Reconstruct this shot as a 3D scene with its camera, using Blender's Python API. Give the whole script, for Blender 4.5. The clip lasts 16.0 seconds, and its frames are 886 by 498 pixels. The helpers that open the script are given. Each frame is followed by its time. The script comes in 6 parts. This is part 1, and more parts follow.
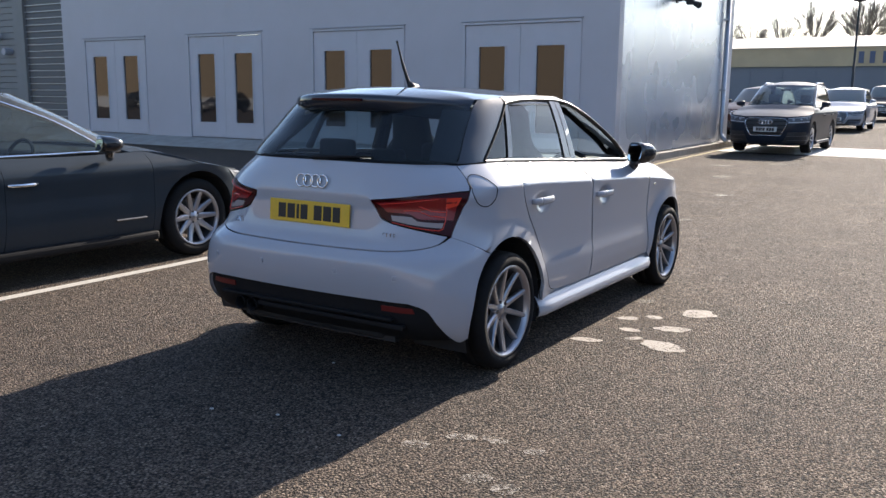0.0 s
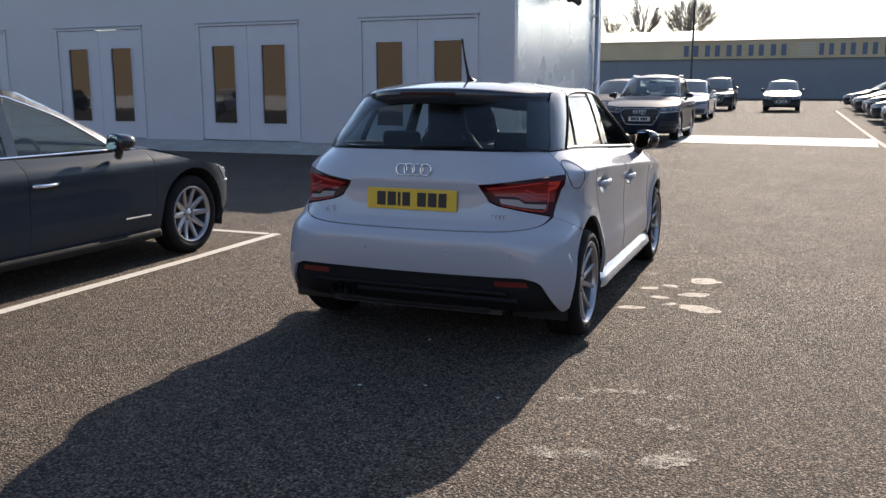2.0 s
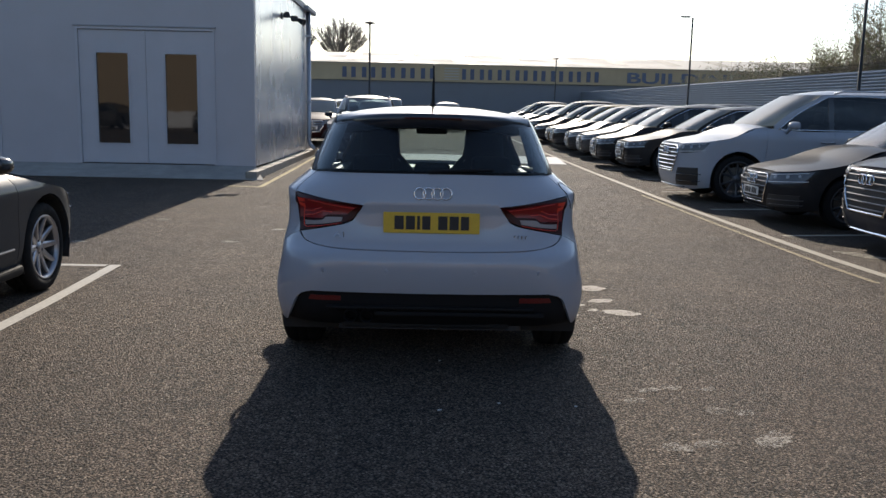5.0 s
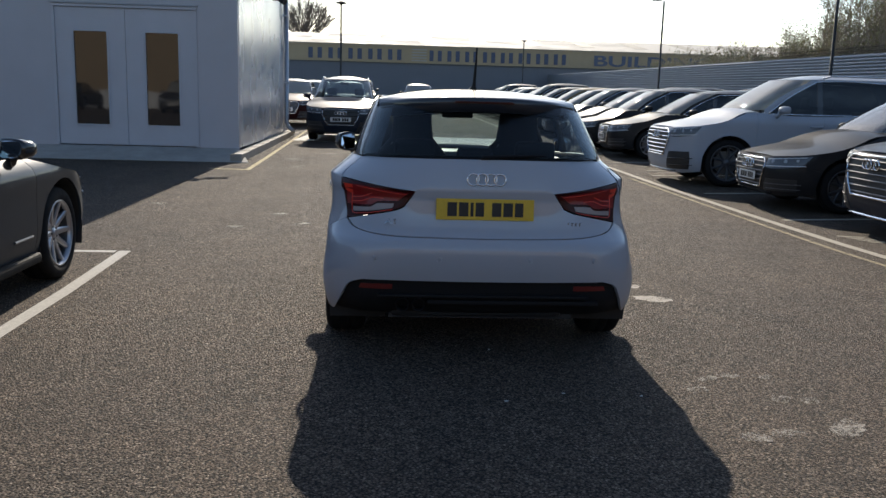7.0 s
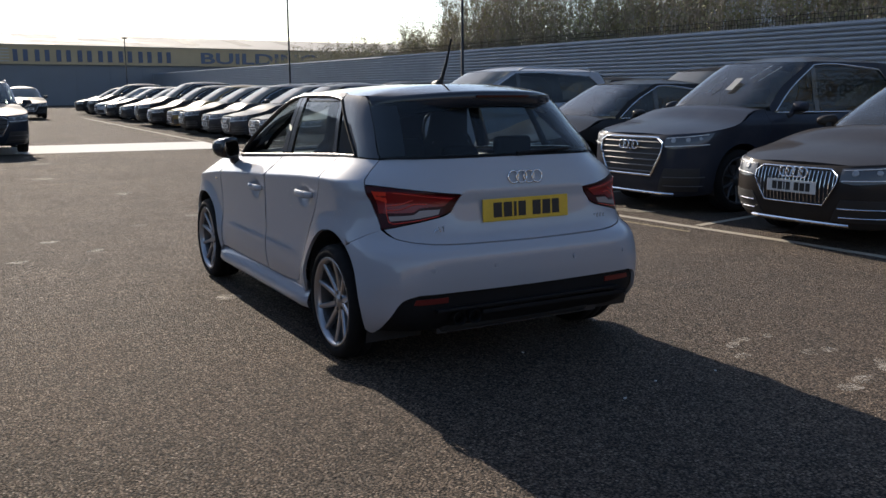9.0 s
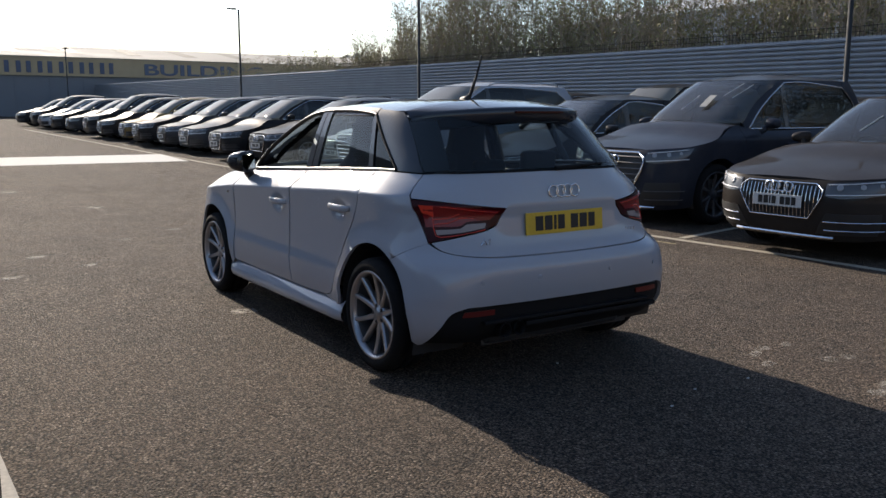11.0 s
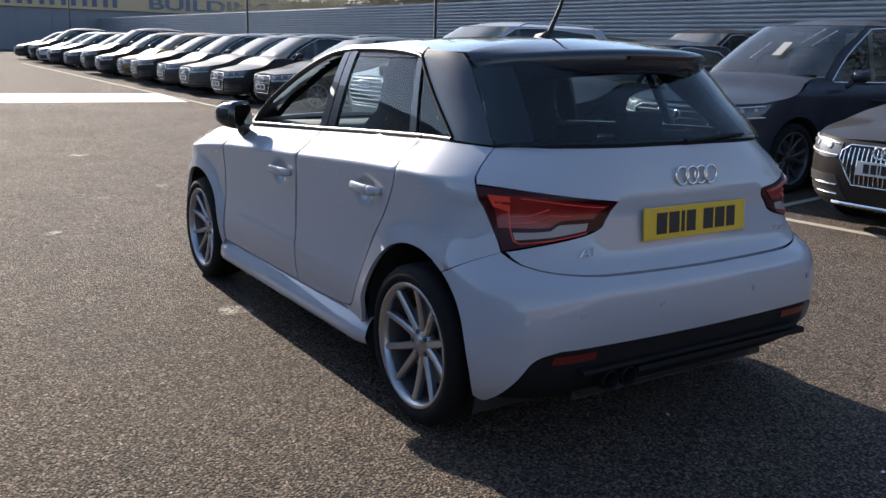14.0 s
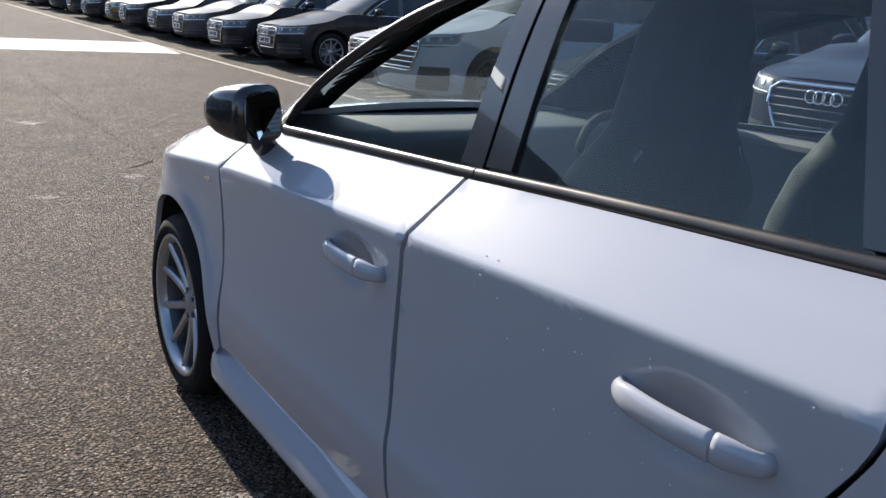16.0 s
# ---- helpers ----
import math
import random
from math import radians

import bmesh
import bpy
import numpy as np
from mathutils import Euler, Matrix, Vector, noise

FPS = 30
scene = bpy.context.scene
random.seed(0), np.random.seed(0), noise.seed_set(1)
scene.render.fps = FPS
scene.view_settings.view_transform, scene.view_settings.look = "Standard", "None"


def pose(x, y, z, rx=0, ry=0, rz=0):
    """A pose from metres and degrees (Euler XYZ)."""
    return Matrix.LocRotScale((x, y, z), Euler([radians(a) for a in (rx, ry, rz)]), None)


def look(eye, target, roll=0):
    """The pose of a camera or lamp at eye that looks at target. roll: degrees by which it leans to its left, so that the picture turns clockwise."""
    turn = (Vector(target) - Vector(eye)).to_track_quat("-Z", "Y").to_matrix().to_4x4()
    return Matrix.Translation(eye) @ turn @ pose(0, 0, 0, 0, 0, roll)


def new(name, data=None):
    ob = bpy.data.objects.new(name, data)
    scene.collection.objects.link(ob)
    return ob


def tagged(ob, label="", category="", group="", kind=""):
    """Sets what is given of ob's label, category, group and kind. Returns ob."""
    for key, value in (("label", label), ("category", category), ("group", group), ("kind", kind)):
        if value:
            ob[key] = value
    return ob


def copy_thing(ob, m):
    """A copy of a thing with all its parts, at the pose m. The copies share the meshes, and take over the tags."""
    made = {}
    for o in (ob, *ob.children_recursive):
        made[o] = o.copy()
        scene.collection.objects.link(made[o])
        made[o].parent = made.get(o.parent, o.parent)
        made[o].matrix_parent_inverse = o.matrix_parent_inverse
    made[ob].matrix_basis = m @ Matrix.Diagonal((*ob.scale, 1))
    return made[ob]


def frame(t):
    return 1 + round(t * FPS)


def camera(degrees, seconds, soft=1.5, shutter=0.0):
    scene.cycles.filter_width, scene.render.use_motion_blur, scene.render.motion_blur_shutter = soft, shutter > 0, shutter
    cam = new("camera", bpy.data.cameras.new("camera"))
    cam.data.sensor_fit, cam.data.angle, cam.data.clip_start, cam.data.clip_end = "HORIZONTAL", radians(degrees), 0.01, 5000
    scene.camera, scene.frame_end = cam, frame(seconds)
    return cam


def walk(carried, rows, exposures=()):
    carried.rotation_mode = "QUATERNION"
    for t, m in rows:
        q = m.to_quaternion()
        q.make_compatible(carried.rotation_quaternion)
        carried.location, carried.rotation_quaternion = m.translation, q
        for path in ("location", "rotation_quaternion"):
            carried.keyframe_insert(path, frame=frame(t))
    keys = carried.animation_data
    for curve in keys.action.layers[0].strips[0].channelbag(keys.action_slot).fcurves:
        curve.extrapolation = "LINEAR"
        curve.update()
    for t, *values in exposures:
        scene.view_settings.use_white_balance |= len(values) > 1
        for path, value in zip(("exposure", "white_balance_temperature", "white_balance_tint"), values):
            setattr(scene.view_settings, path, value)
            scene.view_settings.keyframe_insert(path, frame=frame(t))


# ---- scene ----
cam = camera(54.4, 16.0)
PATH = [
    (0, (2.869, -3.129, 1.372), (1.805, -1.472, 1.025), 0.6),
    (0.5, (2.921, -3.355, 1.381), (1.837, -1.703, 1.068), -0.1),
    (1, (2.744, -3.712, 1.365), (1.679, -2.045, 1.068), -1.1),
    (1.5, (2.383, -3.893, 1.332), (1.455, -2.155, 0.989), -0.8),
    (2, (1.879, -4.072, 1.359), (1.137, -2.249, 1.002), -0.0),
    (2.5, (1.307, -4.22, 1.355), (0.807, -2.311, 1.033), 0.3),
    (3, (0.687, -4.235, 1.37), (0.433, -2.282, 1.022), -1.2),
    (3.5, (0.206, -4.357, 1.397), (0.143, -2.392, 1.027), -2.3),
    (4, (0.035, -4.505, 1.394), (0.039, -2.532, 1.065), -0.2),
    (4.2, (-0.026, -4.519, 1.384), (0.002, -2.544, 1.072), 1.1),
    (6.3, (-0.028, -4.519, 1.393), (0.026, -2.544, 1.082), 1.3),
    (6.5, (-0.094, -4.485, 1.391), (-0.025, -2.513, 1.069), 2.5),
    (7, (-0.506, -4.402, 1.387), (-0.38, -2.437, 1.037), 1.6),
    (7.5, (-0.958, -4.144, 1.331), (-0.673, -2.201, 0.949), -0.3),
    (8, (-1.468, -3.787, 1.359), (-0.895, -1.91, 0.975), -0.7),
    (8.5, (-2.021, -3.567, 1.362), (-1.199, -1.78, 0.998), -0.7),
    (9, (-2.513, -3.455, 1.35), (-1.537, -1.744, 1.004), -0.3),
    (9.2, (-2.713, -3.373, 1.353), (-1.693, -1.686, 1.016), -0.4),
    (11.5, (-2.973, -3.23, 1.36), (-1.878, -1.587, 1.044), 0.2),
    (12, (-2.968, -3.205, 1.359), (-1.863, -1.57, 1.036), 0.4),
    (12.5, (-2.96, -3.165, 1.347), (-1.847, -1.537, 1.014), 0.5),
    (13, (-2.803, -2.939, 1.307), (-1.711, -1.303, 0.946), 0.9),
    (13.5, (-2.56, -2.494, 1.329), (-1.506, -0.845, 0.916), 2.3),
    (14, (-2.402, -1.941, 1.353), (-1.336, -0.308, 0.911), 1.4),
    (14.5, (-2.192, -1.347, 1.339), (-1.157, 0.301, 0.878), 0.1),
    (15, (-2.026, -0.741, 1.329), (-0.991, 0.897, 0.83), 1.2),
    (15.5, (-1.796, -0.158, 1.307), (-0.755, 1.461, 0.764), 1.4),
    (16, (-1.607, 0.398, 1.289), (-0.54, 2.003, 0.754), 3.4),
]
# the clip's camera closes down as it turns towards the sun
EXPOSURES = [(0, 1.5, 6300, 14), (1, 1.35, 6300, 14), (1.5, 1.28, 6400, 13), (2, 1.36, 6500, 14), (2.5, 0.95, 6500, 13), (3, 0.60, 6500, 13), (3.5, 0.70, 6500, 13), (4, 0.80, 6450, 13), (6.5, 0.66, 6250, 9), (8, 1.00, 6450, 13), (9, 0.75, 6450, 13), (11.5, 0.70, 6450, 13), (12.5, 0.60, 6450, 13), (13.5, 0.92, 6400, 13), (14, 1.32, 6250, 13), (14.5, 1.31, 6200, 13), (15, 1.26, 6100, 12), (15.5, 1.30, 6100, 12), (16, 1.25, 6100, 12)]
walk(cam, [(t, look(eye, target, roll)) for t, eye, target, roll in PATH], EXPOSURES)


# ---- world, sun, exposure ----
SUN_ELEV, SUN_AZ = 26.0, 0.8          # degrees; azimuth from +y towards +x
world = bpy.data.worlds.new("sky_world")
scene.world = world
world.use_nodes = True
wn, wl = world.node_tree.nodes, world.node_tree.links
wn.clear()
sky = wn.new("ShaderNodeTexSky")
sky.sky_type = "NISHITA"
sky.sun_disc = False
sky.sun_elevation, sky.sun_rotation = radians(SUN_ELEV), radians(SUN_AZ)
sky.air_density, sky.dust_density, sky.ozone_density = 1.0, 0.5, 1.4
bg = wn.new("ShaderNodeBackground")
bg.inputs["Strength"].default_value = 0.099
wout = wn.new("ShaderNodeOutputWorld")
wl.new(sky.outputs[0], bg.inputs["Color"])
wl.new(bg.outputs[0], wout.inputs["Surface"])

sun_data = bpy.data.lights.new("sun", "SUN")
sun_data.energy, sun_data.angle, sun_data.color = 4.45, radians(0.53), (1.0, 0.885, 0.72)
sun = new("sun", sun_data)
se, sa = radians(SUN_ELEV), radians(SUN_AZ)
SUN_DIR = Vector((math.sin(sa) * math.cos(se), math.cos(sa) * math.cos(se), math.sin(se)))
sun.matrix_world = look(SUN_DIR * 60, (0, 0, 0))


# ---- materials ----
class Nodes:
    """A small builder for node materials."""

    def __init__(self, name):
        self.mat = bpy.data.materials.new(name)
        self.mat.use_nodes = True
        self.t = self.mat.node_tree
        self.bsdf = self.t.nodes["Principled BSDF"]
        self.coord = None

    def node(self, kind, **values):
        n = self.t.nodes.new(kind)
        for key, value in values.items():
            n.inputs[key.replace("_", " ")].default_value = value
        return n

    def link(self, a, b):
        self.t.links.new(a, b)
        return self

    def place(self, scale=(1, 1, 1), source="Object"):
        if self.coord is None:
            self.coord = self.t.nodes.new("ShaderNodeTexCoord")
        m = self.node("ShaderNodeMapping", Scale=scale)
        self.link(self.coord.outputs[source], m.inputs[0])
        return m.outputs[0]

    def noise(self, scale, detail=4.0, rough=0.6, stretch=(1, 1, 1), source="Object"):
        n = self.node("ShaderNodeTexNoise", Scale=scale, Detail=detail, Roughness=rough)
        self.link(self.place(stretch, source), n.inputs["Vector"])
        return n.outputs["Fac"]

    def ramp(self, fac, stops):
        n = self.t.nodes.new("ShaderNodeValToRGB")
        r = n.color_ramp
        while len(r.elements) < len(stops):
            r.elements.new(0.5)
        for e, (pos, col) in zip(r.elements, stops):
            e.position = pos
            e.color = (*col, 1) if len(col) == 3 else col
        self.link(fac, n.inputs[0])
        return n.outputs[0]

    def mix(self, fac, a, b, blend="MIX"):
        n = self.t.nodes.new("ShaderNodeMix")
        n.data_type, n.blend_type = "RGBA", blend
        for socket, value in ((n.inputs[0], fac), (n.inputs[6], a), (n.inputs[7], b)):
            if isinstance(value, (int, float)):
                socket.default_value = value
            elif isinstance(value, tuple):
                socket.default_value = (*value, 1)
            else:
                self.link(value, socket)
        return n.outputs[2]

    def bump(self, height, strength, distance=0.01):
        n = self.node("ShaderNodeBump", Strength=strength, Distance=distance)
        self.link(height, n.inputs["Height"])
        self.link(n.outputs[0], self.bsdf.inputs["Normal"])
        return self

    def set(self, **values):
        for key, value in values.items():
            socket = self.bsdf.inputs[key.replace("_", " ")]
            if isinstance(value, (int, float)):
                socket.default_value = value
            elif isinstance(value, tuple):
                socket.default_value = (*value, 1)
            else:
                self.link(value, socket)
        return self


def plain(name, colour, rough=0.5, metal=0.0, vary=0.12, scale=6.0, bump=0.0, coat=0.0, grain=60.0):
    """A surface with slight wear: colour and roughness vary at two scales."""
    n = Nodes(name)
    big, small = n.noise(scale, 3), n.noise(grain, 2)
    dark = tuple(c * (1 - vary) for c in colour)
    lite = tuple(min(1, c * (1 + vary)) for c in colour)
    col = n.ramp(big, [(0.3, dark), (0.7, lite)])
    col = n.mix(0.25, col, n.ramp(small, [(0.3, dark), (0.7, lite)]))
    r = n.ramp(big, [(0.3, (rough * 0.85,) * 3), (0.7, (min(1, rough * 1.15),) * 3)])
    n.set(Base_Color=col, Roughness=r, Metallic=metal)
    if coat:
        n.set(Coat_Weight=coat, Coat_Roughness=0.03)
    if bump:
        n.bump(small, bump, 0.004)
    return n.mat


def asphalt():
    n = Nodes("asphalt")
    chips = n.t.nodes.new("ShaderNodeTexVoronoi")
    chips.inputs["Scale"].default_value = 95.0
    n.link(n.place((1, 1, 0.01)), chips.inputs["Vector"])
    grit = n.t.nodes.new("ShaderNodeTexVoronoi")
    grit.inputs["Scale"].default_value = 48.0
    n.link(n.place((1, 1, 0.01)), grit.inputs["Vector"])
    fine = n.noise(210, 3, 0.7)
    broad, mid, patch = n.noise(0.35, 5, 0.6), n.noise(2.2, 4, 0.6), n.noise(14, 3, 0.7)
    stone = n.ramp(chips.outputs["Color"], [(0.0, (0.085, 0.066, 0.051)), (0.35, (0.145, 0.113, 0.087)), (0.6, (0.205, 0.160, 0.123)), (0.8, (0.29, 0.23, 0.177)), (1.0, (0.46, 0.37, 0.288))])
    gap = n.ramp(chips.outputs["Distance"], [(0.0, (1, 1, 1)), (0.40, (0.80, 0.80, 0.80)), (0.72, (0.12, 0.12, 0.12))])
    col = n.mix(1.0, stone, gap, "MULTIPLY")
    large = n.ramp(grit.outputs["Color"], [(0.86, (0, 0, 0)), (0.90, (1, 1, 1))])
    core = n.ramp(grit.outputs["Distance"], [(0.25, (1, 1, 1)), (0.4, (0, 0, 0))])
    col = n.mix(n.mix(1.0, large, core, "MULTIPLY"), col, (0.22, 0.19, 0.155))
    col = n.mix(1.0, col, n.ramp(broad, [(0.25, (0.75, 0.75, 0.76)), (0.75, (1.22, 1.18, 1.13))]), "MULTIPLY")
    col = n.mix(1.0, col, n.ramp(mid, [(0.3, (0.85, 0.85, 0.85)), (0.7, (1.17, 1.11, 1.06))]), "MULTIPLY")
    col = n.mix(1.0, col, n.ramp(patch, [(0.3, (0.8, 0.8, 0.8)), (0.7, (1.2, 1.2, 1.2))]), "MULTIPLY")
    n.set(Base_Color=col, Roughness=n.ramp(chips.outputs["Color"], [(0.0, (0.98,) * 3), (0.6, (0.92,) * 3), (0.85, (0.8,) * 3), (1.0, (0.68,) * 3)]), Specular_IOR_Level=0.36)
    h = n.mix(0.3, gap, fine)
    n.bump(h, 1.0, 0.044)
    return n.mat


def worn_paint(name, colour, cover=0.55):
    """Road paint worn through to the asphalt under it."""
    n = Nodes(name)
    wear = n.mix(0.6, n.noise(9, 4, 0.7), n.noise(110, 3, 0.8))
    mask = n.ramp(wear, [(0.56 - cover * 0.30, (0, 0, 0)), (0.61 - cover * 0.22, (1, 1, 1))])
    tone = n.ramp(n.noise(40, 3), [(0.3, tuple(c * 0.75 for c in colour)), (0.7, colour)])
    n.set(Base_Color=tone, Roughness=0.9, Specular_IOR_Level=0.2, Alpha=mask)
    n.bump(n.noise(120, 3), 0.6, 0.006)
    return n.mat


M_ASPHALT = asphalt()
M_LINE = worn_paint("white_line_paint", (0.50, 0.47, 0.42), 1.1)
M_LINE_DULL = worn_paint("dull_line_paint", (0.40, 0.36, 0.29), 0.95)
M_LINE_OLD = worn_paint("faded_line_paint", (0.32, 0.26, 0.16), 0.55)
M_STRIPE = worn_paint("white_crossing_paint", (0.72, 0.70, 0.66), 1.5)
M_PATCH = worn_paint("pale_stain", (0.45, 0.40, 0.34), 0.62)
M_PATCH_FAINT = worn_paint("faint_stain", (0.36, 0.32, 0.27), 0.275)
M_YELLOW = worn_paint("yellow_line_paint", (0.46, 0.38, 0.21), 0.6)
M_CRACK = plain("crack_tar", (0.06, 0.05, 0.04), 0.95)
M_CRACK.node_tree.nodes["Principled BSDF"].inputs["Specular IOR Level"].default_value = 0.0
M_CONCRETE = plain("concrete", (0.30, 0.285, 0.26), 0.85, vary=0.25, scale=3, bump=0.3)
M_KERB = plain("kerb_concrete", (0.26, 0.235, 0.20), 0.85, vary=0.25, scale=5, bump=0.3)
M_CLAD = plain("white_wall_panel", (0.405, 0.392, 0.415), 0.5, vary=0.05, scale=1.2)
M_CLAD_DARK = plain("panel_joint", (0.30, 0.31, 0.33), 0.6)
M_JOINT = plain("wall_joint", (0.40, 0.42, 0.46), 0.5)
M_DOOR = plain("white_door_paint", (0.42, 0.415, 0.445), 0.45, vary=0.05, scale=2)
M_STEEL = plain("galvanised_steel", (0.45, 0.46, 0.48), 0.38, metal=0.85, vary=0.15, scale=4)
M_POLE = plain("pole_paint", (0.025, 0.027, 0.03), 0.8, vary=0.2)
M_FAR_WALL = plain("blue_grey_cladding", (0.14, 0.147, 0.17), 0.6, vary=0.08, scale=0.4)
M_FASCIA = plain("yellow_fascia", (0.42, 0.325, 0.205), 0.8, vary=0.12, scale=0.5)
M_LETTER = plain("blue_letters", (0.10, 0.12, 0.18), 0.6)
M_LETTER_FADED = plain("faded_blue_letters", (0.085, 0.10, 0.155), 0.7, vary=0.2)
M_FAR_ROOF = plain("pale_sheet_roof", (0.42, 0.39, 0.34), 0.85, vary=0.08, scale=0.3)
M_ROOFLIGHT = plain("rooflight", (0.25, 0.23, 0.18), 0.7)
M_FENCE = plain("fence_steel", (0.27, 0.29, 0.33), 0.5, metal=0.2, vary=0.15, scale=1.5)
M_BARK = plain("bark", (0.16, 0.14, 0.12), 0.9, vary=0.3, scale=8)
M_TWIG = plain("twig", (0.33, 0.275, 0.21), 0.9, vary=0.3)
M_LEAF = plain("shrub_leaf", (0.27, 0.255, 0.125), 0.7, vary=0.4, scale=2)
M_TAN = plain("tan_brick", (0.165, 0.125, 0.08), 0.8, vary=0.2, scale=2)
M_BLACK = plain("black_plastic", (0.02, 0.02, 0.021), 0.55, vary=0.2)


# ---- mesh helpers ----
def mesh_object(name, bm, material, parent=None, label="", smooth=False):
    me = bpy.data.meshes.new(name)
    bm.to_mesh(me)
    bm.free()
    for m in material if isinstance(material, (list, tuple)) else [material]:
        me.materials.append(m)
    if smooth:
        me.polygons.foreach_set("use_smooth", [True] * len(me.polygons))
    ob = new(name, me)
    if parent is not None:
        ob.parent = parent
    if label:
        tagged(ob, label)
    return ob


def part(name, bm, material, parent, label="", smooth=False):
    return mesh_object(name, bm, material, parent, label, smooth)


def thing(name, label, category, at=(0, 0, 0), turn=0.0, group="", kind=""):
    ob = new(name)
    ob.empty_display_size = 0.1
    ob.matrix_basis = pose(*at, 0, 0, turn)
    return tagged(ob, label, category, group, kind)


def add_box(bm, x0, x1, y0, y1, z0, z1, bevel=0.0):
    made = bmesh.ops.create_cube(bm, size=1.0)["verts"]
    bmesh.ops.scale(bm, vec=(x1 - x0, y1 - y0, z1 - z0), verts=made)
    bmesh.ops.translate(bm, vec=((x0 + x1) / 2, (y0 + y1) / 2, (z0 + z1) / 2), verts=made)
    if bevel:
        edges = list({e for v in made for e in v.link_edges})
        bmesh.ops.bevel(bm, geom=edges, offset=bevel, segments=2, affect="EDGES", profile=0.6)
    return bm


def box(x0, x1, y0, y1, z0, z1, bevel=0.0):
    return add_box(bmesh.new(), x0, x1, y0, y1, z0, z1, bevel)


def soft_block(x0, x1, y0, y1, z0, z1, bevel):
    bm = box(x0, x1, y0, y1, z0, z1)
    bmesh.ops.bevel(bm, geom=list(bm.edges), offset=bevel, segments=3, affect="EDGES", profile=0.5)
    return bm


def grid(rows, flip=False, closed=False, bm=None):
    """A sheet through rows of points."""
    bm = bm or bmesh.new()
    vs = [[bm.verts.new(p) for p in row] for row in rows]
    n = len(vs[0])
    for a, b in zip(vs, vs[1:]):
        for i in range(n if closed else n - 1):
            q = (a[i], a[(i + 1) % n], b[(i + 1) % n], b[i])
            bm.faces.new(q[::-1] if flip else q)
    return bm


def tube(points, radius, sides=8, bm=None, caps=True):
    """A round bar along points; radius is a number or one per point."""
    bm = bm or bmesh.new()
    pts = [Vector(p) for p in points]
    rs = radius if isinstance(radius, (list, tuple)) else [radius] * len(pts)
    rings = []
    for i, p in enumerate(pts):
        d = (pts[min(i + 1, len(pts) - 1)] - pts[max(i - 1, 0)]).normalized()
        a = d.cross(Vector((0, 0, 1)) if abs(d.z) < 0.9 else Vector((1, 0, 0))).normalized()
        b = d.cross(a)
        rings.append([bm.verts.new(p + rs[i] * (math.cos(t) * a + math.sin(t) * b)) for t in (2 * math.pi * k / sides for k in range(sides))])
    for a, b in zip(rings, rings[1:]):
        for k in range(sides):
            bm.faces.new((a[k], a[(k + 1) % sides], b[(k + 1) % sides], b[k]))
    if caps:
        bm.faces.new(rings[0][::-1]) if len(rings[0]) > 2 else None
        bm.faces.new(rings[-1])
    return bm


def lathe(profile, sides=32, bm=None, axis="x"):
    """Turn (along, radius) pairs round an axis."""
    bm = bm or bmesh.new()
    rings = []
    for a, r in profile:
        ring = []
        for k in range(sides):
            t = 2 * math.pi * k / sides
            c, s = r * math.cos(t), r * math.sin(t)
            ring.append(bm.verts.new({"x": (a, c, s), "y": (c, a, s), "z": (c, s, a)}[axis]))
        rings.append(ring)
    for p, q in zip(rings, rings[1:]):
        for k in range(sides):
            bm.faces.new((p[k], p[(k + 1) % sides], q[(k + 1) % sides], q[k]))
    bmesh.ops.recalc_face_normals(bm, faces=bm.faces)
    return bm


def lerp(table, t):
    """Smooth interpolation (Catmull-Rom, kept between neighbours) in a table of (t, value)."""
    if t <= table[0][0]:
        return table[0][1]
    if t >= table[-1][0]:
        return table[-1][1]
    for i in range(len(table) - 1):
        if t <= table[i + 1][0]:
            break
    (t0, a), (t1, b) = table[i], table[i + 1]
    h, k = t1 - t0, (t - t0) / (t1 - t0)

    def slope(j):
        if j <= 0 or j >= len(table) - 1:
            j0, j1 = (0, 1) if j <= 0 else (len(table) - 2, len(table) - 1)
            return (table[j1][1] - table[j0][1]) / (table[j1][0] - table[j0][0])
        l = (table[j][1] - table[j - 1][1]) / (table[j][0] - table[j - 1][0])
        r = (table[j + 1][1] - table[j][1]) / (table[j + 1][0] - table[j][0])
        return 0.0 if l * r <= 0 else 2 * l * r / (l + r)

    m0, m1 = slope(i) * h, slope(i + 1) * h
    return (2 * k**3 - 3 * k * k + 1) * a + (k**3 - 2 * k * k + k) * m0 + (3 * k * k - 2 * k**3) * b + (k**3 - k * k) * m1


# ---- the ground ----
def ground_z(y):
    """Level round the car, then rising gently away from it."""
    t = max(0.0, y - 5.0)
    return 0.0105 * t * t / (t + 3.0) if y < 110 else 0.0105 * 105 * 105 / 108


def build_ground():
    ys = [-400, -150, -60, -30, -15, -8, -4, 0, 3, 5, 6, 7, 8, 9, 10, 12, 14, 17, 20, 24, 28, 34, 42, 52, 65, 85, 110, 160, 400, 1200]
    xs = [-900, -300, -100, -50, -25, -12, -6, -3, 0, 3, 6, 12, 25, 50, 100, 300, 900]
    ob = mesh_object("ground", grid([[(x, y, ground_z(y)) for x in xs] for y in ys], flip=True), M_ASPHALT)
    tagged(ob, "dark grey asphalt car park with pale stone chips", "ground", kind="structure")


build_ground()


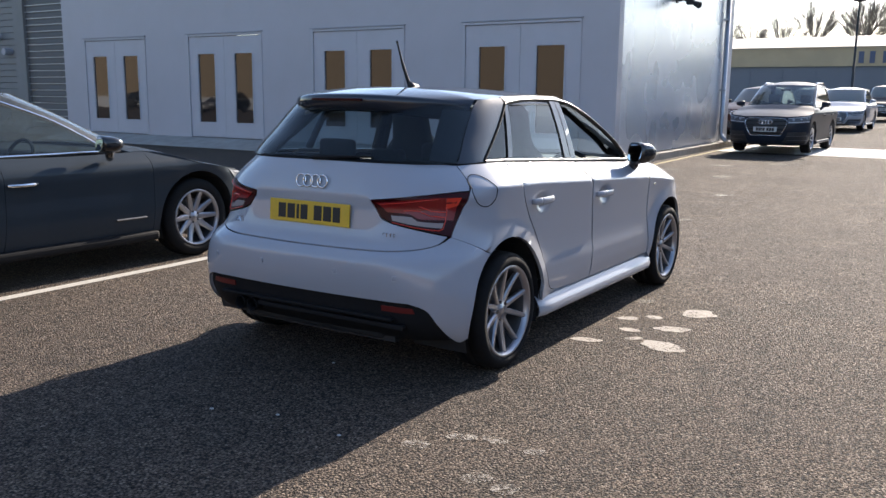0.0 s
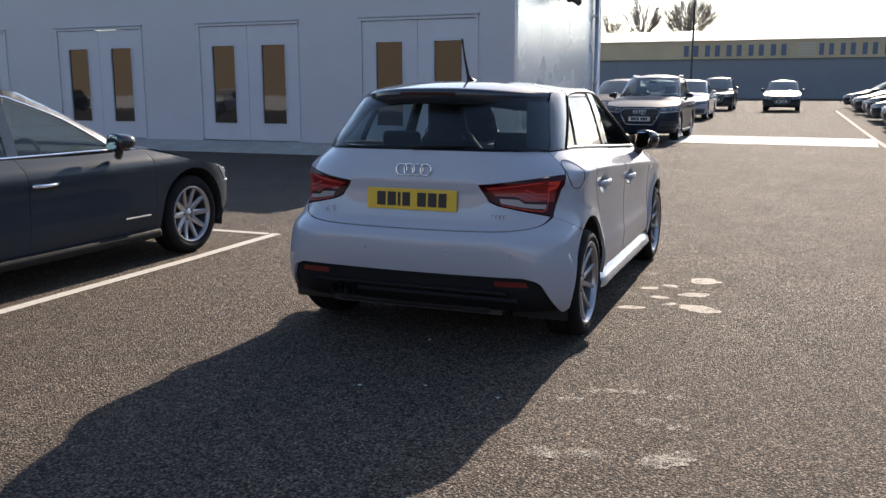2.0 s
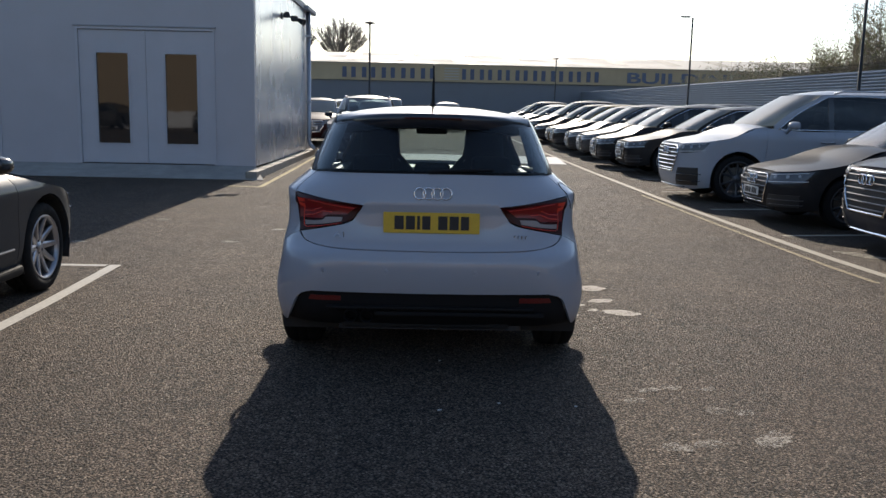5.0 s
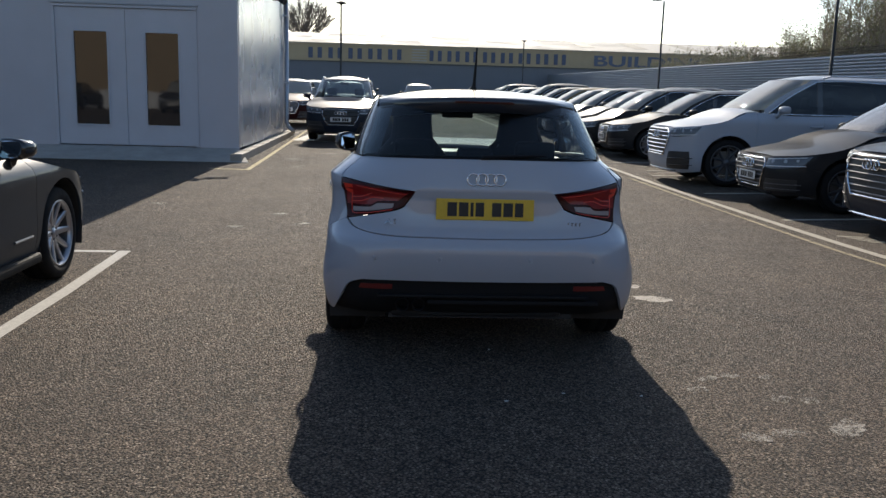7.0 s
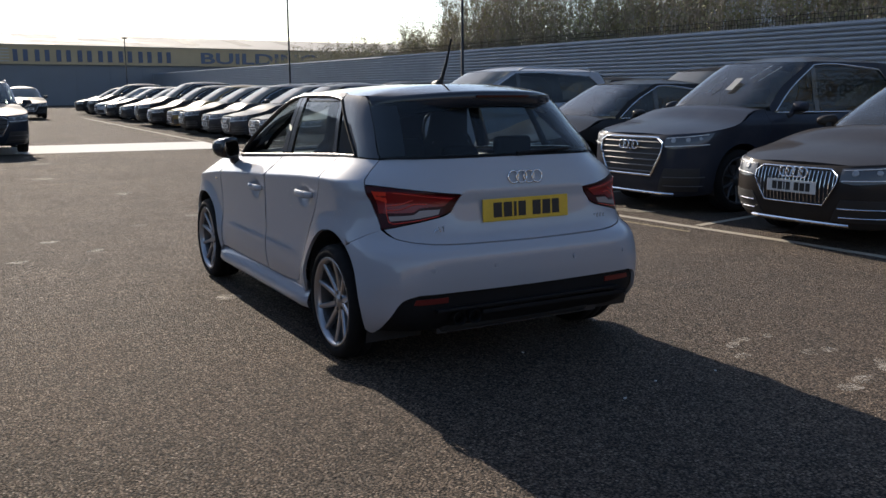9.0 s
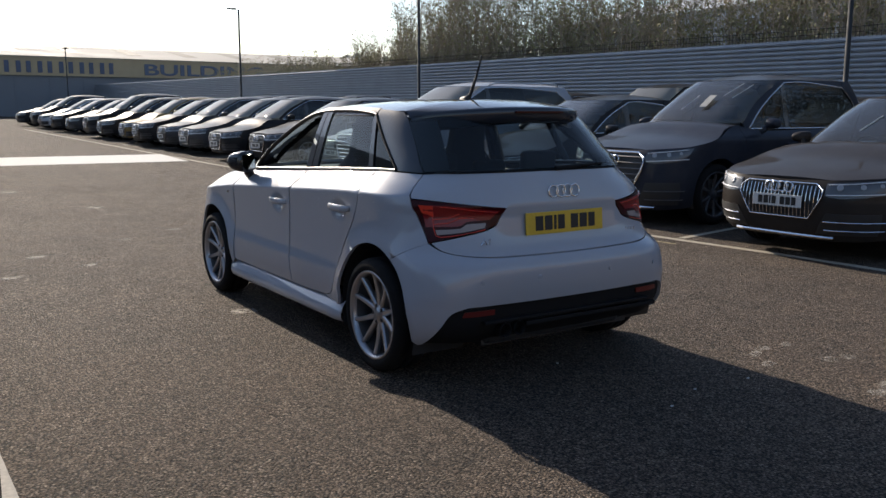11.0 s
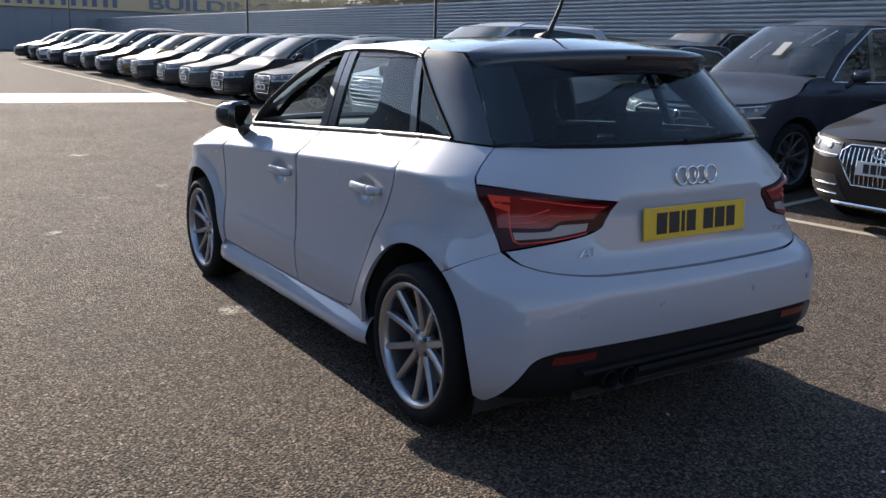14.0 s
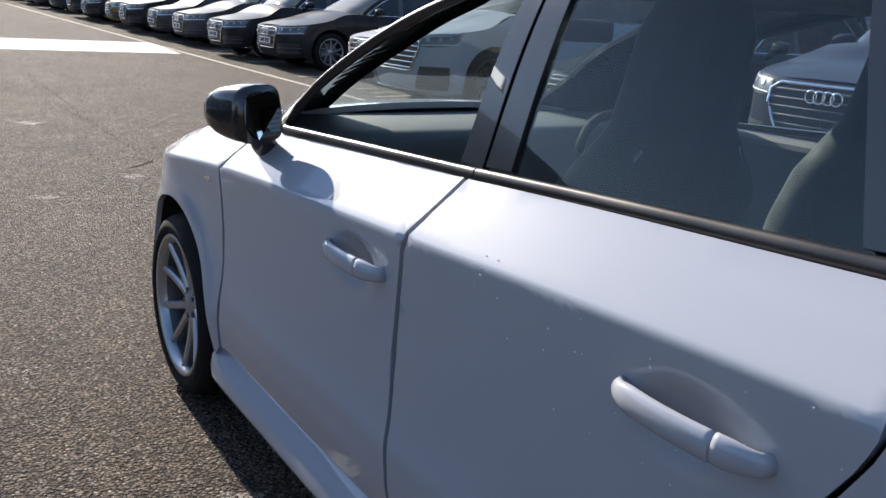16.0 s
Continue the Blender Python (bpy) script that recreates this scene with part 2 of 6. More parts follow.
def strip(name, pts, width, material, label, lift=0.004):
    """A painted line along points on the ground."""
    bm = bmesh.new()
    pts2 = []
    for (xa, ya), (xb, yb) in zip(pts, pts[1:]):
        n = max(1, int(math.hypot(xb - xa, yb - ya) / 1.0))
        pts2 += [(xa + (xb - xa) * k / n, ya + (yb - ya) * k / n) for k in range(n)]
    pts2.append(pts[-1])
    rows = []
    for i, (x, y) in enumerate(pts2):
        xa, ya = pts2[max(0, i - 1)]
        xb, yb = pts2[min(len(pts2) - 1, i + 1)]
        d = math.hypot(xb - xa, yb - ya)
        nx, ny = -(yb - ya) / d * width / 2, (xb - xa) / d * width / 2
        rows.append([(x + nx, y + ny, ground_z(y + ny) + lift), (x - nx, y - ny, ground_z(y - ny) + lift)])
    ob = mesh_object(name, grid(rows, bm=bm), material)
    return tagged(ob, label, "road marking", kind="structure")


strip("bay_line_1", [(-2.62, -6.0), (-2.70, 1.5), (-2.76, 3.02)], 0.10, M_LINE, "white painted bay line on asphalt")
strip("bay_line_2", [(-2.83, 2.98), (-5.0, 2.98)], 0.09, M_LINE, "white painted bay end line on asphalt")
strip("lane_line_1", [(4.42, -8.0), (4.26, 1.9), (4.12, 4.0), (4.03, 7.0), (3.93, 10.0), (3.84, 16.0), (3.78, 25.0), (3.74, 46.0)], 0.11, M_LINE_DULL, "white painted line along the parking bays")
strip("lane_line_2", [(3.92, 2.8), (3.87, 3.6), (3.84, 6.0), (3.74, 10.5)], 0.06, M_LINE_OLD, "faded yellowish line beside the parking bays")
for k, (xa, ya, xb, yb) in enumerate(((4.36, 4.58, 4.62, 4.50), (4.40, 4.46, 4.68, 4.36), (4.44, 4.34, 4.70, 4.24), (4.50, 4.22, 4.74, 4.14), (4.5, 12.2, 4.9, 12.3), (4.5, 11.7, 4.95, 11.8))):
    strip(f"bay_mark_{k + 1}", [(xa, ya), (xb, yb)], 0.05, M_LINE_DULL, "short worn painted bar in a parking bay")
strip("crossing_stripe", [(-3.0, 20.3), (3.75, 19.9)], 3.2, M_STRIPE, "broad white painted stripe across the lane")
strip("yellow_line_1", [(-2.95, 10.6), (-3.0, 14.0), (-3.15, 22.0), (-3.3, 30.0)], 0.09, M_YELLOW, "pale yellow painted line beside the kerb")
strip("yellow_line_2", [(-2.905, 10.6), (-3.6, 10.7)], 0.09, M_YELLOW, "pale yellow painted line end before the apron", 0.0045)
for k in range(-2, 16):
    y = 3.05 + 2.72 * k
    if y > -4:
        strip(f"bay_divider_{k + 3}", [(4.3, y), (9.2, y + 0.9)], 0.09, M_LINE_DULL, "white painted bay divider on asphalt")


def blotch(x, y, rx, ry, turn, seed):
    rnd = random.Random(seed)
    bm = bmesh.new()
    c = bm.verts.new((x, y, ground_z(y) + 0.003))
    ring = []
    for k in range(22):
        t = 2 * math.pi * k / 22
        r = 0.72 + 0.28 * rnd.random()
        u, v = rx * r * math.cos(t), ry * r * math.sin(t)
        px, py = x + u * math.cos(turn) - v * math.sin(turn), y + u * math.sin(turn) + v * math.cos(turn)
        ring.append(bm.verts.new((px, py, ground_z(py) + 0.003)))
    for k in range(22):
        bm.faces.new((c, ring[k], ring[(k + 1) % 22]))
    ob = mesh_object("ground_stain", bm, M_PATCH if seed < 8 else M_PATCH_FAINT)
    tagged(ob, "pale worn patch on the asphalt", "stain", kind="structure")


for k, (x, y, rx, ry) in enumerate([(1.38, 1.49, .15, .10), (1.31, 1.88, .13, .07), (1.33, 2.35, .12, .13), (0.99, 1.98, .08, .05), (1.10, 1.72, .08, .045), (1.19, 1.55, .06, .035), (0.97, 1.37, .10, .05), (1.12, 2.1, .07, .05),
                                    (1.02, -.44, .07, .05), (1.06, -1.04, .08, .06), (1.38, -.57, .07, .05), (1.51, -.59, .06, .05), (1.52, -.93, .15, .08), (1.13, -.27, .08, .04), (1.26, -.22, .07, .04), (1.45, -.24, .06, .03), (1.22, -1.0, .10, .06), (0.92, 2.5, .08, .06),
                                    (-1.75, 5.5, .10, .09), (-0.8, 6.2, .11, .08), (-.1, 6.7, .12, .08), (-.93, 2.32, .11, .10), (-1.43, 4.8, .12, .06), (-2.1, 4.5, .1, .08), (-0.4, 9.4, .2, .12), (-1.2, 12.2, .2, .2), (-1.8, 14.5, .25, .2), (-2.4, 13, .2, .2), (-1.0, 15.5, .3, .2), (-2.2, 11.5, .2, .15), (-3.6, 4.3, .1, .1), (-3.3, 6.2, .12, .1)]):
    blotch(x, y, rx, ry, k * 0.7 % 1.2 - 0.3, k)


CRACKS = [[(-0.58, 17.4), (-0.08, 11.6), (0.12, 9.5), (0.16, 7.2), (-0.2, 6.9)], [(0.2, 14.2), (0.16, 10.5), (0.1, 9.2)], [(2.6, 11.6), (1.9, 9.4), (1.7, 7.4)]]


def crack(points, seed):
    """A thin dark crack wandering between points."""
    rnd = random.Random(seed)
    pts = []
    for (xa, ya), (xb, yb) in zip(points, points[1:]):
        n = max(2, int(math.hypot(xb - xa, yb - ya) / 0.12))
        for k in range(n):
            pts.append((xa + (xb - xa) * k / n + rnd.uniform(-.02, .02), ya + (yb - ya) * k / n + rnd.uniform(-.02, .02)))
    rows = []
    for i, (x, y) in enumerate(pts):
        h = rnd.uniform(.002, .006)
        rows.append([(x - h, y + h, ground_z(y) + .0025), (x + h, y - h, ground_z(y) + .0025)])
    tagged(mesh_object("ground_crack", grid(rows, flip=True), M_CRACK), "thin dark crack in the asphalt", "crack", kind="structure")


for k, pts in enumerate(CRACKS):
    crack(pts, 70 + k)


# ---- the white building ----
WALL_Y, CORNER_X, SIDE_END, WALL_TOP = 12.93, -3.5, 21.0, 4.1
DOORS = [-6.98, -11.23, -15.58, -20.0]     # left edges of the door sets
DOOR_W, DOOR_TOP, DOOR_BASE = 2.72, 2.92, 0.27


def build_white_building():
    b = tagged(new("white_building"), "white panel-clad commercial building with double doors", "building", kind="structure")
    z0, y0, y1 = 0.25, WALL_Y, WALL_Y + 0.25
    # front wall, built in panels round the door sets
    part("wall_panel", box(-21.0, CORNER_X, y0, y1, DOOR_TOP, WALL_TOP), M_CLAD, b)
    edges = [CORNER_X] + [v for d in DOORS for v in (d + DOOR_W, d)] + [-21.0]
    for a, c in zip(edges[::2], edges[1::2]):
        part("wall_panel", box(c, a, y0, y1, z0, DOOR_TOP), M_CLAD, b)
    # side wall
    part("side_wall", box(CORNER_X - 0.25, CORNER_X, y1, SIDE_END, z0, WALL_TOP), M_STEEL_WALL, b, "shiny metal clad side wall")
    part("back_wall", box(-21, CORNER_X - 0.25, SIDE_END, SIDE_END + 0.25, 0, WALL_TOP), M_CLAD, b)
    part("roof", box(-21, CORNER_X + 0.05, y0 - 0.03, SIDE_END + 0.3, WALL_TOP, WALL_TOP + 0.16), M_CLAD_DARK, b)
    part("gutter", box(CORNER_X + 0.05, CORNER_X + 0.17, 19.6, SIDE_END + 0.3, WALL_TOP - 0.02, WALL_TOP + 0.1, 0.02), M_CLAD_DARK, b)
    part("floor", box(-21, CORNER_X - 0.25, y1, SIDE_END, 0.1, 0.25), M_CONCRETE, b)
    # panel joints
    for z in (3.55,):
        part("panel_joint", box(-21, CORNER_X, y0 - 0.004, y0, z, z + 0.012), M_CLAD, b)
    part("corner_flashing", box(CORNER_X - 0.06, CORNER_X + 0.012, y0 - 0.012, y0 + 0.06, z0, WALL_TOP), M_CLAD, b)
    # sloping apron and kerb
    rows = [[(-21, WALL_Y, 0.25), (CORNER_X + 0.02, WALL_Y, 0.25)], [(-21, 11.95, 0.06), (CORNER_X + 0.35, 11.95, 0.06)], [(-21, 11.93, -0.1), (CORNER_X + 0.35, 11.93, -0.1)]]
    part("apron", grid(rows), M_CONCRETE, b, "grey sloping concrete apron")
    for k in range(9):
        ya = 12.0 + k
        part("kerb_stone", box(CORNER_X, CORNER_X + 0.22, ya + 0.004, ya + 0.996, 0.0, ground_z(ya + 0.5) + 0.15, 0.015), M_KERB, b)
    for d in DOORS:
        door_set(b, d)
    # downpipe
    x = CORNER_X + 0.09
    part("downpipe", tube([(x, 20.2, WALL_TOP), (x, 20.2, 0.55), (x + 0.05, 20.15, 0.42), (x + 0.22, 19.95, 0.3)], 0.06, 10), M_STEEL, b, smooth=True)
    for z in (1.6, 3.4):
        part("pipe_bracket", box(CORNER_X, x + 0.07, 20.12, 20.28, z, z + 0.05), M_STEEL, b)
    # twin floodlight with its sensor on an arm from the side wall
    lamp = part("floodlight", box(CORNER_X, CORNER_X + 0.03, 16.2, 16.36, 3.48, 3.62, 0.008), M_BLACK, b, "dark twin floodlight with a sensor box")
    part("lamp_arm", tube([(CORNER_X, 16.28, 3.55), (CORNER_X + 0.25, 16.28, 3.52), (CORNER_X + 0.42, 16.28, 3.45)], 0.02, 8), M_BLACK, lamp)
    part("sensor_box", soft_block(CORNER_X + 0.22, CORNER_X + 0.38, 16.2, 16.36, 3.43, 3.56, 0.035), M_BLACK, lamp)
    for x, z, aim in ((CORNER_X + 0.08, 3.55, (0.35, -0.9, 0.05)), (CORNER_X + 0.38, 3.47, (0.9, -0.5, -0.42))):
        head = lathe([(0, 0.02), (0.02, 0.05), (0.14, 0.065), (0.19, 0.075), (0.19, 0.065), (0.16, 0.001)], 14, axis="z")
        turn = Vector((0, 0, 1)).rotation_difference(Vector(aim).normalized()).to_matrix().to_4x4()
        part("lamp_head", head, M_BLACK, lamp, smooth=True).matrix_basis = Matrix.Translation((x, 16.26, z)) @ turn
    part("gutter_panel", box(CORNER_X, CORNER_X + 0.03, 20.35, SIDE_END, z0, WALL_TOP), M_CLAD, b)


def door_set(b, x):
    """A pair of doors, each with a tall narrow window, in one frame."""
    d = part("door", bmesh.new(), M_DOOR, b, "white double door with two tall narrow windows")
    y = WALL_Y + 0.06
    w = DOOR_W
    part("door_frame", add_box(add_box(add_box(bmesh.new(), x, x + w, WALL_Y - 0.03, y, DOOR_TOP - 0.05, DOOR_TOP), x, x + 0.05, WALL_Y - 0.02, y, 0.25, DOOR_TOP - 0.05), x + w - 0.05, x + w, WALL_Y - 0.02, y, 0.25, DOOR_TOP - 0.05), M_DOOR, d)
    part("drip_strip", box(x - 0.03, x + w + 0.03, WALL_Y - 0.05, WALL_Y, DOOR_TOP + 0.01, DOOR_TOP + 0.035), M_CLAD_DARK, d)
    for k in (0, 1):
        xa = x + 0.05 + k * (w / 2 - 0.05) + 0.004
        xb = xa + w / 2 - 0.05 - 0.008
        wx = x + (0.39 if k == 0 else 1.74)
        bm = bmesh.new()
        for q in ((xa, wx, 0.27, 2.86), (wx + 0.62, xb, 0.27, 2.86), (wx, wx + 0.62, 0.27, 0.66), (wx, wx + 0.62, 2.42, 2.86)):
            add_box(bm, q[0], q[1], WALL_Y + 0.01, WALL_Y + 0.055, q[2], q[3])
        leaf = part("door_leaf", bm, M_DOOR, d)
        bead = bmesh.new()
        for q in ((wx - 0.03, wx, 0.63, 2.45), (wx + 0.62, wx + 0.65, 0.63, 2.45), (wx, wx + 0.62, 0.63, 0.66), (wx, wx + 0.62, 2.42, 2.45)):
            add_box(bead, q[0], q[1], WALL_Y - 0.005, WALL_Y + 0.012, q[2], q[3])
        part("glazing_bead", bead, M_DOOR, d)
        pane = part("pane", box(wx, wx + 0.62, WALL_Y + 0.03, WALL_Y + 0.04, 0.66, 2.42), M_WINDOW, d)


def metal_wall():
    n = Nodes("shiny_wall_metal")
    wave = n.noise(0.9, 2, 0.4, (1, 1, 0.5))
    col = n.ramp(wave, [(0.3, (0.54, 0.56, 0.61)), (0.7, (0.59, 0.61, 0.66))])
    n.set(Base_Color=col, Metallic=0.5, Roughness=n.ramp(n.noise(0.7, 2), [(0.3, (0.25,) * 3), (0.7, (0.31,) * 3)]), Specular_IOR_Level=0.4)
    n.bump(wave, 0.008, 0.03)
    return n.mat


def window_glass():
    n = Nodes("dark_window_glass")
    n.set(Base_Color=(0.015, 0.015, 0.016), Roughness=0.03, Specular_IOR_Level=0.9)
    n.bump(n.noise(2.0, 2), 0.03, 0.02)
    return n.mat


M_STEEL_WALL, M_WINDOW = metal_wall(), window_glass()
build_white_building()


M_LOUVRE = plain("grey_louvre_paint", (0.11, 0.108, 0.105), 0.6, vary=0.15, scale=3)
M_BOARD = plain("grey_wall_board", (0.19, 0.188, 0.182), 0.6, vary=0.15, scale=2)


def louvre_block():
    b = tagged(new("louvred_building"), "grey building with horizontal boards and metal louvres", "building", kind="structure")
    part("wall", box(-40, -21.02, 13.6, 20, 0, 7.2), M_LOUVRE, b)
    part("column", box(LOUVRE_L - 0.55, LOUVRE_L, 13.2, 13.6, 0, 7.2), M_BOARD, b)
    for k in range(34):
        z = 0.3 + k * 0.2
        rows = [[(x, 13.3, z), (x, 13.34, z + 0.16), (x, 13.40, z + 0.16), (x, 13.34, z)] for x in (LOUVRE_L, -21.04)]
        slat = part("slat", grid(rows, closed=True), M_LOUVRE, b)
        part("slat_edge", box(LOUVRE_L, -21.04, 13.275, 13.335, z + 0.15, z + 0.175, 0.004), M_STEEL, slat)
        part("board", box(-34, LOUVRE_L - 0.55, 13.5, 13.6, z, z + 0.186, 0.008), M_BOARD, b)
    for x, z in WALL_VENTS:
        part("wall_vent", lathe([(0.4, 0.10), (0.02, 0.115), (0, 0.10), (0, 0.001)], 20, axis="y"), M_CLAD, b, "round white wall vent").matrix_basis = pose(x, 13.22, z)


LOUVRE_L = -23.42
WALL_VENTS = [(-25.24, 3.18), (-24.67, 2.68)]
louvre_block()


def far_building():
    b = tagged(new("far_warehouse"), "long low warehouse with yellow fascia and pale roof", "building", kind="structure")
    y, g = 85.0, 0.5
    part("wall", box(-70, 60, y, y + 30, g - 1, 4.55), M_FAR_WALL, b)
    for k in range(43):
        x = -69.5 + 3.0 * k
        part("wall_rib", box(x, x + 0.12, y - 0.05, y, g - 1, 4.55), M_FAR_WALL, b)
    part("fascia", box(-70, 60, y - 0.25, y + 0.3, 4.55, 6.2), M_FASCIA, b, "faded yellow sign fascia")
    part("fascia_cap", box(-70, 60, y - 0.32, y + 0.3, 6.2, 6.3), M_FAR_ROOF, b)
    rows = [[(x, y - 0.5, 6.3), (x, y + 12, 8.05), (x, y + 24, 6.3)] for x in (-70, 60)]
    part("roof", grid(rows), M_FAR_ROOF, b, "pale ribbed sheet roof")
    for k in range(22):
        x = -66 + 5.7 * k
        rows = [[(x, y + 3, 6.81), (x, y + 10, 7.79)], [(x + 1.5, y + 3, 6.81), (x + 1.5, y + 10, 7.79)]]
        part("rooflight", grid(rows), M_ROOFLIGHT, b)
    # a slatted vent between the words
    for k in range(5):
        part("vent_slat", box(1.5, 3.0, y - 0.33, y - 0.25, 4.75 + 0.27 * k, 4.87 + 0.27 * k, 0.01), M_FAR_ROOF, b)
    # sign letters: a name as plain blocks, one word lettered
    for x0, x1, n in ((-8.85, 1.1, 5), (3.3, 17.8, 8)):
        step = (x1 - x0) / n
        for k in range(n):
            xa = x0 + step * k
            w = step * 0.22
            for dx in (0.0, step * 0.46):
                part("sign_bar", box(xa + dx, xa + dx + w, y - 0.34, y - 0.25, 4.80, 5.85, 0.02), M_LETTER_FADED, b)
    curve = bpy.data.curves.new("sign_text", "FONT")
    curve.body, curve.size, curve.extrude = "BUILDING", 1.48, 0.04
    curve.offset = 0.03
    tmp = new("sign_text", curve)
    deps = bpy.context.evaluated_depsgraph_get()
    me = bpy.data.meshes.new_from_object(tmp.evaluated_get(deps))
    bpy.data.objects.remove(tmp)
    wide = max(v.co.x for v in me.vertices)
    me.materials.clear()
    me.materials.append(M_LETTER)
    word = new("sign_word", me)
    word.parent = b
    word.matrix_basis = pose(20.0, y - 0.30, 4.82, 90, 0, 0) @ Matrix.Diagonal((12.4 / wide, 1, 1, 1))
    tagged(word, "faded blue lettering on the fascia")
    return b


far_building()


def fence():
    f = tagged(new("fence_right"), "grey corrugated sheet fence with fine horizontal ribs", "fence", kind="structure")
    x, ribs = 15.5, 27
    for k in range(33):
        ya = -12 + 3.0 * k
        g, g2 = ground_z(ya) - 0.05, ground_z(ya + 3) - 0.05
        rows = []
        for j in range(ribs):
            for dz, dx in ((0, 0.012), (0.04, 0), (0.072, 0.012), (0.076, 0.09), (0.113, 0.09)):
                z = 3.06 * (j + dz / 0.118) / ribs
                rows.append([(x + dx, ya, g + z), (x + dx, ya + 3.0, g2 + z)])
        part("sheet", grid(rows), M_FENCE, f)
    spikes = bmesh.new()
    for k in range(420):
        y = -8 + 0.1 * k
        g = ground_z(y) + 2.98
        tube([(x + 0.01, y, g), (x + 0.01, y, g + 0.30)], 0.006, 3, bm=spikes, caps=False)
    for dz in (0.12, 0.24):
        tube([(x + 0.01, y, ground_z(y) + 2.98 + dz) for y in range(-8, 35, 2)], 0.006, 4, bm=spikes, caps=False)
    tagged(part("wire_mesh", spikes, M_POLE, f, "thin dark wire mesh along the fence top"), kind="stuff")


fence()


def lamp_post(x, y, top, reach):
    """A thin dark pole with a flat lamp head: round, or on an arm where reach is negative."""
    g = ground_z(y)
    p = thing("lamp_post", "tall thin dark grey car park lamp post", "lamp post", (x, y, g), group="car park lamp posts")
    part("pole", tube([(0, 0, -0.05), (0, 0, 1.2), (0, 0, 1.22), (0, 0, top - g)], [0.085, 0.085, 0.055, 0.045], 10), M_POLE, p, smooth=True)
    part("base_plate", box(-0.17, 0.17, -0.17, 0.17, -0.02, 0.03, 0.006), M_POLE, p)
    h = top - g
    if reach > 0:
        part("lamp_head", lathe([(-0.06, 0.05), (-0.02, 0.12), (0.0, 0.29), (0.02, 0.30), (0.06, 0.20), (0.11, 0.06), (0.12, 0.001)], 20, axis="z"), M_POLE, p, "round flat dark lamp head", smooth=True).matrix_basis = pose(0, 0, h)
        return p
    rows = []
    for i in range(9):
        t = i / 8
        u, wd = -0.12 + (reach + 0.12) * t, 0.15 * (1 - (2 * t - 1) ** 4) + 0.03
        rows.append([(u, wd * math.cos(a), h + 0.03 + 0.055 * math.sin(a) * (1 if math.sin(a) > 0 else 0.4)) for a in (2 * math.pi * k / 12 for k in range(12))])
    bm = grid(rows, closed=True)
    for ring in (bm.verts[:12], bm.verts[-12:]):
        bm.faces.new(list(ring))
    bmesh.ops.recalc_face_normals(bm, faces=bm.faces)
    part("lamp_head", bm, M_POLE, p, "flat dark lamp head", smooth=True)
    return p


for x, y, top, reach in ((-3.05, 40.0, 5.75, 0.3), (13.2, 40.0, 6.4, -0.6), (14.3, 24.5, 6.6, -0.6), (14.3, 7.5, 6.6, -0.6), (12.15, 80.0, 6.75, 0.5)):
    lamp_post(x, y, top, reach)


# ---- trees and shrubs ----
def bare_tree(x, y, high, wide, seed, limbs=20):
    """A leafless tree: limbs fanning from a short trunk into a rounded crown of fine twigs."""
    rnd = random.Random(seed)
    t = thing("bare_tree", "leafless winter tree with a rounded crown of twigs", "tree", (x, y, ground_z(min(y, 110))), group="bare trees beyond the warehouse")
    wood, twigs = bmesh.new(), bmesh.new()
    fork = 0.56 * high
    tube([(0, 0, -0.1), (0.05, 0.02, fork * 0.5), (0, 0.05, fork), (0.05, 0, fork * 1.3)], [high * 0.022, high * 0.018, high * 0.014, high * 0.003], 8, bm=wood)

    def bend(p, e, sag, r0, r1, bm, sides):
        """A shoot from p to e that sets out flatter and turns upwards."""
        m = p.lerp(e, 0.5) + Vector((e.x - p.x, e.y - p.y, 0)) * sag
        pts = [p, p.lerp(m, 0.6).lerp(m.lerp(e, 0.1), 0.3), m.lerp(e, 0.35), e]
        tube(pts, [r0, r0 * 0.85 + r1 * 0.15, (r0 + r1) / 2, r1], sides, bm=bm, caps=False)
        return pts

    def tip(a, up):
        """A point of the crown's dome."""
        k = rnd.uniform(0.86, 1.04)
        return Vector((math.cos(a) * math.cos(up) * wide * k, math.sin(a) * math.cos(up) * wide * k, fork * 1.12 + (high - fork * 1.12) * math.sin(up) * k))

    for k in range(limbs):
        a = k * 2.4 + rnd.uniform(-0.3, 0.3)
        e = tip(a, math.asin(min(0.99, 0.12 + 0.86 * rnd.random())))
        limb = bend(Vector((0, 0, fork * rnd.uniform(0.8, 1.12))), e, 0.08, 0.06, 0.02, wood, 5)
        for j in range(9):
            u = rnd.uniform(0.6, 2.6)
            p = limb[int(u)].lerp(limb[int(u) + 1], u % 1)
            d = (e - p).normalized()
            side = Vector((rnd.uniform(-1, 1), rnd.uniform(-1, 1), rnd.uniform(-0.4, 0.8)))
            q = p + (d + side * 0.5).normalized() * (e - p).length * rnd.uniform(0.6, 0.95)
            shoot = bend(p, q, 0.06, 0.022, 0.013, twigs, 3)
            for m in range(5):
                v = rnd.uniform(0.8, 2.9)
                c = shoot[int(v)].lerp(shoot[int(v) + 1], v % 1)
                o = (d + Vector((rnd.uniform(-1, 1), rnd.uniform(-1, 1), rnd.uniform(-0.5, 0.7))) * 0.75).normalized() * rnd.uniform(0.5, 1.1)
                tube([c, c + o * 0.5, c + o + Vector((0, 0, 0.08))], [0.013, 0.012, 0.010], 3, bm=twigs, caps=False)
    part("trunk", wood, M_BARK, t, smooth=True)
    tagged(part("crown", twigs, M_BARK, t, "fine bare twigs"), kind="stuff")
    return t


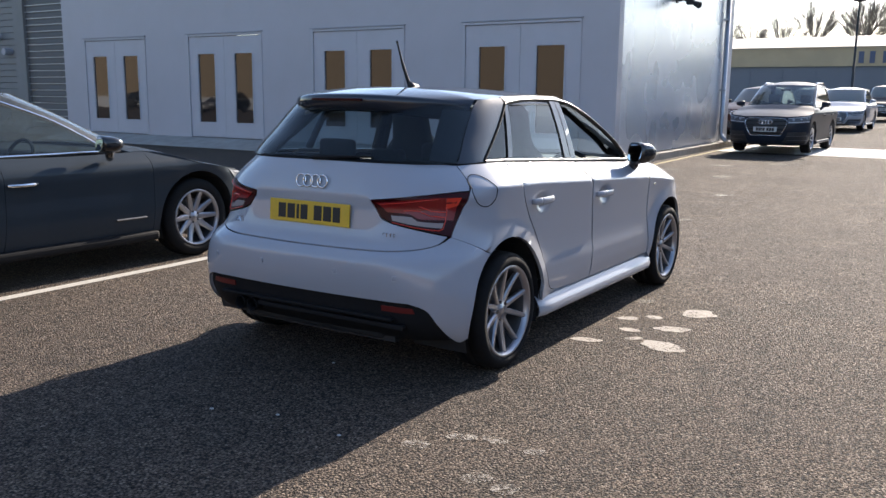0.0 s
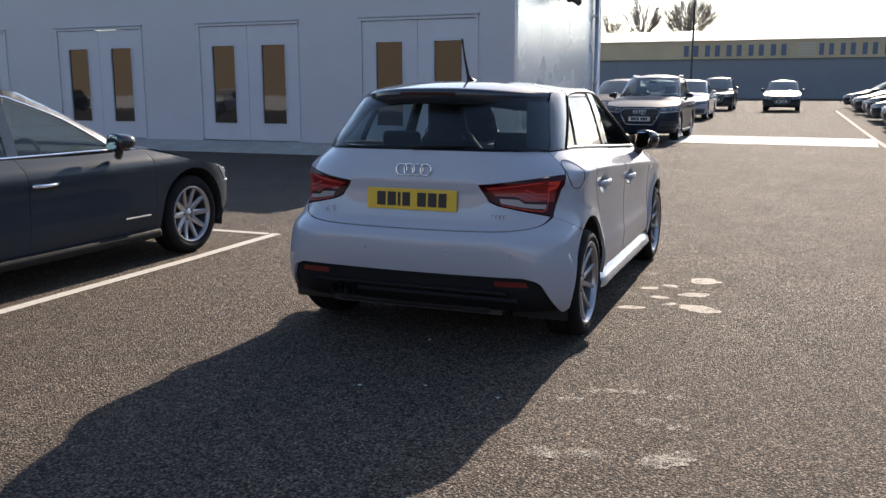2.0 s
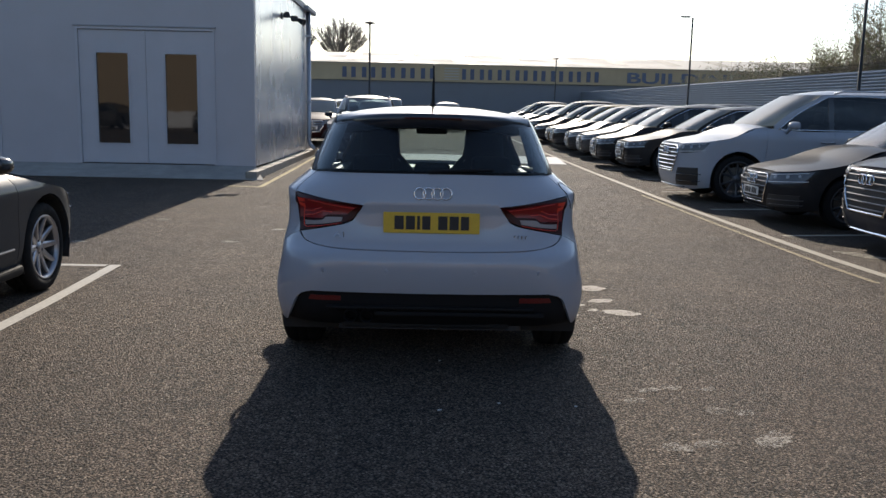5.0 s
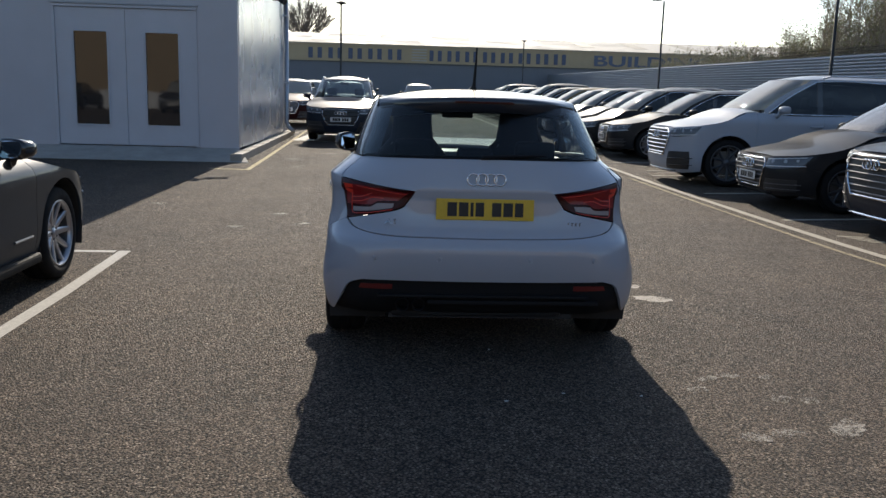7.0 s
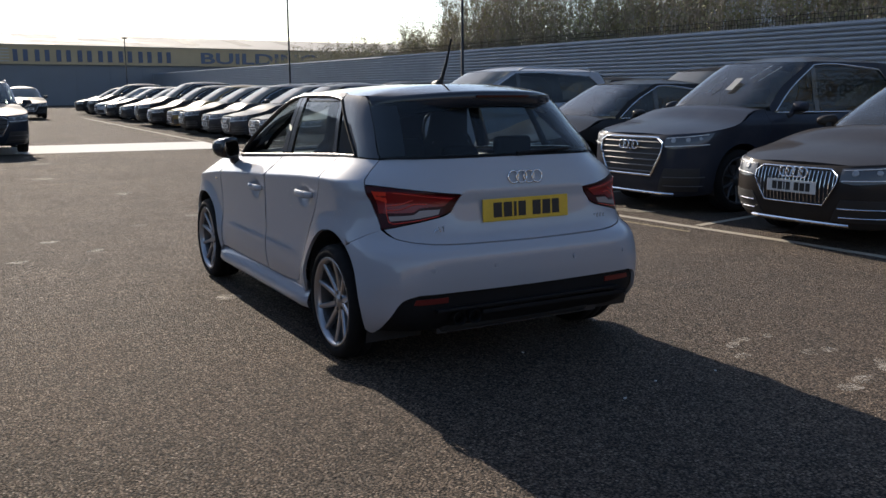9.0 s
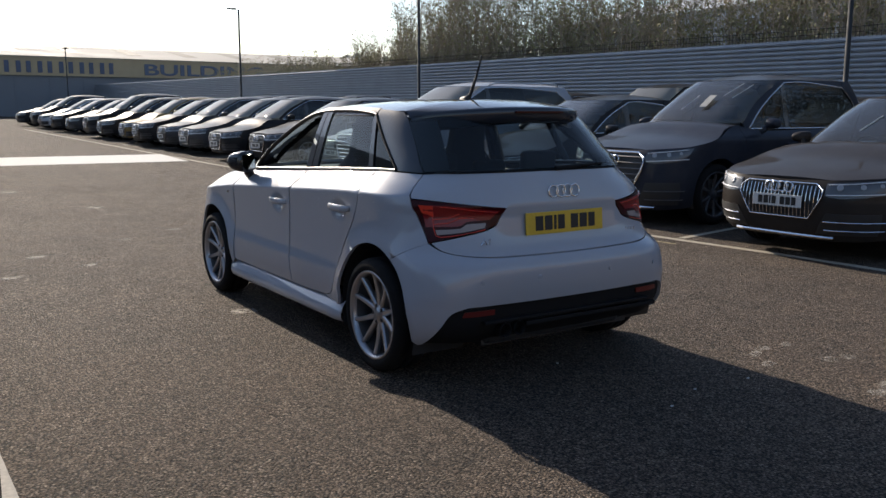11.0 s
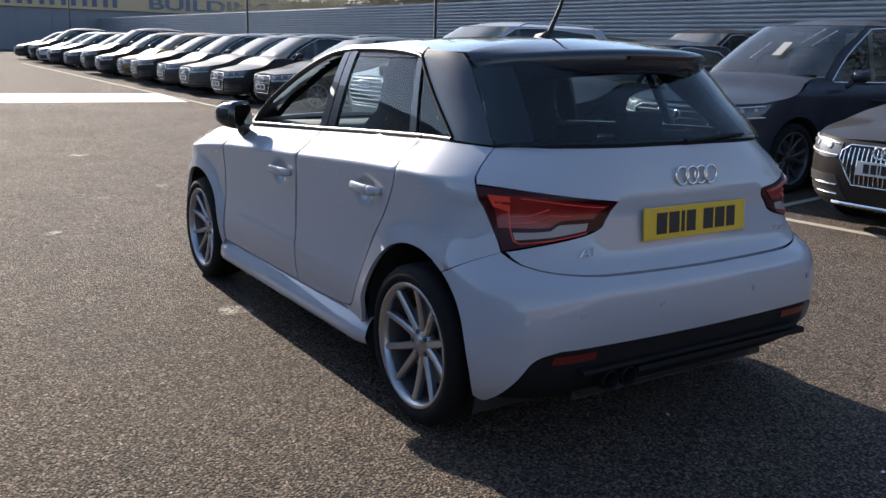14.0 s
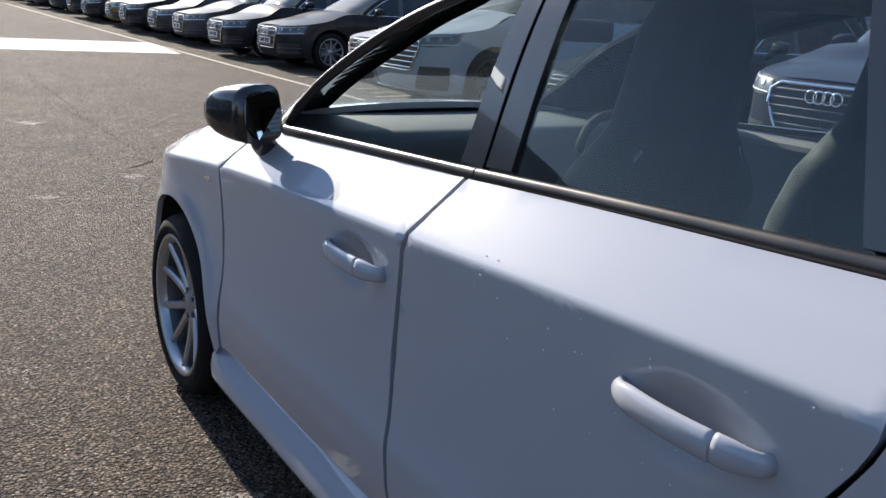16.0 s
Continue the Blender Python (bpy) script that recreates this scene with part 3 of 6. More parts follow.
for k, (x, y, h, wide, limbs) in enumerate(((-11.7, 112, 12.9, 3.7, 44), (-17.9, 114, 12.8, 3.2, 20), (-22.0, 116, 11.5, 3.0, 14), (-26.5, 118, 10.8, 2.8, 14), (-31, 120, 12, 3.4, 16))):
    bare_tree(x, y, h, wide, 11 + k, limbs)


def shrub(x, y, high, wide, seed, leafy):
    """A straggling hedge shrub: many thin stems with small leaves."""
    rnd = random.Random(seed)
    s = thing("shrub", "straggling brown and green hedge shrub, half bare", "shrub", (x, y, ground_z(y)), group="hedge behind the fence")
    stems, leaves = bmesh.new(), bmesh.new()
    for k in range(46):
        bx, by = rnd.uniform(-0.6, 0.6), rnd.uniform(-1, 1) * wide * 0.5
        h = high * rnd.uniform(0.55, 1.0)
        lx, ly = rnd.uniform(-0.5, 0.5), rnd.uniform(-0.35, 0.35) * wide
        pts = [Vector((bx + lx * t * t, by + ly * t * t + 0.06 * math.sin(5 * t + k), h * t)) for t in (0, 0.3, 0.55, 0.8, 1.0)]
        tube(pts, [0.028, 0.022, 0.016, 0.010, 0.004], 3, bm=stems, caps=False)
        for j in range(16):
            t = rnd.uniform(0.25, 1.0)
            i = min(3, int(t * 4))
            p = pts[i].lerp(pts[i + 1], rnd.random())
            d = Vector((rnd.uniform(-0.6, 0.6), rnd.uniform(-0.8, 0.8), rnd.uniform(0.1, 0.7)))
            tube([p, p + d * 0.35, p + d * 0.75 + Vector((0, 0, 0.1))], [0.009, 0.006, 0.003], 3, bm=stems, caps=False)
            for m in range(leafy):
                c = p + d * rnd.uniform(0.1, 0.85) + Vector((rnd.uniform(-1, 1), rnd.uniform(-1, 1), rnd.uniform(-1, 1))) * 0.09
                u = Vector((rnd.uniform(-1, 1), rnd.uniform(-1, 1), rnd.uniform(-1, 1))).normalized() * rnd.uniform(0.03, 0.065)
                w = u.cross(Vector((rnd.uniform(-1, 1), rnd.uniform(-1, 1), rnd.uniform(-1, 1)))).normalized() * u.length * 0.5
                vs = [leaves.verts.new(c + o) for o in (-u, w, u, -w)]
                leaves.faces.new(vs)
    tagged(part("stem_mass", stems, M_TWIG, s), kind="stuff")
    tagged(part("foliage", leaves, M_LEAF, s, "small dull green leaves"), kind="stuff")
    return s


hedge = [shrub(18.2, -8, 5.4, 2.6, 5, 4), shrub(18.2, -6, 6.2, 2.6, 6, 3), shrub(18.2, -4, 4.9, 2.6, 7, 5)]
rnd_h = random.Random(40)
for k in range(37):
    y = -2.0 + 1.55 * k
    scale = 1.15 if y < 20 else lerp([(20, 1.2), (28, 1.22), (31, 1.02), (34, 0.86), (44, 0.74), (56, 0.70)], y)
    for row in ((0, 1) if k % 2 or y > 26 else (0,)):
        c = copy_thing(hedge[rnd_h.randrange(3)], Matrix())
        sc = scale * rnd_h.uniform(0.8, 1.12)
        c.matrix_basis = pose(17.3 + 1.5 * row + rnd_h.uniform(-0.3, 0.3), y + 0.8 * row, ground_z(y), 0, 0, rnd_h.uniform(-25, 25) + 180 * rnd_h.randrange(2)) @ Matrix.Diagonal((1, 1, sc, 1))


def grey_shed():
    """A long grey shed beyond the hedge."""
    b = tagged(new("grey_shed"), "long plain grey shed beyond the hedge", "building", kind="structure")
    part("wall", box(45, 75, -60, 52, 0.3, 8.2), M_SHED, b)
    rows = [[(44.6, y, 8.2), (60, y, 11.4), (75.4, y, 8.2)] for y in (-60.5, 52.5)]
    part("roof", grid(rows), M_SHED_ROOF, b, "pale grey sheet roof")
    for k in range(18):
        y = -58 + 6.2 * k
        part("wall_rib", box(44.92, 45, y, y + 0.15, 0.3, 8.2), M_SHED_ROOF, b)


def far_woods():
    """A low line of woods on the skyline, its distance haze put into the colour."""
    rnd = random.Random(77)
    bm = bmesh.new()
    for k in range(420):
        x = -60 + 1.15 * k + rnd.uniform(-1, 1)
        y = 330 + rnd.uniform(-14, 14)
        r = rnd.uniform(3.2, 6.0)
        top = 13 + 11 * max(0.0, min(1.0, (x - 60) / 110)) + rnd.uniform(-1.5, 1.0)
        made = bmesh.ops.create_icosphere(bm, subdivisions=2, radius=1.0)["verts"]
        for v in made:
            j = rnd.uniform(.88, 1.08)
            flat = math.copysign(abs(v.co.z) ** .6, v.co.z)
            v.co = Vector((x + v.co.x * r * j, y + v.co.y * r, top * .5 + flat * top * .5 * (.5 + .5 * j)))
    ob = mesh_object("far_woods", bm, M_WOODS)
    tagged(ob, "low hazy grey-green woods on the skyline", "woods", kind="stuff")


M_SHED = plain("grey_shed_cladding", (0.46, 0.48, 0.51), 0.7, vary=0.1, scale=0.3)
M_SHED_ROOF = plain("grey_shed_roof", (0.42, 0.43, 0.45), 0.6, vary=0.1, scale=0.3)
# distance haze is mixed into this pale grey-green
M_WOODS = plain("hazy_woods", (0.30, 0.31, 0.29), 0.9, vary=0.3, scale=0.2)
grey_shed()
far_woods()


# ---- behind the walk: the tan brick building that the windows mirror ----
def tan_building():
    b = tagged(new("tan_building"), "long tan brick building facing the car park", "building", kind="structure")
    y = -30.0
    part("wall", box(-130, 60, y - 8, y, -0.1, 7.0), M_TAN, b)
    part("roof", box(-130.2, 60.2, y - 8.2, y + 0.3, 7.0, 7.25), M_CLAD_DARK, b)
    part("plinth", box(-130, 60, y, y + 0.06, 0, 1.1), M_CLAD_DARK, b)


tan_building()


# ---- car materials ----
def paint(name, colour, flake=0.0, rough=0.28, dirt=0.022, coat=0.27, gloss=1.4, haze=0.045):
    """Clear-coated car paint with a little dust on it."""
    n = Nodes(name)
    big, small = n.noise(2.5, 4), n.noise(420, 2)
    base = n.ramp(small, [(0.3, tuple(c * (1 - flake) for c in colour)), (0.7, tuple(min(1, c * (1 + flake)) for c in colour))])
    dust = n.mix(n.ramp(big, [(0.35, (dirt * 0.3,) * 3), (0.8, (dirt,) * 3)]), base, (0.38, 0.34, 0.29))
    n.set(Base_Color=dust, Roughness=rough + 0.15, Specular_IOR_Level=0.02, Coat_Weight=coat, Coat_IOR=gloss)
    n.set(Coat_Roughness=n.ramp(big, [(0.35, (haze,) * 3), (0.8, (haze * 2.6,) * 3)]))
    return n.mat


def pane_glass(name, tint, gloss=1.0, ior=1.75, dust=0.0):
    """A thin pane: clear tinted glass whose gloss grows towards grazing angles."""
    n = Nodes(name)
    n.t.nodes.remove(n.bsdf)
    out = n.t.nodes["Material Output"]
    clear = n.node("ShaderNodeBsdfTransparent", Color=(*tint, 1))
    shine = n.node("ShaderNodeBsdfGlossy", Color=(gloss, gloss, gloss, 1), Roughness=0.015)
    # Schlick's curve, the same from inside and outside
    facing = n.node("ShaderNodeLayerWeight", Blend=0.5)
    power = n.t.nodes.new("ShaderNodeMath")
    power.operation = "POWER"
    power.inputs[1].default_value = 5.0
    n.link(facing.outputs["Facing"], power.inputs[0])
    f0 = ((ior - 1) / (ior + 1)) ** 2
    fres = n.t.nodes.new("ShaderNodeMath")
    fres.operation = "MULTIPLY_ADD"
    fres.inputs[1].default_value, fres.inputs[2].default_value = 1 - f0, f0
    n.link(power.outputs[0], fres.inputs[0])
    mix = n.t.nodes.new("ShaderNodeMixShader")
    n.link(fres.outputs[0], mix.inputs[0]).link(clear.outputs[0], mix.inputs[1]).link(shine.outputs[0], mix.inputs[2])
    last = mix
    if dust:
        over = n.node("ShaderNodeBsdfDiffuse", Color=(0.72, 0.71, 0.66, 1))
        under = n.node("ShaderNodeBsdfTranslucent", Color=(0.62, 0.63, 0.58, 1))
        film = n.node("ShaderNodeMixShader", Fac=0.6)
        n.link(over.outputs[0], film.inputs[1]).link(under.outputs[0], film.inputs[2])
        last = n.node("ShaderNodeMixShader", Fac=dust)
        n.link(mix.outputs[0], last.inputs[1]).link(film.outputs[0], last.inputs[2])
    n.link(last.outputs[0], out.inputs["Surface"])
    return n.mat


def lens_red(name, colour, rough=0.08, spec=0.3):
    n = Nodes(name)
    n.set(Base_Color=colour, Roughness=0.3 + rough, Specular_IOR_Level=spec, Coat_Weight=spec, Coat_Roughness=0.03)
    return n.mat


M_WHITE = paint("white_car_paint", (0.352, 0.366, 0.405), 0.0, 0.3, dirt=0.08, coat=1.0, gloss=1.6, haze=0.02)
M_ROOF_GREY = paint("dark_grey_roof_paint", (0.020, 0.024, 0.033), 0.15, 0.30, dirt=0.012, coat=1.0, gloss=1.5, haze=0.025)
M_SATIN = plain("satin_trim", (0.065, 0.06, 0.057), 0.36, metal=0.8, vary=0.08)
M_BLACK_CAR = paint("black_car_paint", (0.018, 0.018, 0.020), 0.1, dirt=0.045)
M_BROWN_CAR = paint("dark_brown_car_paint", (0.026, 0.022, 0.020), 0.2, dirt=0.05)
M_NAVY_CAR = paint("dark_blue_car_paint", (0.022, 0.026, 0.038), 0.2, dirt=0.06)
M_TEAL_CAR = paint("dark_blue_grey_car_paint", (0.030, 0.038, 0.046), 0.2, coat=0.55, haze=0.02)
M_SLATE_CAR = paint("slate_car_paint", (0.020, 0.025, 0.036), 0.2, dirt=0.008, coat=0.34, haze=0.015)
M_GREY_CAR = paint("grey_car_paint", (0.05, 0.051, 0.056), 0.2)
M_SILVER_CAR = paint("silver_car_paint", (0.42, 0.43, 0.45), 0.1)
M_PEARL_CAR = paint("pale_silver_white_car_paint", (0.33, 0.35, 0.39), 0.05)
M_BRONZE_CAR = paint("bronze_car_paint", (0.20, 0.14, 0.055), 0.05)
M_RED_CAR = paint("dark_red_car_paint", (0.022, 0.005, 0.006), 0.1)
M_GLASS = pane_glass("side_glass", (0.72, 0.80, 0.82), ior=1.52, dust=0.004)
M_GLASS_TINT = pane_glass("tinted_glass", (0.42, 0.49, 0.51), ior=1.48, dust=0.006)
M_GLASS_DARK = pane_glass("dark_side_glass", (0.10, 0.12, 0.13), ior=1.5)
# heavy film on the row's windscreens: dust plus the sun glare they show
M_SCREEN = pane_glass("windscreen_glass", (0.55, 0.62, 0.58), ior=1.9, dust=0.42)
M_SCREEN_NEAR = pane_glass("lightly_dusty_windscreen_glass", (0.46, 0.53, 0.51), ior=1.85, dust=0.075)
M_SCREEN_CLEAN = pane_glass("clean_windscreen_glass", (0.74, 0.82, 0.78), ior=1.6, dust=0.008)
M_TYRE = plain("tyre_rubber", (0.010, 0.010, 0.0105), 0.85, vary=0.25, scale=20)
M_TYRE.node_tree.nodes["Principled BSDF"].inputs["Specular IOR Level"].default_value = 0.2
M_ALLOY = plain("silver_alloy", (0.38, 0.38, 0.40), 0.34, metal=0.8, vary=0.06, coat=0.6)
M_ALLOY_DARK = plain("dark_alloy", (0.10, 0.10, 0.105), 0.4, metal=0.6)
M_CHROME = plain("chrome", (0.75, 0.75, 0.76), 0.08, metal=1.0, vary=0.03)
M_TRIM = plain("gloss_black_trim", (0.018, 0.017, 0.017), 0.18, vary=0.15, coat=0.5)
M_RUBBER = plain("dull_black_trim", (0.011, 0.011, 0.012), 0.7, vary=0.2)
M_RUBBER.node_tree.nodes["Principled BSDF"].inputs["Specular IOR Level"].default_value = 0.15
M_CABIN = plain("dark_cabin_fabric", (0.028, 0.028, 0.030), 0.85, vary=0.2, scale=15, bump=0.2)
M_CABIN_GREY = plain("grey_cabin_plastic", (0.13, 0.13, 0.125), 0.6, vary=0.1)
M_LAMP_RED = lens_red("dark_red_lens", (0.035, 0.002, 0.003), 0.0, 0.14)
M_LAMP_MID = lens_red("mid_red_lens", (0.205, 0.006, 0.007), 0.0, 0.35)
M_LAMP_BRIGHT = lens_red("bright_red_lens", (0.68, 0.05, 0.025), 0.0, 0.35)
M_LAMP_CLEAR = lens_red("clear_grey_lens", (0.29, 0.24, 0.225), 0.1)
M_REFLECTOR = lens_red("red_reflector", (0.115, 0.009, 0.007), 0.2, 0.3)
M_HEAD = lens_red("headlamp_glass", (0.07, 0.075, 0.085), 0.0, 0.5)
M_HEAD_IN = lens_red("headlamp_reflector", (0.30, 0.32, 0.35), 0.05)
M_HEAD_LED = lens_red("headlamp_strip", (0.75, 0.77, 0.80), 0.15)
M_PLATE_Y = plain("yellow_plate", (0.62, 0.40, 0.03), 0.4, vary=0.06, scale=30)
M_PLATE_W = plain("white_plate", (0.60, 0.60, 0.58), 0.4, vary=0.06, scale=30)
M_INK = plain("black_ink", (0.012, 0.012, 0.012), 0.5)
M_DISC = plain("brake_disc", (0.25, 0.24, 0.23), 0.4, metal=0.8)
M_MIRROR = plain("mirror_glass", (0.85, 0.86, 0.87), 0.02, metal=1.0, vary=0.0)


# ---- car shells ----
class Shell:
    """The outside of a car body: a rounded plan outline whose width, tail and nose vary with height.
    s runs along the outline from the middle of the tail, round the corner and forward."""

    def __init__(self, wide, tail, nose, rc=0.5, rf=0.6, power=2.1, rise=None, extra=None):
        self.wide, self.tail, self.nose, self.rc, self.rf, self.power, self.rise, self.extra = wide, tail, nose, rc, rf, power, rise, extra
        self.memo = {}

    def dims(self, z):
        key = round(z, 4)
        if key not in self.memo:
            rc = lerp(self.rc, z) if isinstance(self.rc, list) else self.rc
            self.memo[key] = (lerp(self.wide, z), lerp(self.tail, z), lerp(self.nose, z), rc)
        return self.memo[key]

    LC = 0.85

    def s(self, kind, u, z):
        w, r, f, rc = self.dims(z)
        rf, n = self.rf, self.power
        sign = -1 if u < 0 and kind != "y" else 1
        a0, b0 = 0.32, 0.30
        if kind == "x":
            x, a = abs(u), w - rc
            if x <= a:
                return sign * x * a0 / a
            k = min(1.0, (x - a) / rc)
            return sign * (a0 + self.LC * math.degrees(math.asin(k ** (n / 2))) / 90)
        if kind == "y":
            if u >= f - rf:
                k = min(1.0, (u - (f - rf)) / rf)
                return a0 + self.LC + (f - rf - r - rc) + self.LC * math.degrees(math.asin(k ** (n / 2))) / 90
            if u >= r + rc:
                return a0 + self.LC + (u - r - rc)
            k = min(1.0, max(0.0, (r + rc - u) / rc))
            return a0 + self.LC * math.degrees(math.acos(k ** (n / 2))) / 90
        x, a = abs(u), w - rf      # kind "f": across the nose
        base = a0 + self.LC + (f - rf - r - rc)
        if x >= a:
            k = min(1.0, (x - a) / rf)
            return base + self.LC * math.degrees(math.acos(k ** (n / 2))) / 90
        return base + self.LC + (a - x) / a * b0 if u >= 0 else base + self.LC + 2 * b0 - (a - x) / a * b0

    def pt(self, s, z, out=0.0):
        if out:
            e = 0.004
            p = self.pt(s, z)
            n = (self.pt(s + e, z) - self.pt(s - e, z)).cross(self.pt(s, z + e) - self.pt(s, z - e))
            return p + n.normalized() * out
        side, s = (-1 if s < 0 else 1), abs(s)
        z2 = z
        w, r, f, rc = self.dims(z)
        rf, n, a0, b0 = self.rf, self.power, 0.32, 0.30
        straight = f - rf - r - rc
        if s <= a0:
            x, y = s * (w - rc) / a0, r
        elif s <= a0 + self.LC:
            t = radians(90 * (s - a0) / self.LC)
            x, y = w - rc + rc * max(0.0, math.sin(t)) ** (2 / n), r + rc - rc * max(0.0, math.cos(t)) ** (2 / n)
        elif s <= a0 + self.LC + straight:
            x, y = w, r + rc + (s - a0 - self.LC)
        elif s <= a0 + 2 * self.LC + straight:
            t = radians(90 * (s - a0 - self.LC - straight) / self.LC)
            x, y = w - rf + rf * max(0.0, math.cos(t)) ** (2 / n), f - rf + rf * max(0.0, math.sin(t)) ** (2 / n)
        else:
            x, y = (w - rf) * (1 - (s - a0 - 2 * self.LC - straight) / b0), f
        if self.rise:
            # the section follows a crease line that climbs along the car
            shift = self.rise(y) * min(1.0, max(0.0, (z - 0.5) / 0.3))
            if shift:
                w2 = lerp(self.wide, z - shift)
                x *= w2 / w
        bow = 0.035
        if y < r + rc:
            y += bow * (x / w) ** 2 * (1 - ((y - r) / rc) ** 2) ** 2
        elif y > f - rf:
            y -= 1.8 * bow * (x / w) ** 2 * (1 - ((f - y) / rf) ** 2) ** 2
        if self.extra:
            x += self.extra(y, z2)
        return Vector((side * x, y, z2))


def spline(points, step=0.025):
    """Points along a smooth open curve through the given 2D points."""
    if len(points) < 3:
        (xa, ya), (xb, yb) = points
        n = max(1, int(math.hypot(xb - xa, yb - ya) / step))
        return [(xa + (xb - xa) * k / n, ya + (yb - ya) * k / n) for k in range(n + 1)]
    p = [points[0]] + list(points) + [points[-1]]
    out = []
    for i in range(1, len(p) - 2):
        n = max(1, int(math.hypot(p[i + 1][0] - p[i][0], p[i + 1][1] - p[i][1]) / step))
        for k in range(n):
            t = k / n
            out.append(tuple(0.5 * (2 * b + (c - a) * t + (2 * a - 5 * b + 4 * c - d) * t * t + (3 * b - a - 3 * c + d) * t**3) for a, b, c, d in zip(p[i - 1], p[i], p[i + 1], p[i + 2])))
    out.append(points[-1])
    return out


def inside(p, poly):
    x, y = p
    hit, j = False, len(poly) - 1
    for i in range(len(poly)):
        (xa, ya), (xb, yb) = poly[i], poly[j]
        if (ya > y) != (yb > y) and x < (xb - xa) * (y - ya) / (yb - ya) + xa:
            hit = not hit
        j = i
    return hit


def on_shell(shell, run, step=0.025):
    """A run of (kind, u, z) as points on the shell's chart; a run of one kind stays smooth in its own measure."""
    if len(run) < 2:
        return run
    if len(run[0]) == 3 and len({q[0] for q in run}) == 1:
        return [(shell.s(run[0][0], u, z), z) for u, z in spline([q[1:] for q in run], step)]
    return spline([(shell.s(*q), q[2]) if len(q) == 3 else q for q in run], step)


def outline(shell, runs, step=0.025):
    """A closed outline on a shell from runs: each run is a smooth curve, joined at corners."""
    pts = []
    for run in runs:
        pts += on_shell(shell, run, step)[:-1]
    clean = [pts[0]]
    for q in pts[1:]:
        if math.hypot(q[0] - clean[-1][0], q[1] - clean[-1][1]) > 0.003:
            clean.append(q)
    if math.hypot(clean[0][0] - clean[-1][0], clean[0][1] - clean[-1][1]) < 0.003:
        clean.pop()
    area = sum(a[0] * b[1] - b[0] * a[1] for a, b in zip(clean, clean[1:] + clean[:1]))
    return clean if area > 0 else clean[::-1]


def shrunk(poly, gap):
    out = []
    for i, (x, y) in enumerate(poly):
        (xa, ya), (xb, yb) = poly[i - 1], poly[(i + 1) % len(poly)]
        dx, dy = xb - xa, yb - ya
        d = math.hypot(dx, dy) or 1
        out.append((x - dy / d * gap, y + dx / d * gap))
    return out


def panel(shell, runs, gap=0.002, fine=0.045, out=0.0, depth=0.018, mirror=False, bm=None, step=0.025, crease=None):
    """A sheet-metal or glass piece cut from a shell by an outline, with turned-in edges."""
    from_mesh = bm or bmesh.new()
    poly = outline(shell, runs, step)
    if gap:
        poly = shrunk(poly, gap)
    n = len(poly)
    xs, ys = [p[0] for p in poly], [p[1] for p in poly]
    pts = list(poly)
    nx, ny = int((max(xs) - min(xs)) / fine), int((max(ys) - min(ys)) / (fine * 0.75))
    for i in range(1, nx + 1):
        for j in range(1, ny + 1):
            q = (min(xs) + (max(xs) - min(xs)) * i / (nx + 1), min(ys) + (max(ys) - min(ys)) * j / (ny + 1))
            if inside(q, poly) and min((q[0] - a) ** 2 + (q[1] - b) ** 2 for a, b in poly) > (fine * 0.3) ** 2:
                pts.append(q)
    if crease:
        # rows of points along a sharp line of the body
        keep = []
        for p in pts[n:]:
            y = shell.pt(*p).y
            if abs(p[1] - crease(y)) > 0.017:
                keep.append(p)
        pts = pts[:n] + keep
        u = min(xs)
        while u < max(xs):
            y = shell.pt(u, 0.9).y
            for dz in (-0.012, -0.002, 0.004, 0.013):
                q = (u, crease(y) + dz)
                if inside(q, poly) and min((q[0] - a) ** 2 + (q[1] - b) ** 2 for a, b in poly) > 0.006**2:
                    pts.append(q)
            u += 0.03
    from mathutils.geometry import delaunay_2d_cdt
    vs, _, fs, *_ = delaunay_2d_cdt([Vector(p) for p in pts], [], [list(range(n))], 1, 1e-5)
    made = []
    for v in vs:
        p = shell.pt(v.x, v.y, out)
        made.append(from_mesh.verts.new((-p.x, p.y, p.z) if mirror else p))
    for f in fs:
        q = [made[k] for k in f]
        a = sum(vs[f[k]].x * vs[f[(k + 1) % len(f)]].y - vs[f[(k + 1) % len(f)]].x * vs[f[k]].y for k in range(len(f)))
        if abs(a) < 1e-9:
            continue
        if (a < 0) != mirror:
            q = q[::-1]
        try:
            face = from_mesh.faces.new(q)
            face.smooth = True
        except ValueError:
            pass
    if depth:
        rim = []
        for k in range(n):
            p = shell.pt(*poly[k], out - depth)
            rim.append(from_mesh.verts.new((-p.x, p.y, p.z) if mirror else p))
        for k in range(n):
            k2 = (k + 1) % n
            q = (made[k2], made[k], rim[k], rim[k2])
            try:
                from_mesh.faces.new(q[::-1] if mirror else q)
            except ValueError:
                continue
            e = from_mesh.edges.get((made[k], made[k2]))
            if e:
                e.smooth = False
    return from_mesh


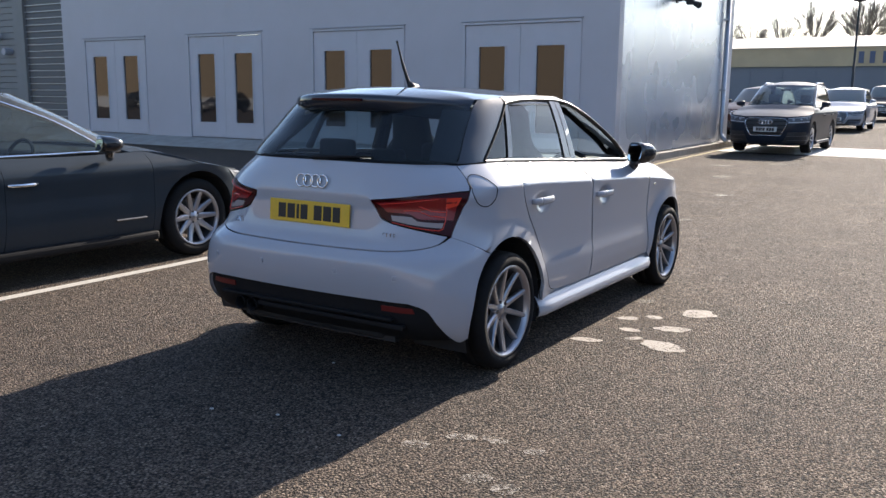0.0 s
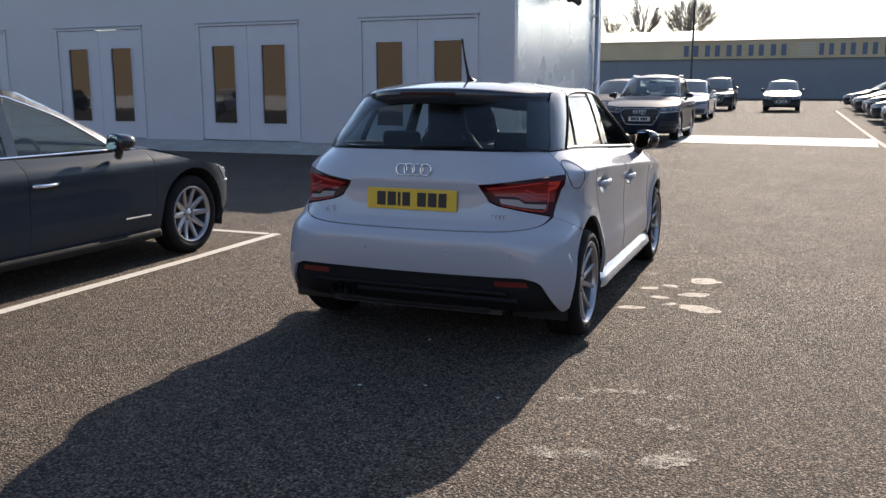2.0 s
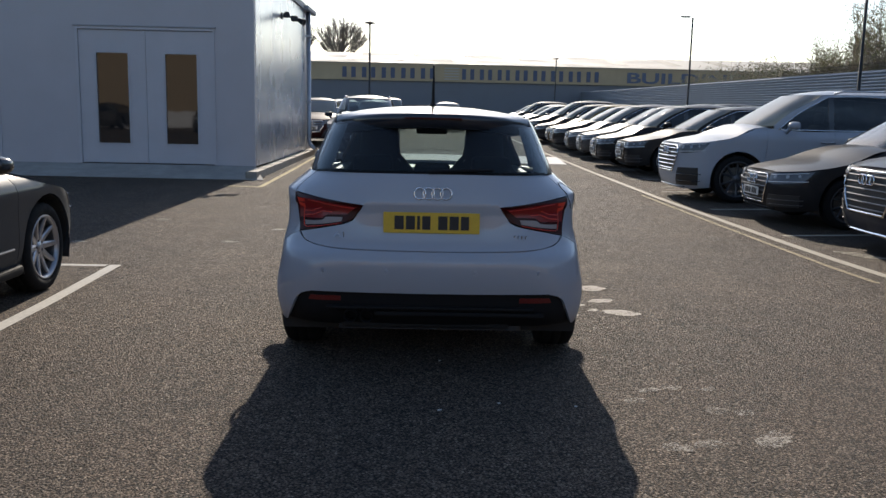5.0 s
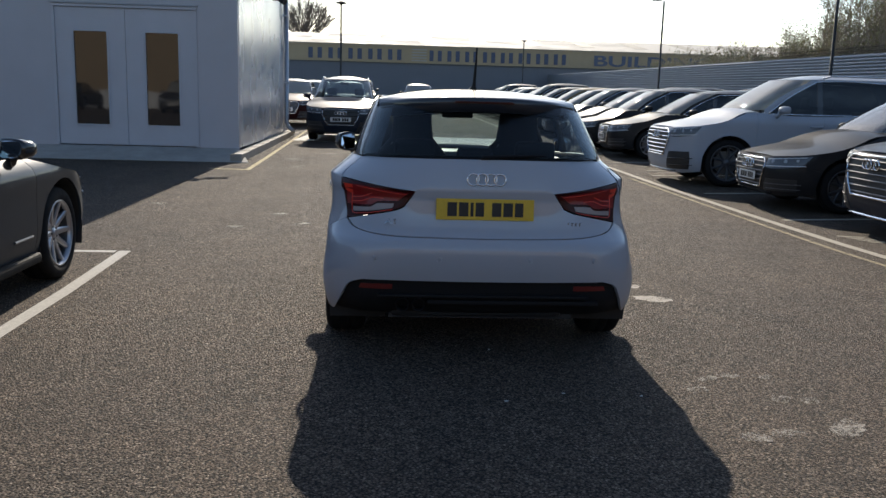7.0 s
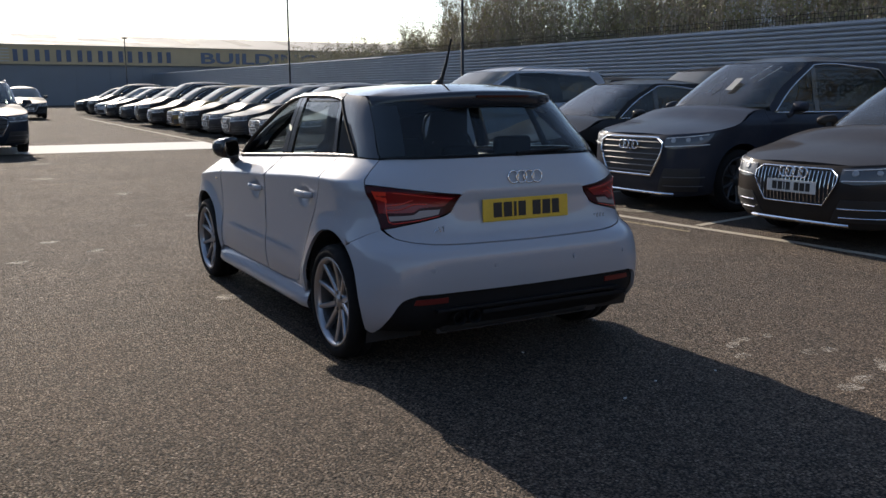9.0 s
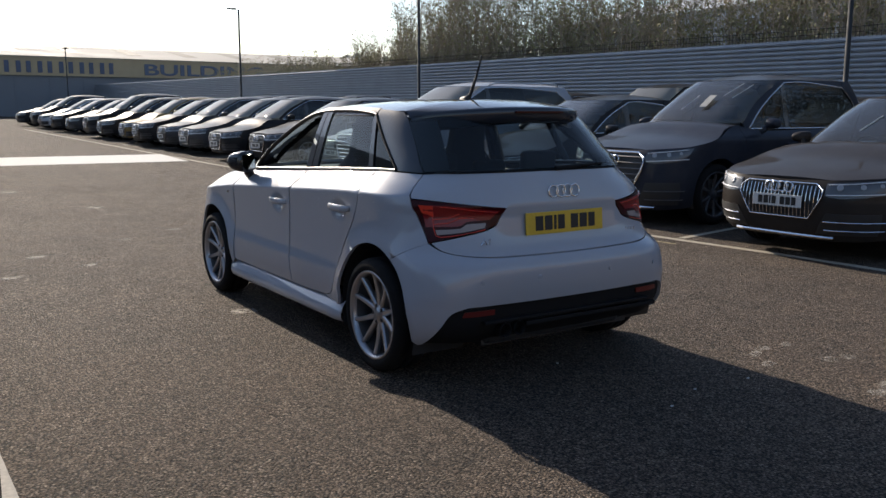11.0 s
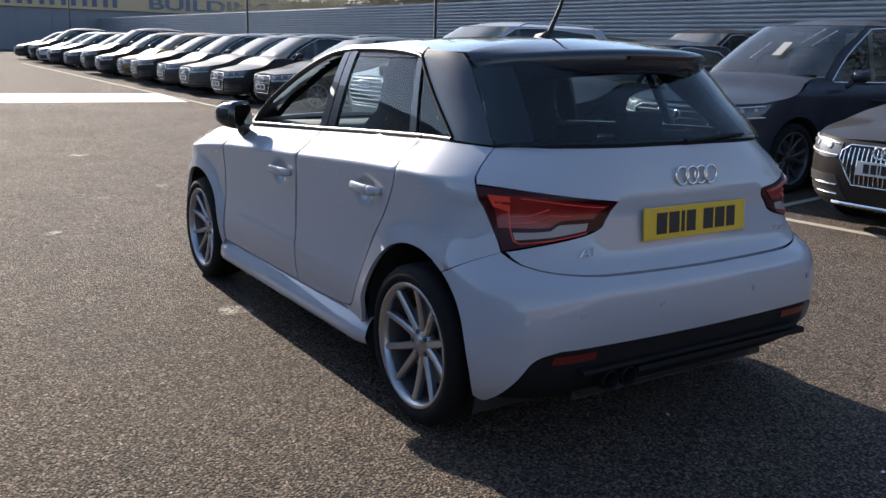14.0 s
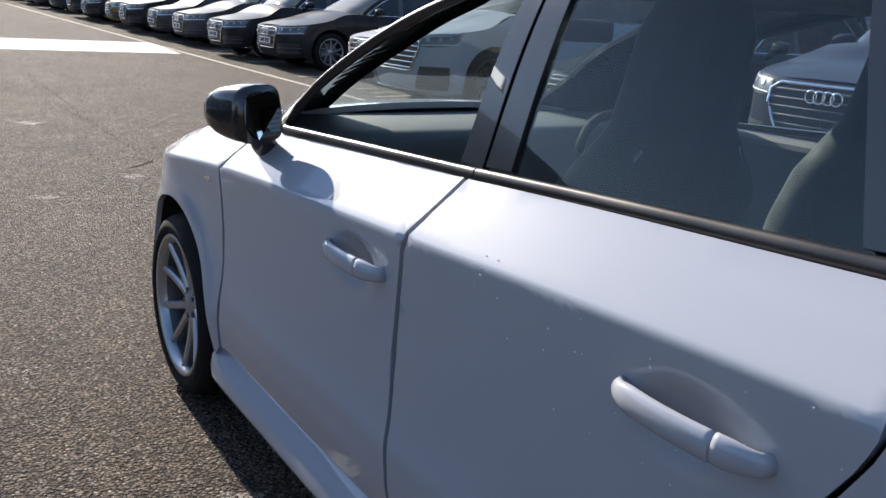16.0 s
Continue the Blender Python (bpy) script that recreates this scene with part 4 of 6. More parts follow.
def top_sheet(shell, y0, y1, edge, crown, rows=14, cols=12, depth=0.02, inset=0.0, bm=None):
    """A bonnet, boot lid or roof: a crowned sheet between the shell's two top edges. edge(y): its height at the sides."""
    bm = bm or bmesh.new()
    lines = []
    for i in range(rows + 1):
        y = y0 + (y1 - y0) * i / rows
        z = edge(y)
        p = shell.pt(shell.s("y", y, z), z)
        x = max(0.02, abs(p.x) - inset)
        c = crown(y) if callable(crown) else crown
        lines.append([(x * u, p.y + 0.0 * u, z + c * (1 - abs(u) ** 2.4)) for u in (2 * k / cols - 1 for k in range(cols + 1))])
    grid(lines, flip=(y1 < y0), bm=bm)
    for f in bm.faces:
        f.smooth = True
    if depth:
        rim = [e for e in bm.edges if e.is_boundary]
        made = bmesh.ops.extrude_edge_only(bm, edges=rim)["geom"]
        bmesh.ops.translate(bm, vec=(0, 0, -depth), verts=[v for v in made if isinstance(v, bmesh.types.BMVert)])
        for e in rim:
            e.smooth = False
    return bm


def flat_top(bm):
    bmesh.ops.recalc_face_normals(bm, faces=bm.faces)
    return bm


# ---- wheels ----
def wheel_parts(parent, radius, rim, width, spokes, at, turn, alloy, twin=True, dark=None, splay=0.14, slim=1.0):
    """One wheel whose outer face looks along +x before it is turned."""
    w = new("wheel")
    w.parent = parent
    w.matrix_basis = pose(*at, 0, 0, turn)
    h = width / 2
    sidewall = radius - rim
    tyre = lathe([(-h * .8, rim * .97), (-h * .98, rim + sidewall * .2), (-h, rim + sidewall * .5), (-h * .88, radius - .014), (-h * .7, radius - .003), (-h * .3, radius), (-h * .28, radius - .007), (-h * .22, radius - .007), (-h * .2, radius),
                  (h * .2, radius), (h * .22, radius - .007), (h * .28, radius - .007), (h * .3, radius), (h * .7, radius - .003), (h * .88, radius - .014), (h, rim + sidewall * .5), (h * .98, rim + sidewall * .2), (h * .84, rim * 1.01)], 48)
    part("tyre", tyre, M_TYRE, w, smooth=True)
    barrel = lathe([(h * .84, rim * 1.03), (h * .92, rim * 1.035), (h * .95, rim * 1.01), (h * .92, rim * .965), (h * .7, rim * .93), (-h * .2, rim * .88), (-h * .9, rim * .9)], 48)
    part("rim", barrel, alloy, w, smooth=True)
    part("rim_barrel", lathe([(h * .66, rim * .92), (h * .4, rim * .895), (-h * .2, rim * .872), (-h * .9, rim * .89)], 48), M_ALLOY_DARK, w, smooth=True)
    part("brake_disc", lathe([(-h * .1, .03), (h * .05, .03), (h * .05, rim * .68), (-h * .05, rim * .68)], 28), M_DISC, w)
    bm = bmesh.new()
    for k in range(spokes):
        base = 2 * math.pi * k / spokes
        for side in ((-1, 1) if twin else (0,)):
            a0 = base + side * (splay if twin else 0)
            a1 = base + side * math.pi / spokes / 2
            rows = []
            for j in range(6):
                t = j / 5
                r = rim * (0.20 + 0.78 * t)
                a = a0 + (a1 - a0) * t
                half = slim * (0.0155 - 0.004 * t if twin else 0.034 - 0.012 * t) * rim / 0.216
                x = h * (0.52 + 0.30 * t - 0.04 * math.sin(math.pi * t))
                c, s = math.cos(a), math.sin(a)
                row = []
                for off, dx in ((-1, -0.028), (-1, -0.008), (-0.55, 0.0), (0.55, 0.0), (1, -0.008), (1, -0.028)):
                    row.append((x + dx, r * c - off * half * s, r * s + off * half * c))
                rows.append(row)
            grid(rows, bm=bm)
    bmesh.ops.recalc_face_normals(bm, faces=bm.faces)
    part("spokes", bm, dark or alloy, w)
    hub = lathe([(h * .2, rim * .26), (h * .48, rim * .25), (h * .54, rim * .2), (h * .55, rim * .14), (h * .58, rim * .13), (h * .59, 0.001)], 20)
    part("hub_cap", hub, dark or alloy, w, smooth=True)
    nuts = bmesh.new()
    for k in range(5):
        a = 2 * math.pi * (k + .5) / 5
        lathe([(h * .45, .0095), (h * .57, .0095), (h * .57, .001)], 6, bm=nuts)
        bmesh.ops.translate(nuts, vec=(0, rim * .2 * math.cos(a), rim * .2 * math.sin(a)), verts=nuts.verts[-18:])
    tagged(part("wheel_bolts", nuts, M_ALLOY_DARK, w), kind="stuff")
    return w


def plate_bars(parent, width, height, layout, material, at, turn=0.0, tilt=0.0, name="number_plate", label=""):
    """A registration plate with plain bars in place of its characters. It faces -y before turning."""
    p = part(name, box(-width / 2, width / 2, -0.004, 0.004, -height / 2, height / 2, 0.002), material, parent, label)
    p.matrix_basis = pose(*at, tilt, 0, turn)
    x = -width / 2 + width * 0.115
    for wide in layout:
        if wide > 0:
            part("character_bar", box(x, x + wide, -0.0058, -0.003, -height * 0.33, height * 0.33), M_INK, p)
        x += abs(wide) + 0.011
    return p


def ring_row(parent, r, wire, at, turn=0.0, tilt=0.0, material=None):
    """Four linked plain rings. They face -y before turning."""
    b = new("ring_emblem")
    b.parent = parent
    b.matrix_basis = pose(*at, tilt, 0, turn)
    for k in range(4):
        x = (k - 1.5) * r * 1.52
        pts = [(x + r * math.cos(t), -wire * (0.5 if k % 2 else -0.2), r * math.sin(t)) for t in (2 * math.pi * j / 28 for j in range(29))]
        part("ring", tube(pts, wire, 6, caps=False), material or M_CHROME, b, smooth=True)
    return b


def seat(parent, x, y, z, lean=14, wide=0.48, light=None):
    s = new("front_seat")
    s.parent = parent
    s.matrix_basis = pose(x, y, z, 0, 0, 0)
    m = light or M_CABIN
    part("cushion", soft_block(-wide / 2, wide / 2, 0, 0.5, 0.0, 0.16, 0.05), m, s, smooth=True)
    back = part("backrest", soft_block(-wide / 2, wide / 2, -0.07, 0.07, 0.0, 0.62, 0.06), m, s, smooth=True)
    back.matrix_basis = pose(0, 0.02, 0.1, lean, 0, 0)
    rest = part("headrest", soft_block(-0.14, 0.14, -0.05, 0.05, 0.0, 0.2, 0.045), m, s, smooth=True)
    rest.matrix_basis = pose(0, -0.13, 0.72, lean * 0.6, 0, 0)
    return s


def sport_seat(parent, x, y, z):
    """A front seat whose backrest narrows into its own headrest."""
    s = new("front_seat")
    s.parent = parent
    s.matrix_basis = pose(x, y, z)
    part("cushion", soft_block(-.25, .25, 0, .52, 0, .17, .06), M_CABIN, s, smooth=True)
    rows = []
    for h, half, deep in ((.0, .20, .06), (.06, .235, .09), (.25, .255, .105), (.42, .26, .10), (.53, .245, .085), (.60, .19, .07), (.65, .145, .062), (.72, .135, .060), (.82, .128, .055), (.875, .105, .045), (.895, .05, .02)):
        lean = -.30 * h + .08 * h * h
        rows.append([(half * math.copysign(abs(math.cos(a)) ** .6, math.cos(a)), lean + deep * math.copysign(abs(math.sin(a)) ** .7, math.sin(a)), h) for a in (2 * math.pi * k / 20 for k in range(20))])
    bm = grid(rows, closed=True)
    bm.faces.new(bm.verts[-20:])
    bmesh.ops.recalc_face_normals(bm, faces=bm.faces)
    back = part("backrest", bm, M_CABIN, s, "dark sports backrest with built-in headrest", smooth=True)
    back.matrix_basis = pose(0, .02, .09)
    for sg in (-1, 1):
        pts = [(sg * w, -.30 * h + .08 * h * h - .055, h) for h, w in ((.1, .20), (.3, .215), (.5, .20), (.62, .13))]
        part("piping", tube(pts, .005, 6), M_CABIN_GREY, back)
    return s


def mirror_unit(parent, side, x, y, z, material, size=1.0, kw=1.0, kh=1.0):
    """A door mirror: rounded shell on a foot, glass to the rear."""
    m = new("door_mirror")
    m.parent = parent
    m.matrix_basis = pose(x, y, z, 0, 0, -side * 24)
    bm = bmesh.new()
    rows = []
    for i in range(9):
        t = i / 8
        yy = (-0.045 + 0.155 * t) * size
        k = max(0.03, (1 - t ** 2.6)) ** 0.5
        row = []
        for j in range(20):
            a = 2 * math.pi * j / 20
            cx, cz = math.copysign(abs(math.cos(a)) ** 0.62, math.cos(a)), math.copysign(abs(math.sin(a)) ** 0.62, math.sin(a))
            taper = 1 - 0.16 * (cx * side * 0.5 + 0.5)
            row.append(((side * 0.005 + 0.092 * kw * k * cx) * size, yy + 0.02 * side * cx * size * 0.4, 0.069 * kh * k * cz * taper * size))
        rows.append(row)
    grid(rows, closed=True, bm=bm)
    bm.faces.new([v for v in bm.verts][:20][::-1])
    bm.faces.new([v for v in bm.verts][-20:])
    bmesh.ops.recalc_face_normals(bm, faces=bm.faces)
    part("housing", bm, material, m, smooth=True)
    gl = bmesh.new()
    ring = [gl.verts.new((side * 0.005 * size + 0.078 * kw * size * math.copysign(abs(math.cos(a)) ** 0.62, math.cos(a)), -0.058 * size + 0.008 * side * math.cos(a) * size + 0.19 * 0.055 * kh * size * math.sin(a), 0.055 * kh * size * math.copysign(abs(math.sin(a)) ** 0.62, math.sin(a)) * (1 - 0.16 * (math.cos(a) * side * 0.5 + 0.5)))) for a in (2 * math.pi * j / 24 for j in range(24))]
    gl.faces.new(ring)
    bmesh.ops.recalc_face_normals(gl, faces=gl.faces)
    part("mirror_glass", gl, M_MIRROR, m)
    foot = tube([(-side * 0.055 * size, 0.02, -0.03 * size), (-side * 0.085 * size, 0.03, -0.085 * size), (-side * 0.125 * size, 0.04, -0.11 * size)], [0.034 * size, 0.03 * size, 0.03 * size], 10)
    part("foot", foot, material, m, smooth=True)
    return m


# ---- the white hatchback ----
def crease_z(y):
    return lerp([(0.2, .95), (0.79, .94), (1.7, .895), (2.6, .848), (3.4, .772), (3.95, .73)], y)


def belt_z(y):
    return lerp([(0.3, 1.055), (0.64, 1.05), (0.85, 1.045), (1.7, 1.0), (2.45, .965), (2.9, .945)], y)


AXLE_R, AXLE_F = 0.635, 3.10


def hatch_extra(y, z):
    """Flared arch lips and scooped handle pockets."""
    dx = 0.0
    for yc, r in ((AXLE_R, 0.375), (AXLE_F, 0.362)):
        d = math.hypot(y - yc, z - 0.30) - r
        if -0.03 < d < 0.2:
            dx += 0.018 * math.exp(-((d - 0.005) / 0.06) ** 2)
    for yc, zc in ((1.02, 0.835), (1.875, 0.80)):
        q = ((y - yc) / 0.070) ** 2 + ((z - zc + 0.004) / 0.042) ** 2
        if q < 3:
            dx -= 0.026 * math.exp(-q * q)
    if 0.40 < z < 0.56 and 1.0 < y < 2.75:
        k = (z - (0.47 + 0.015 * (2.75 - y) * 0)) / 0.03
        dx += 0.003 * math.exp(-k * k) * min(1, (y - 1.0) / 0.3) * min(1, (2.75 - y) / 0.3)
    return dx


def build_hatch():
    low = Shell([(0.14, .775), (.22, .815), (.28, .830), (.34, .840), (.40, .8465), (.45, .8455), (.52, .8385), (.60, .8345), (.70, .835), (.80, .8395), (.86, .8445), (.893, .8475), (.899, .847), (.904, .8425), (.93, .813), (.96, .779), (1.0, .730), (1.06, .70)],
                [(.18, .16), (.26, .06), (.33, .03), (.42, .02), (.50, .004), (.57, 0.0), (.620, .008), (.643, .03), (.663, .065), (.685, .085), (.74, .10), (.84, .116), (.868, .119), (.880, .112), (.890, .105), (.92, .116), (1.0, .14), (1.06, .165)],
                [(.18, 3.80), (.30, 3.90), (.5, 3.94), (.68, 3.92), (.78, 3.84), (.9, 3.70), (1.06, 3.5)], [(.2, .25), (.45, .28), (.6, .34), (.68, .40), (.76, .46), (.95, .52)], 0.74, 2.1, rise=lambda y: crease_z(y) - 0.90, extra=hatch_extra)
    up = Shell([(.90, .735), (1.0, .722), (1.03, .714), (1.06, .705), (1.15, .678), (1.25, .644), (1.34, .606), (1.36, .594), (1.40, .56)],
               [(.90, .14), (1.06, .17), (1.20, .295), (1.34, .42), (1.40, .50)],
               [(.90, 3.12), (.96, 3.0), (1.1, 2.76), (1.25, 2.46), (1.36, 2.16), (1.40, 2.02)], 0.46, 0.52, 2.2)
    car = thing("white_hatchback", "white five-door hatchback with dark grey roof and spoiler", "car")

    def both(name, shell, runs, material, label="", **kw):
        obs = []
        for m in (False, True):
            obs.append(part(name, panel(shell, runs, mirror=m, **kw), material, car, label))
        return obs

    Y = lambda *p: [("y", *q) for q in p]
    X = lambda *p: [("x", *q) for q in p]
    arch_r = [(AXLE_R + 0.384 * math.cos(a), 0.30 + 0.384 * math.sin(a)) for a in [radians(d) for d in range(-16, 197, 10)]]
    arch_f = [(AXLE_F + 0.365 * math.cos(a), 0.30 + 0.365 * math.sin(a)) for a in [radians(d) for d in range(-16, 197, 10)]]
    seam_c = [(0.805, belt_z(.805) - .002), (0.793, .975), (0.780, .918), (0.852, .79), (0.943, .67), (1.013, .56), (1.063, .455), (1.122, .35), (1.17, .322), (1.23, .313)]
    # doors
    fd = both("front_door", low, [Y((1.662, belt_z(1.662) - .002), (2.1, belt_z(2.1) - .002), (2.45, belt_z(2.45) - .002), (2.62, .952)), Y((2.62, .952), (2.655, .84), (2.665, .6), (2.675, .31)), Y((2.675, .31), (2.2, .305), (1.692, .305)), Y((1.692, .305), (1.708, .45), (1.715, .60), (1.704, .74), (1.680, .87), (1.668, .93), (1.662, belt_z(1.662) - .002))], M_WHITE, fine=.028, crease=crease_z)
    rd = both("rear_door", low, [Y((1.652, belt_z(1.652) - .002), (1.3, belt_z(1.3) - .002), (.805, belt_z(.805) - .002)), Y(*seam_c), Y((1.23, .313), (1.45, .305), (1.682, .305)), Y((1.682, .305), (1.698, .45), (1.705, .60), (1.694, .74), (1.670, .87), (1.658, .93), (1.652, belt_z(1.652) - .002))], M_WHITE, fine=.028, crease=crease_z)
    # rear quarter with its arch
    q1 = [(x, y) for x, y in arch_r if y > 0.30][::1]
    both("rear_quarter", low, [Y((0.62, belt_z(.62)), (0.72, belt_z(.72)), (0.805, belt_z(.805) - .002)), Y((0.805, belt_z(.805) - .002), *[(a - .004, b) for a, b in seam_c[1:]]), Y((1.226, .313), (1.18, .30), (1.03, .285)), Y((1.03, .285), (1.008, .34), *[p for p in arch_r if p[1] > .36 and p[0] > 0.455]), Y((0.440, .630), (0.395, .650), (0.2425, .720)), Y((0.2425, .720), (0.306, .83), (0.354, .93)), Y((.354, .93), (0.386, .985), (0.408, 1.046)), Y((0.408, 1.046), (0.5, 1.049), (0.62, belt_z(.62)))], M_WHITE, gap=.0012, fine=.03, crease=lambda y: crease_z(max(y, .5)))
    # front wing
    both("front_wing", low, [Y((2.63, .945), (2.665, .84), (2.675, .6), (2.685, .31)), Y((2.685, .31), (2.72, .27)), Y((2.72, .27), *[p for p in arch_f[::-1] if p[1] > .33]), Y((3.45, .34), (3.52, .5), (3.50, .66)), Y((3.50, .66), (3.56, .71), (3.50, .762), (3.2, .866), (2.9, .925), (2.63, .945))], M_WHITE, fine=.035, crease=crease_z)
    both("front_bumper", low, [Y((3.44, .20), (3.455, .34), (3.525, .5), (3.505, .66)) + [("y", 3.57, .72)], [("y", 3.57, .72), ("f", .55, .66), ("f", .25, .70), ("f", 0.001, .70)], [("f", 0.001, .70), ("f", 0.001, .45), ("f", 0.001, .2)], [("f", 0.001, .2), ("f", .4, .2), ("y", 3.44, .20)]], M_WHITE, gap=0.0)
    both("headlamp", low, [Y((3.51, .655), (3.57, .71)), [("y", 3.57, .71), ("f", .6, .74), ("f", .36, .735)], [("f", .36, .735), ("f", .36, .68), ("f", .55, .66), ("y", 3.51, .655)]], M_HEAD, out=.003, fine=.05)
    # bonnet
    part("bonnet", flat_top(top_sheet(low, 2.86, 3.80, lambda y: lerp([(2.6, .945), (2.9, .925), (3.2, .866), (3.5, .762), (3.8, .69)], y) + .002, lambda y: lerp([(2.8, .055), (3.3, .085), (3.8, .03)], y))), M_WHITE, car)
    # sill
    for m in (False, True):
        sg = -1 if m else 1
        rows = []
        for i in range(25):
            y = 1.0 + 1.76 * i / 24
            w = min(1.0, (y - 0.98) / 0.06, (2.78 - y) / 0.06)
            rows.append([(sg * a, y, b) for a, b in ((.76, .185), (.80 + .03 * w, .18), (.832 + .028 * w, .20), (.838 + .03 * w, .225), (.835 + .018 * w, .26), (.826, .285), (.815, .302), (.76, .305))])
        bm = grid(rows, flip=m)
        for f in bm.faces:
            f.smooth = True
        bmesh.ops.recalc_face_normals(bm, faces=bm.faces)
        part("sill", bm, M_WHITE, car)
    # tailgate, lower part
    tg = [[("x", -.6, 1.052), ("x", -.3, 1.058), ("x", 0, 1.06), ("x", .3, 1.058), ("x", .6, 1.052)], X((.6, 1.052)) + Y((.405, 1.046)), Y((.405, 1.046), (.383, .985), (.351, .934)), Y((.351, .934)) + X((.66, .924), (.372, .887)), X((.372, .887), (.415, .825), (.473, .784)) + Y((.232, .724)), Y((.232, .724)) + X((.70, .690), (.62, .668), (.40, .655), (0, .651))]
    left = [[(-s, z) for s, z in on_shell(low, run)[::-1]] for run in tg[1:][::-1]]
    runs = [on_shell(low, run) for run in tg]
    part("tailgate", panel(low, runs + left, fine=.04), M_WHITE, car)
    # tail lamps: dark red lens, bright guide, clear strip
    lamp = [Y((.2415, .723), (.304, .83), (.352, .930)), Y((.352, .930)) + X((.66, .922), (.376, .885)), X((.376, .885), (.418, .824), (.475, .789)) + Y((.2415, .723))]
    for m in (False, True):
        tl = part("tail_lamp", panel(low, lamp, gap=.0015, out=.003, mirror=m, fine=.03), M_LAMP_RED, car, "dark red wrap-round tail lamp")
        guide = [X((.405, .878), (.52, .892), (.66, .905)) + Y((.310, .905)), Y((.310, .905), (.295, .865)), Y((.295, .865), (.272, .796)), Y((.272, .796)) + X((.70, .797), (.60, .803), (.57, .823), (.46, .830)), X((.46, .830), (.405, .878))]
        part("bright_lens", panel(low, guide, gap=.003, out=.0065, mirror=m, fine=.03, depth=.004), M_LAMP_MID, tl, "red lens segment")
        clear = [X((.48, .820), (.575, .815), (.60, .796), (.70, .787)), X((.70, .787), (.697, .760)), X((.697, .760), (.60, .772), (.49, .793)), X((.49, .793), (.48, .820))]
        part("clear_lens", panel(low, clear, gap=.002, out=.0065, mirror=m, fine=.03, depth=.004), M_LAMP_CLEAR, tl, "clear reversing lens strip")
        block = [Y((.308, .903), (.295, .868)), Y((.295, .868)) + X((.70, .850)), X((.70, .850), (.705, .900)), X((.705, .900)) + Y((.308, .903))]
        part("light_guide", panel(low, block, gap=0, out=.009, mirror=m, fine=.05, depth=.004), M_LAMP_BRIGHT, tl, "bright red light guide")
        # kinked light guides and the bright edge round the clear strip
        for run, r in ((((.703, .836), (.65, .842), (.60, .864)), .0026), (((.703, .813), (.65, .819), (.595, .844), (.54, .842)), .0026), (((.704, .862), (.704, .795), (.700, .758), (.685, .750), (.60, .763), (.49, .786)), .0022), (((.68, .897), (.52, .884), (.42, .872)), .0018)):
            pts = []
            for (xa, za), (xb, zb) in zip(run, run[1:]):
                for k in range(5):
                    x, z = xa + (xb - xa) * k / 5, za + (zb - za) * k / 5
                    pts.append(low.pt(low.s("x", x, z), z, .0085))
            pts.append(low.pt(low.s("x", *run[-1]), run[-1][1], .0085))
            part("light_guide", tube([(-q.x if m else q.x, q.y, q.z) for q in pts], r, 6), M_LAMP_BRIGHT, tl, "bright red light guide")
    # rear bumper
    half = [X((0, .648), (.40, .652), (.62, .6665), (.70, .687)) + Y((.2425, .721)), Y((.2425, .721), (.395, .650), (.440, .630)), Y((.440, .630), *[p for p in arch_r if p[0] < .43 and p[1] > .26]), Y((.262, .245), (.225, .225)) + X((.782, .25), (.755, .33), (.715, .40), (.64, .428)), X((.64, .428), (.3, .425), (0, .424))]
    runs = [on_shell(low, run) for run in half]
    left = [[(-s, z) for s, z in on_shell(low, run)[::-1]] for run in half[::-1]]
    part("rear_bumper", panel(low, runs + left, fine=.035, gap=.0008), M_WHITE, car)
    dark = [X((0, .424), (.3, .425), (.64, .428), (.715, .40), (.755, .33), (.782, .25)), X((.782, .25), (.78, .225), (.70, .215), (.35, .205), (0, .205))]
    runs = [on_shell(low, run) for run in dark]
    left = [[(-s, z) for s, z in on_shell(low, run)[::-1]] for run in dark[::-1]]
    part("diffuser", panel(low, runs + left, out=-.020, fine=.05), M_RUBBER, car, "black plastic rear diffuser")
    both("reflector", low, [X((.485, .400), (.57, .401), (.655, .401)), X((.655, .401), (.665, .376)), X((.665, .376), (.57, .374), (.485, .374)), X((.485, .374), (.485, .400))], M_REFLECTOR, "red rear reflector", gap=0, out=-.014, depth=.01, fine=.04)
    part("diffuser_lip", box(-.56, .56, .022, .06, .335, .352, .006), M_RUBBER, car)
    part("diffuser_vent", box(-.30, .62, .03, .06, .30, .322, .004), M_RUBBER, car)
    for x in (-.43, -.345):
        part("exhaust_pipe", lathe([(.03, .036), (.025, .034), (.03, .031), (.18, .031), (.18, .036), (.03, .036)], 20, axis="y"), M_RUBBER, car, smooth=True).matrix_basis = pose(x, 0.0, .295)
        part("exhaust_bore", lathe([(.10, .030), (.10, .001)], 20, axis="y"), M_BLACK, car).matrix_basis = pose(x, 0, .295)
    for x in (-.58, -.24, .24, .58):
        s = low.s("x", x, .545)
        p = low.pt(s, .545, .001)
        part("parking_sensor", lathe([(-.003, .001), (-.003, .009), (.001, .0115)], 14, axis="y"), M_WHITE, car).matrix_basis = pose(p.x, p.y, p.z, 0, 0, x * 45)
        part("sensor_ring", lathe([(-.0005, .0122), (-.0015, .0135), (.001, .0140)], 14, axis="y"), M_JOINT, car).matrix_basis = pose(p.x, p.y, p.z, 0, 0, x * 45)
    plate_bars(car, .52, .112, (.05, .05, .016, .045, -.02, .05, .05, .045), M_PLATE_Y, (0, .098, .80), 0, -4, label="yellow rear number plate with black bars")
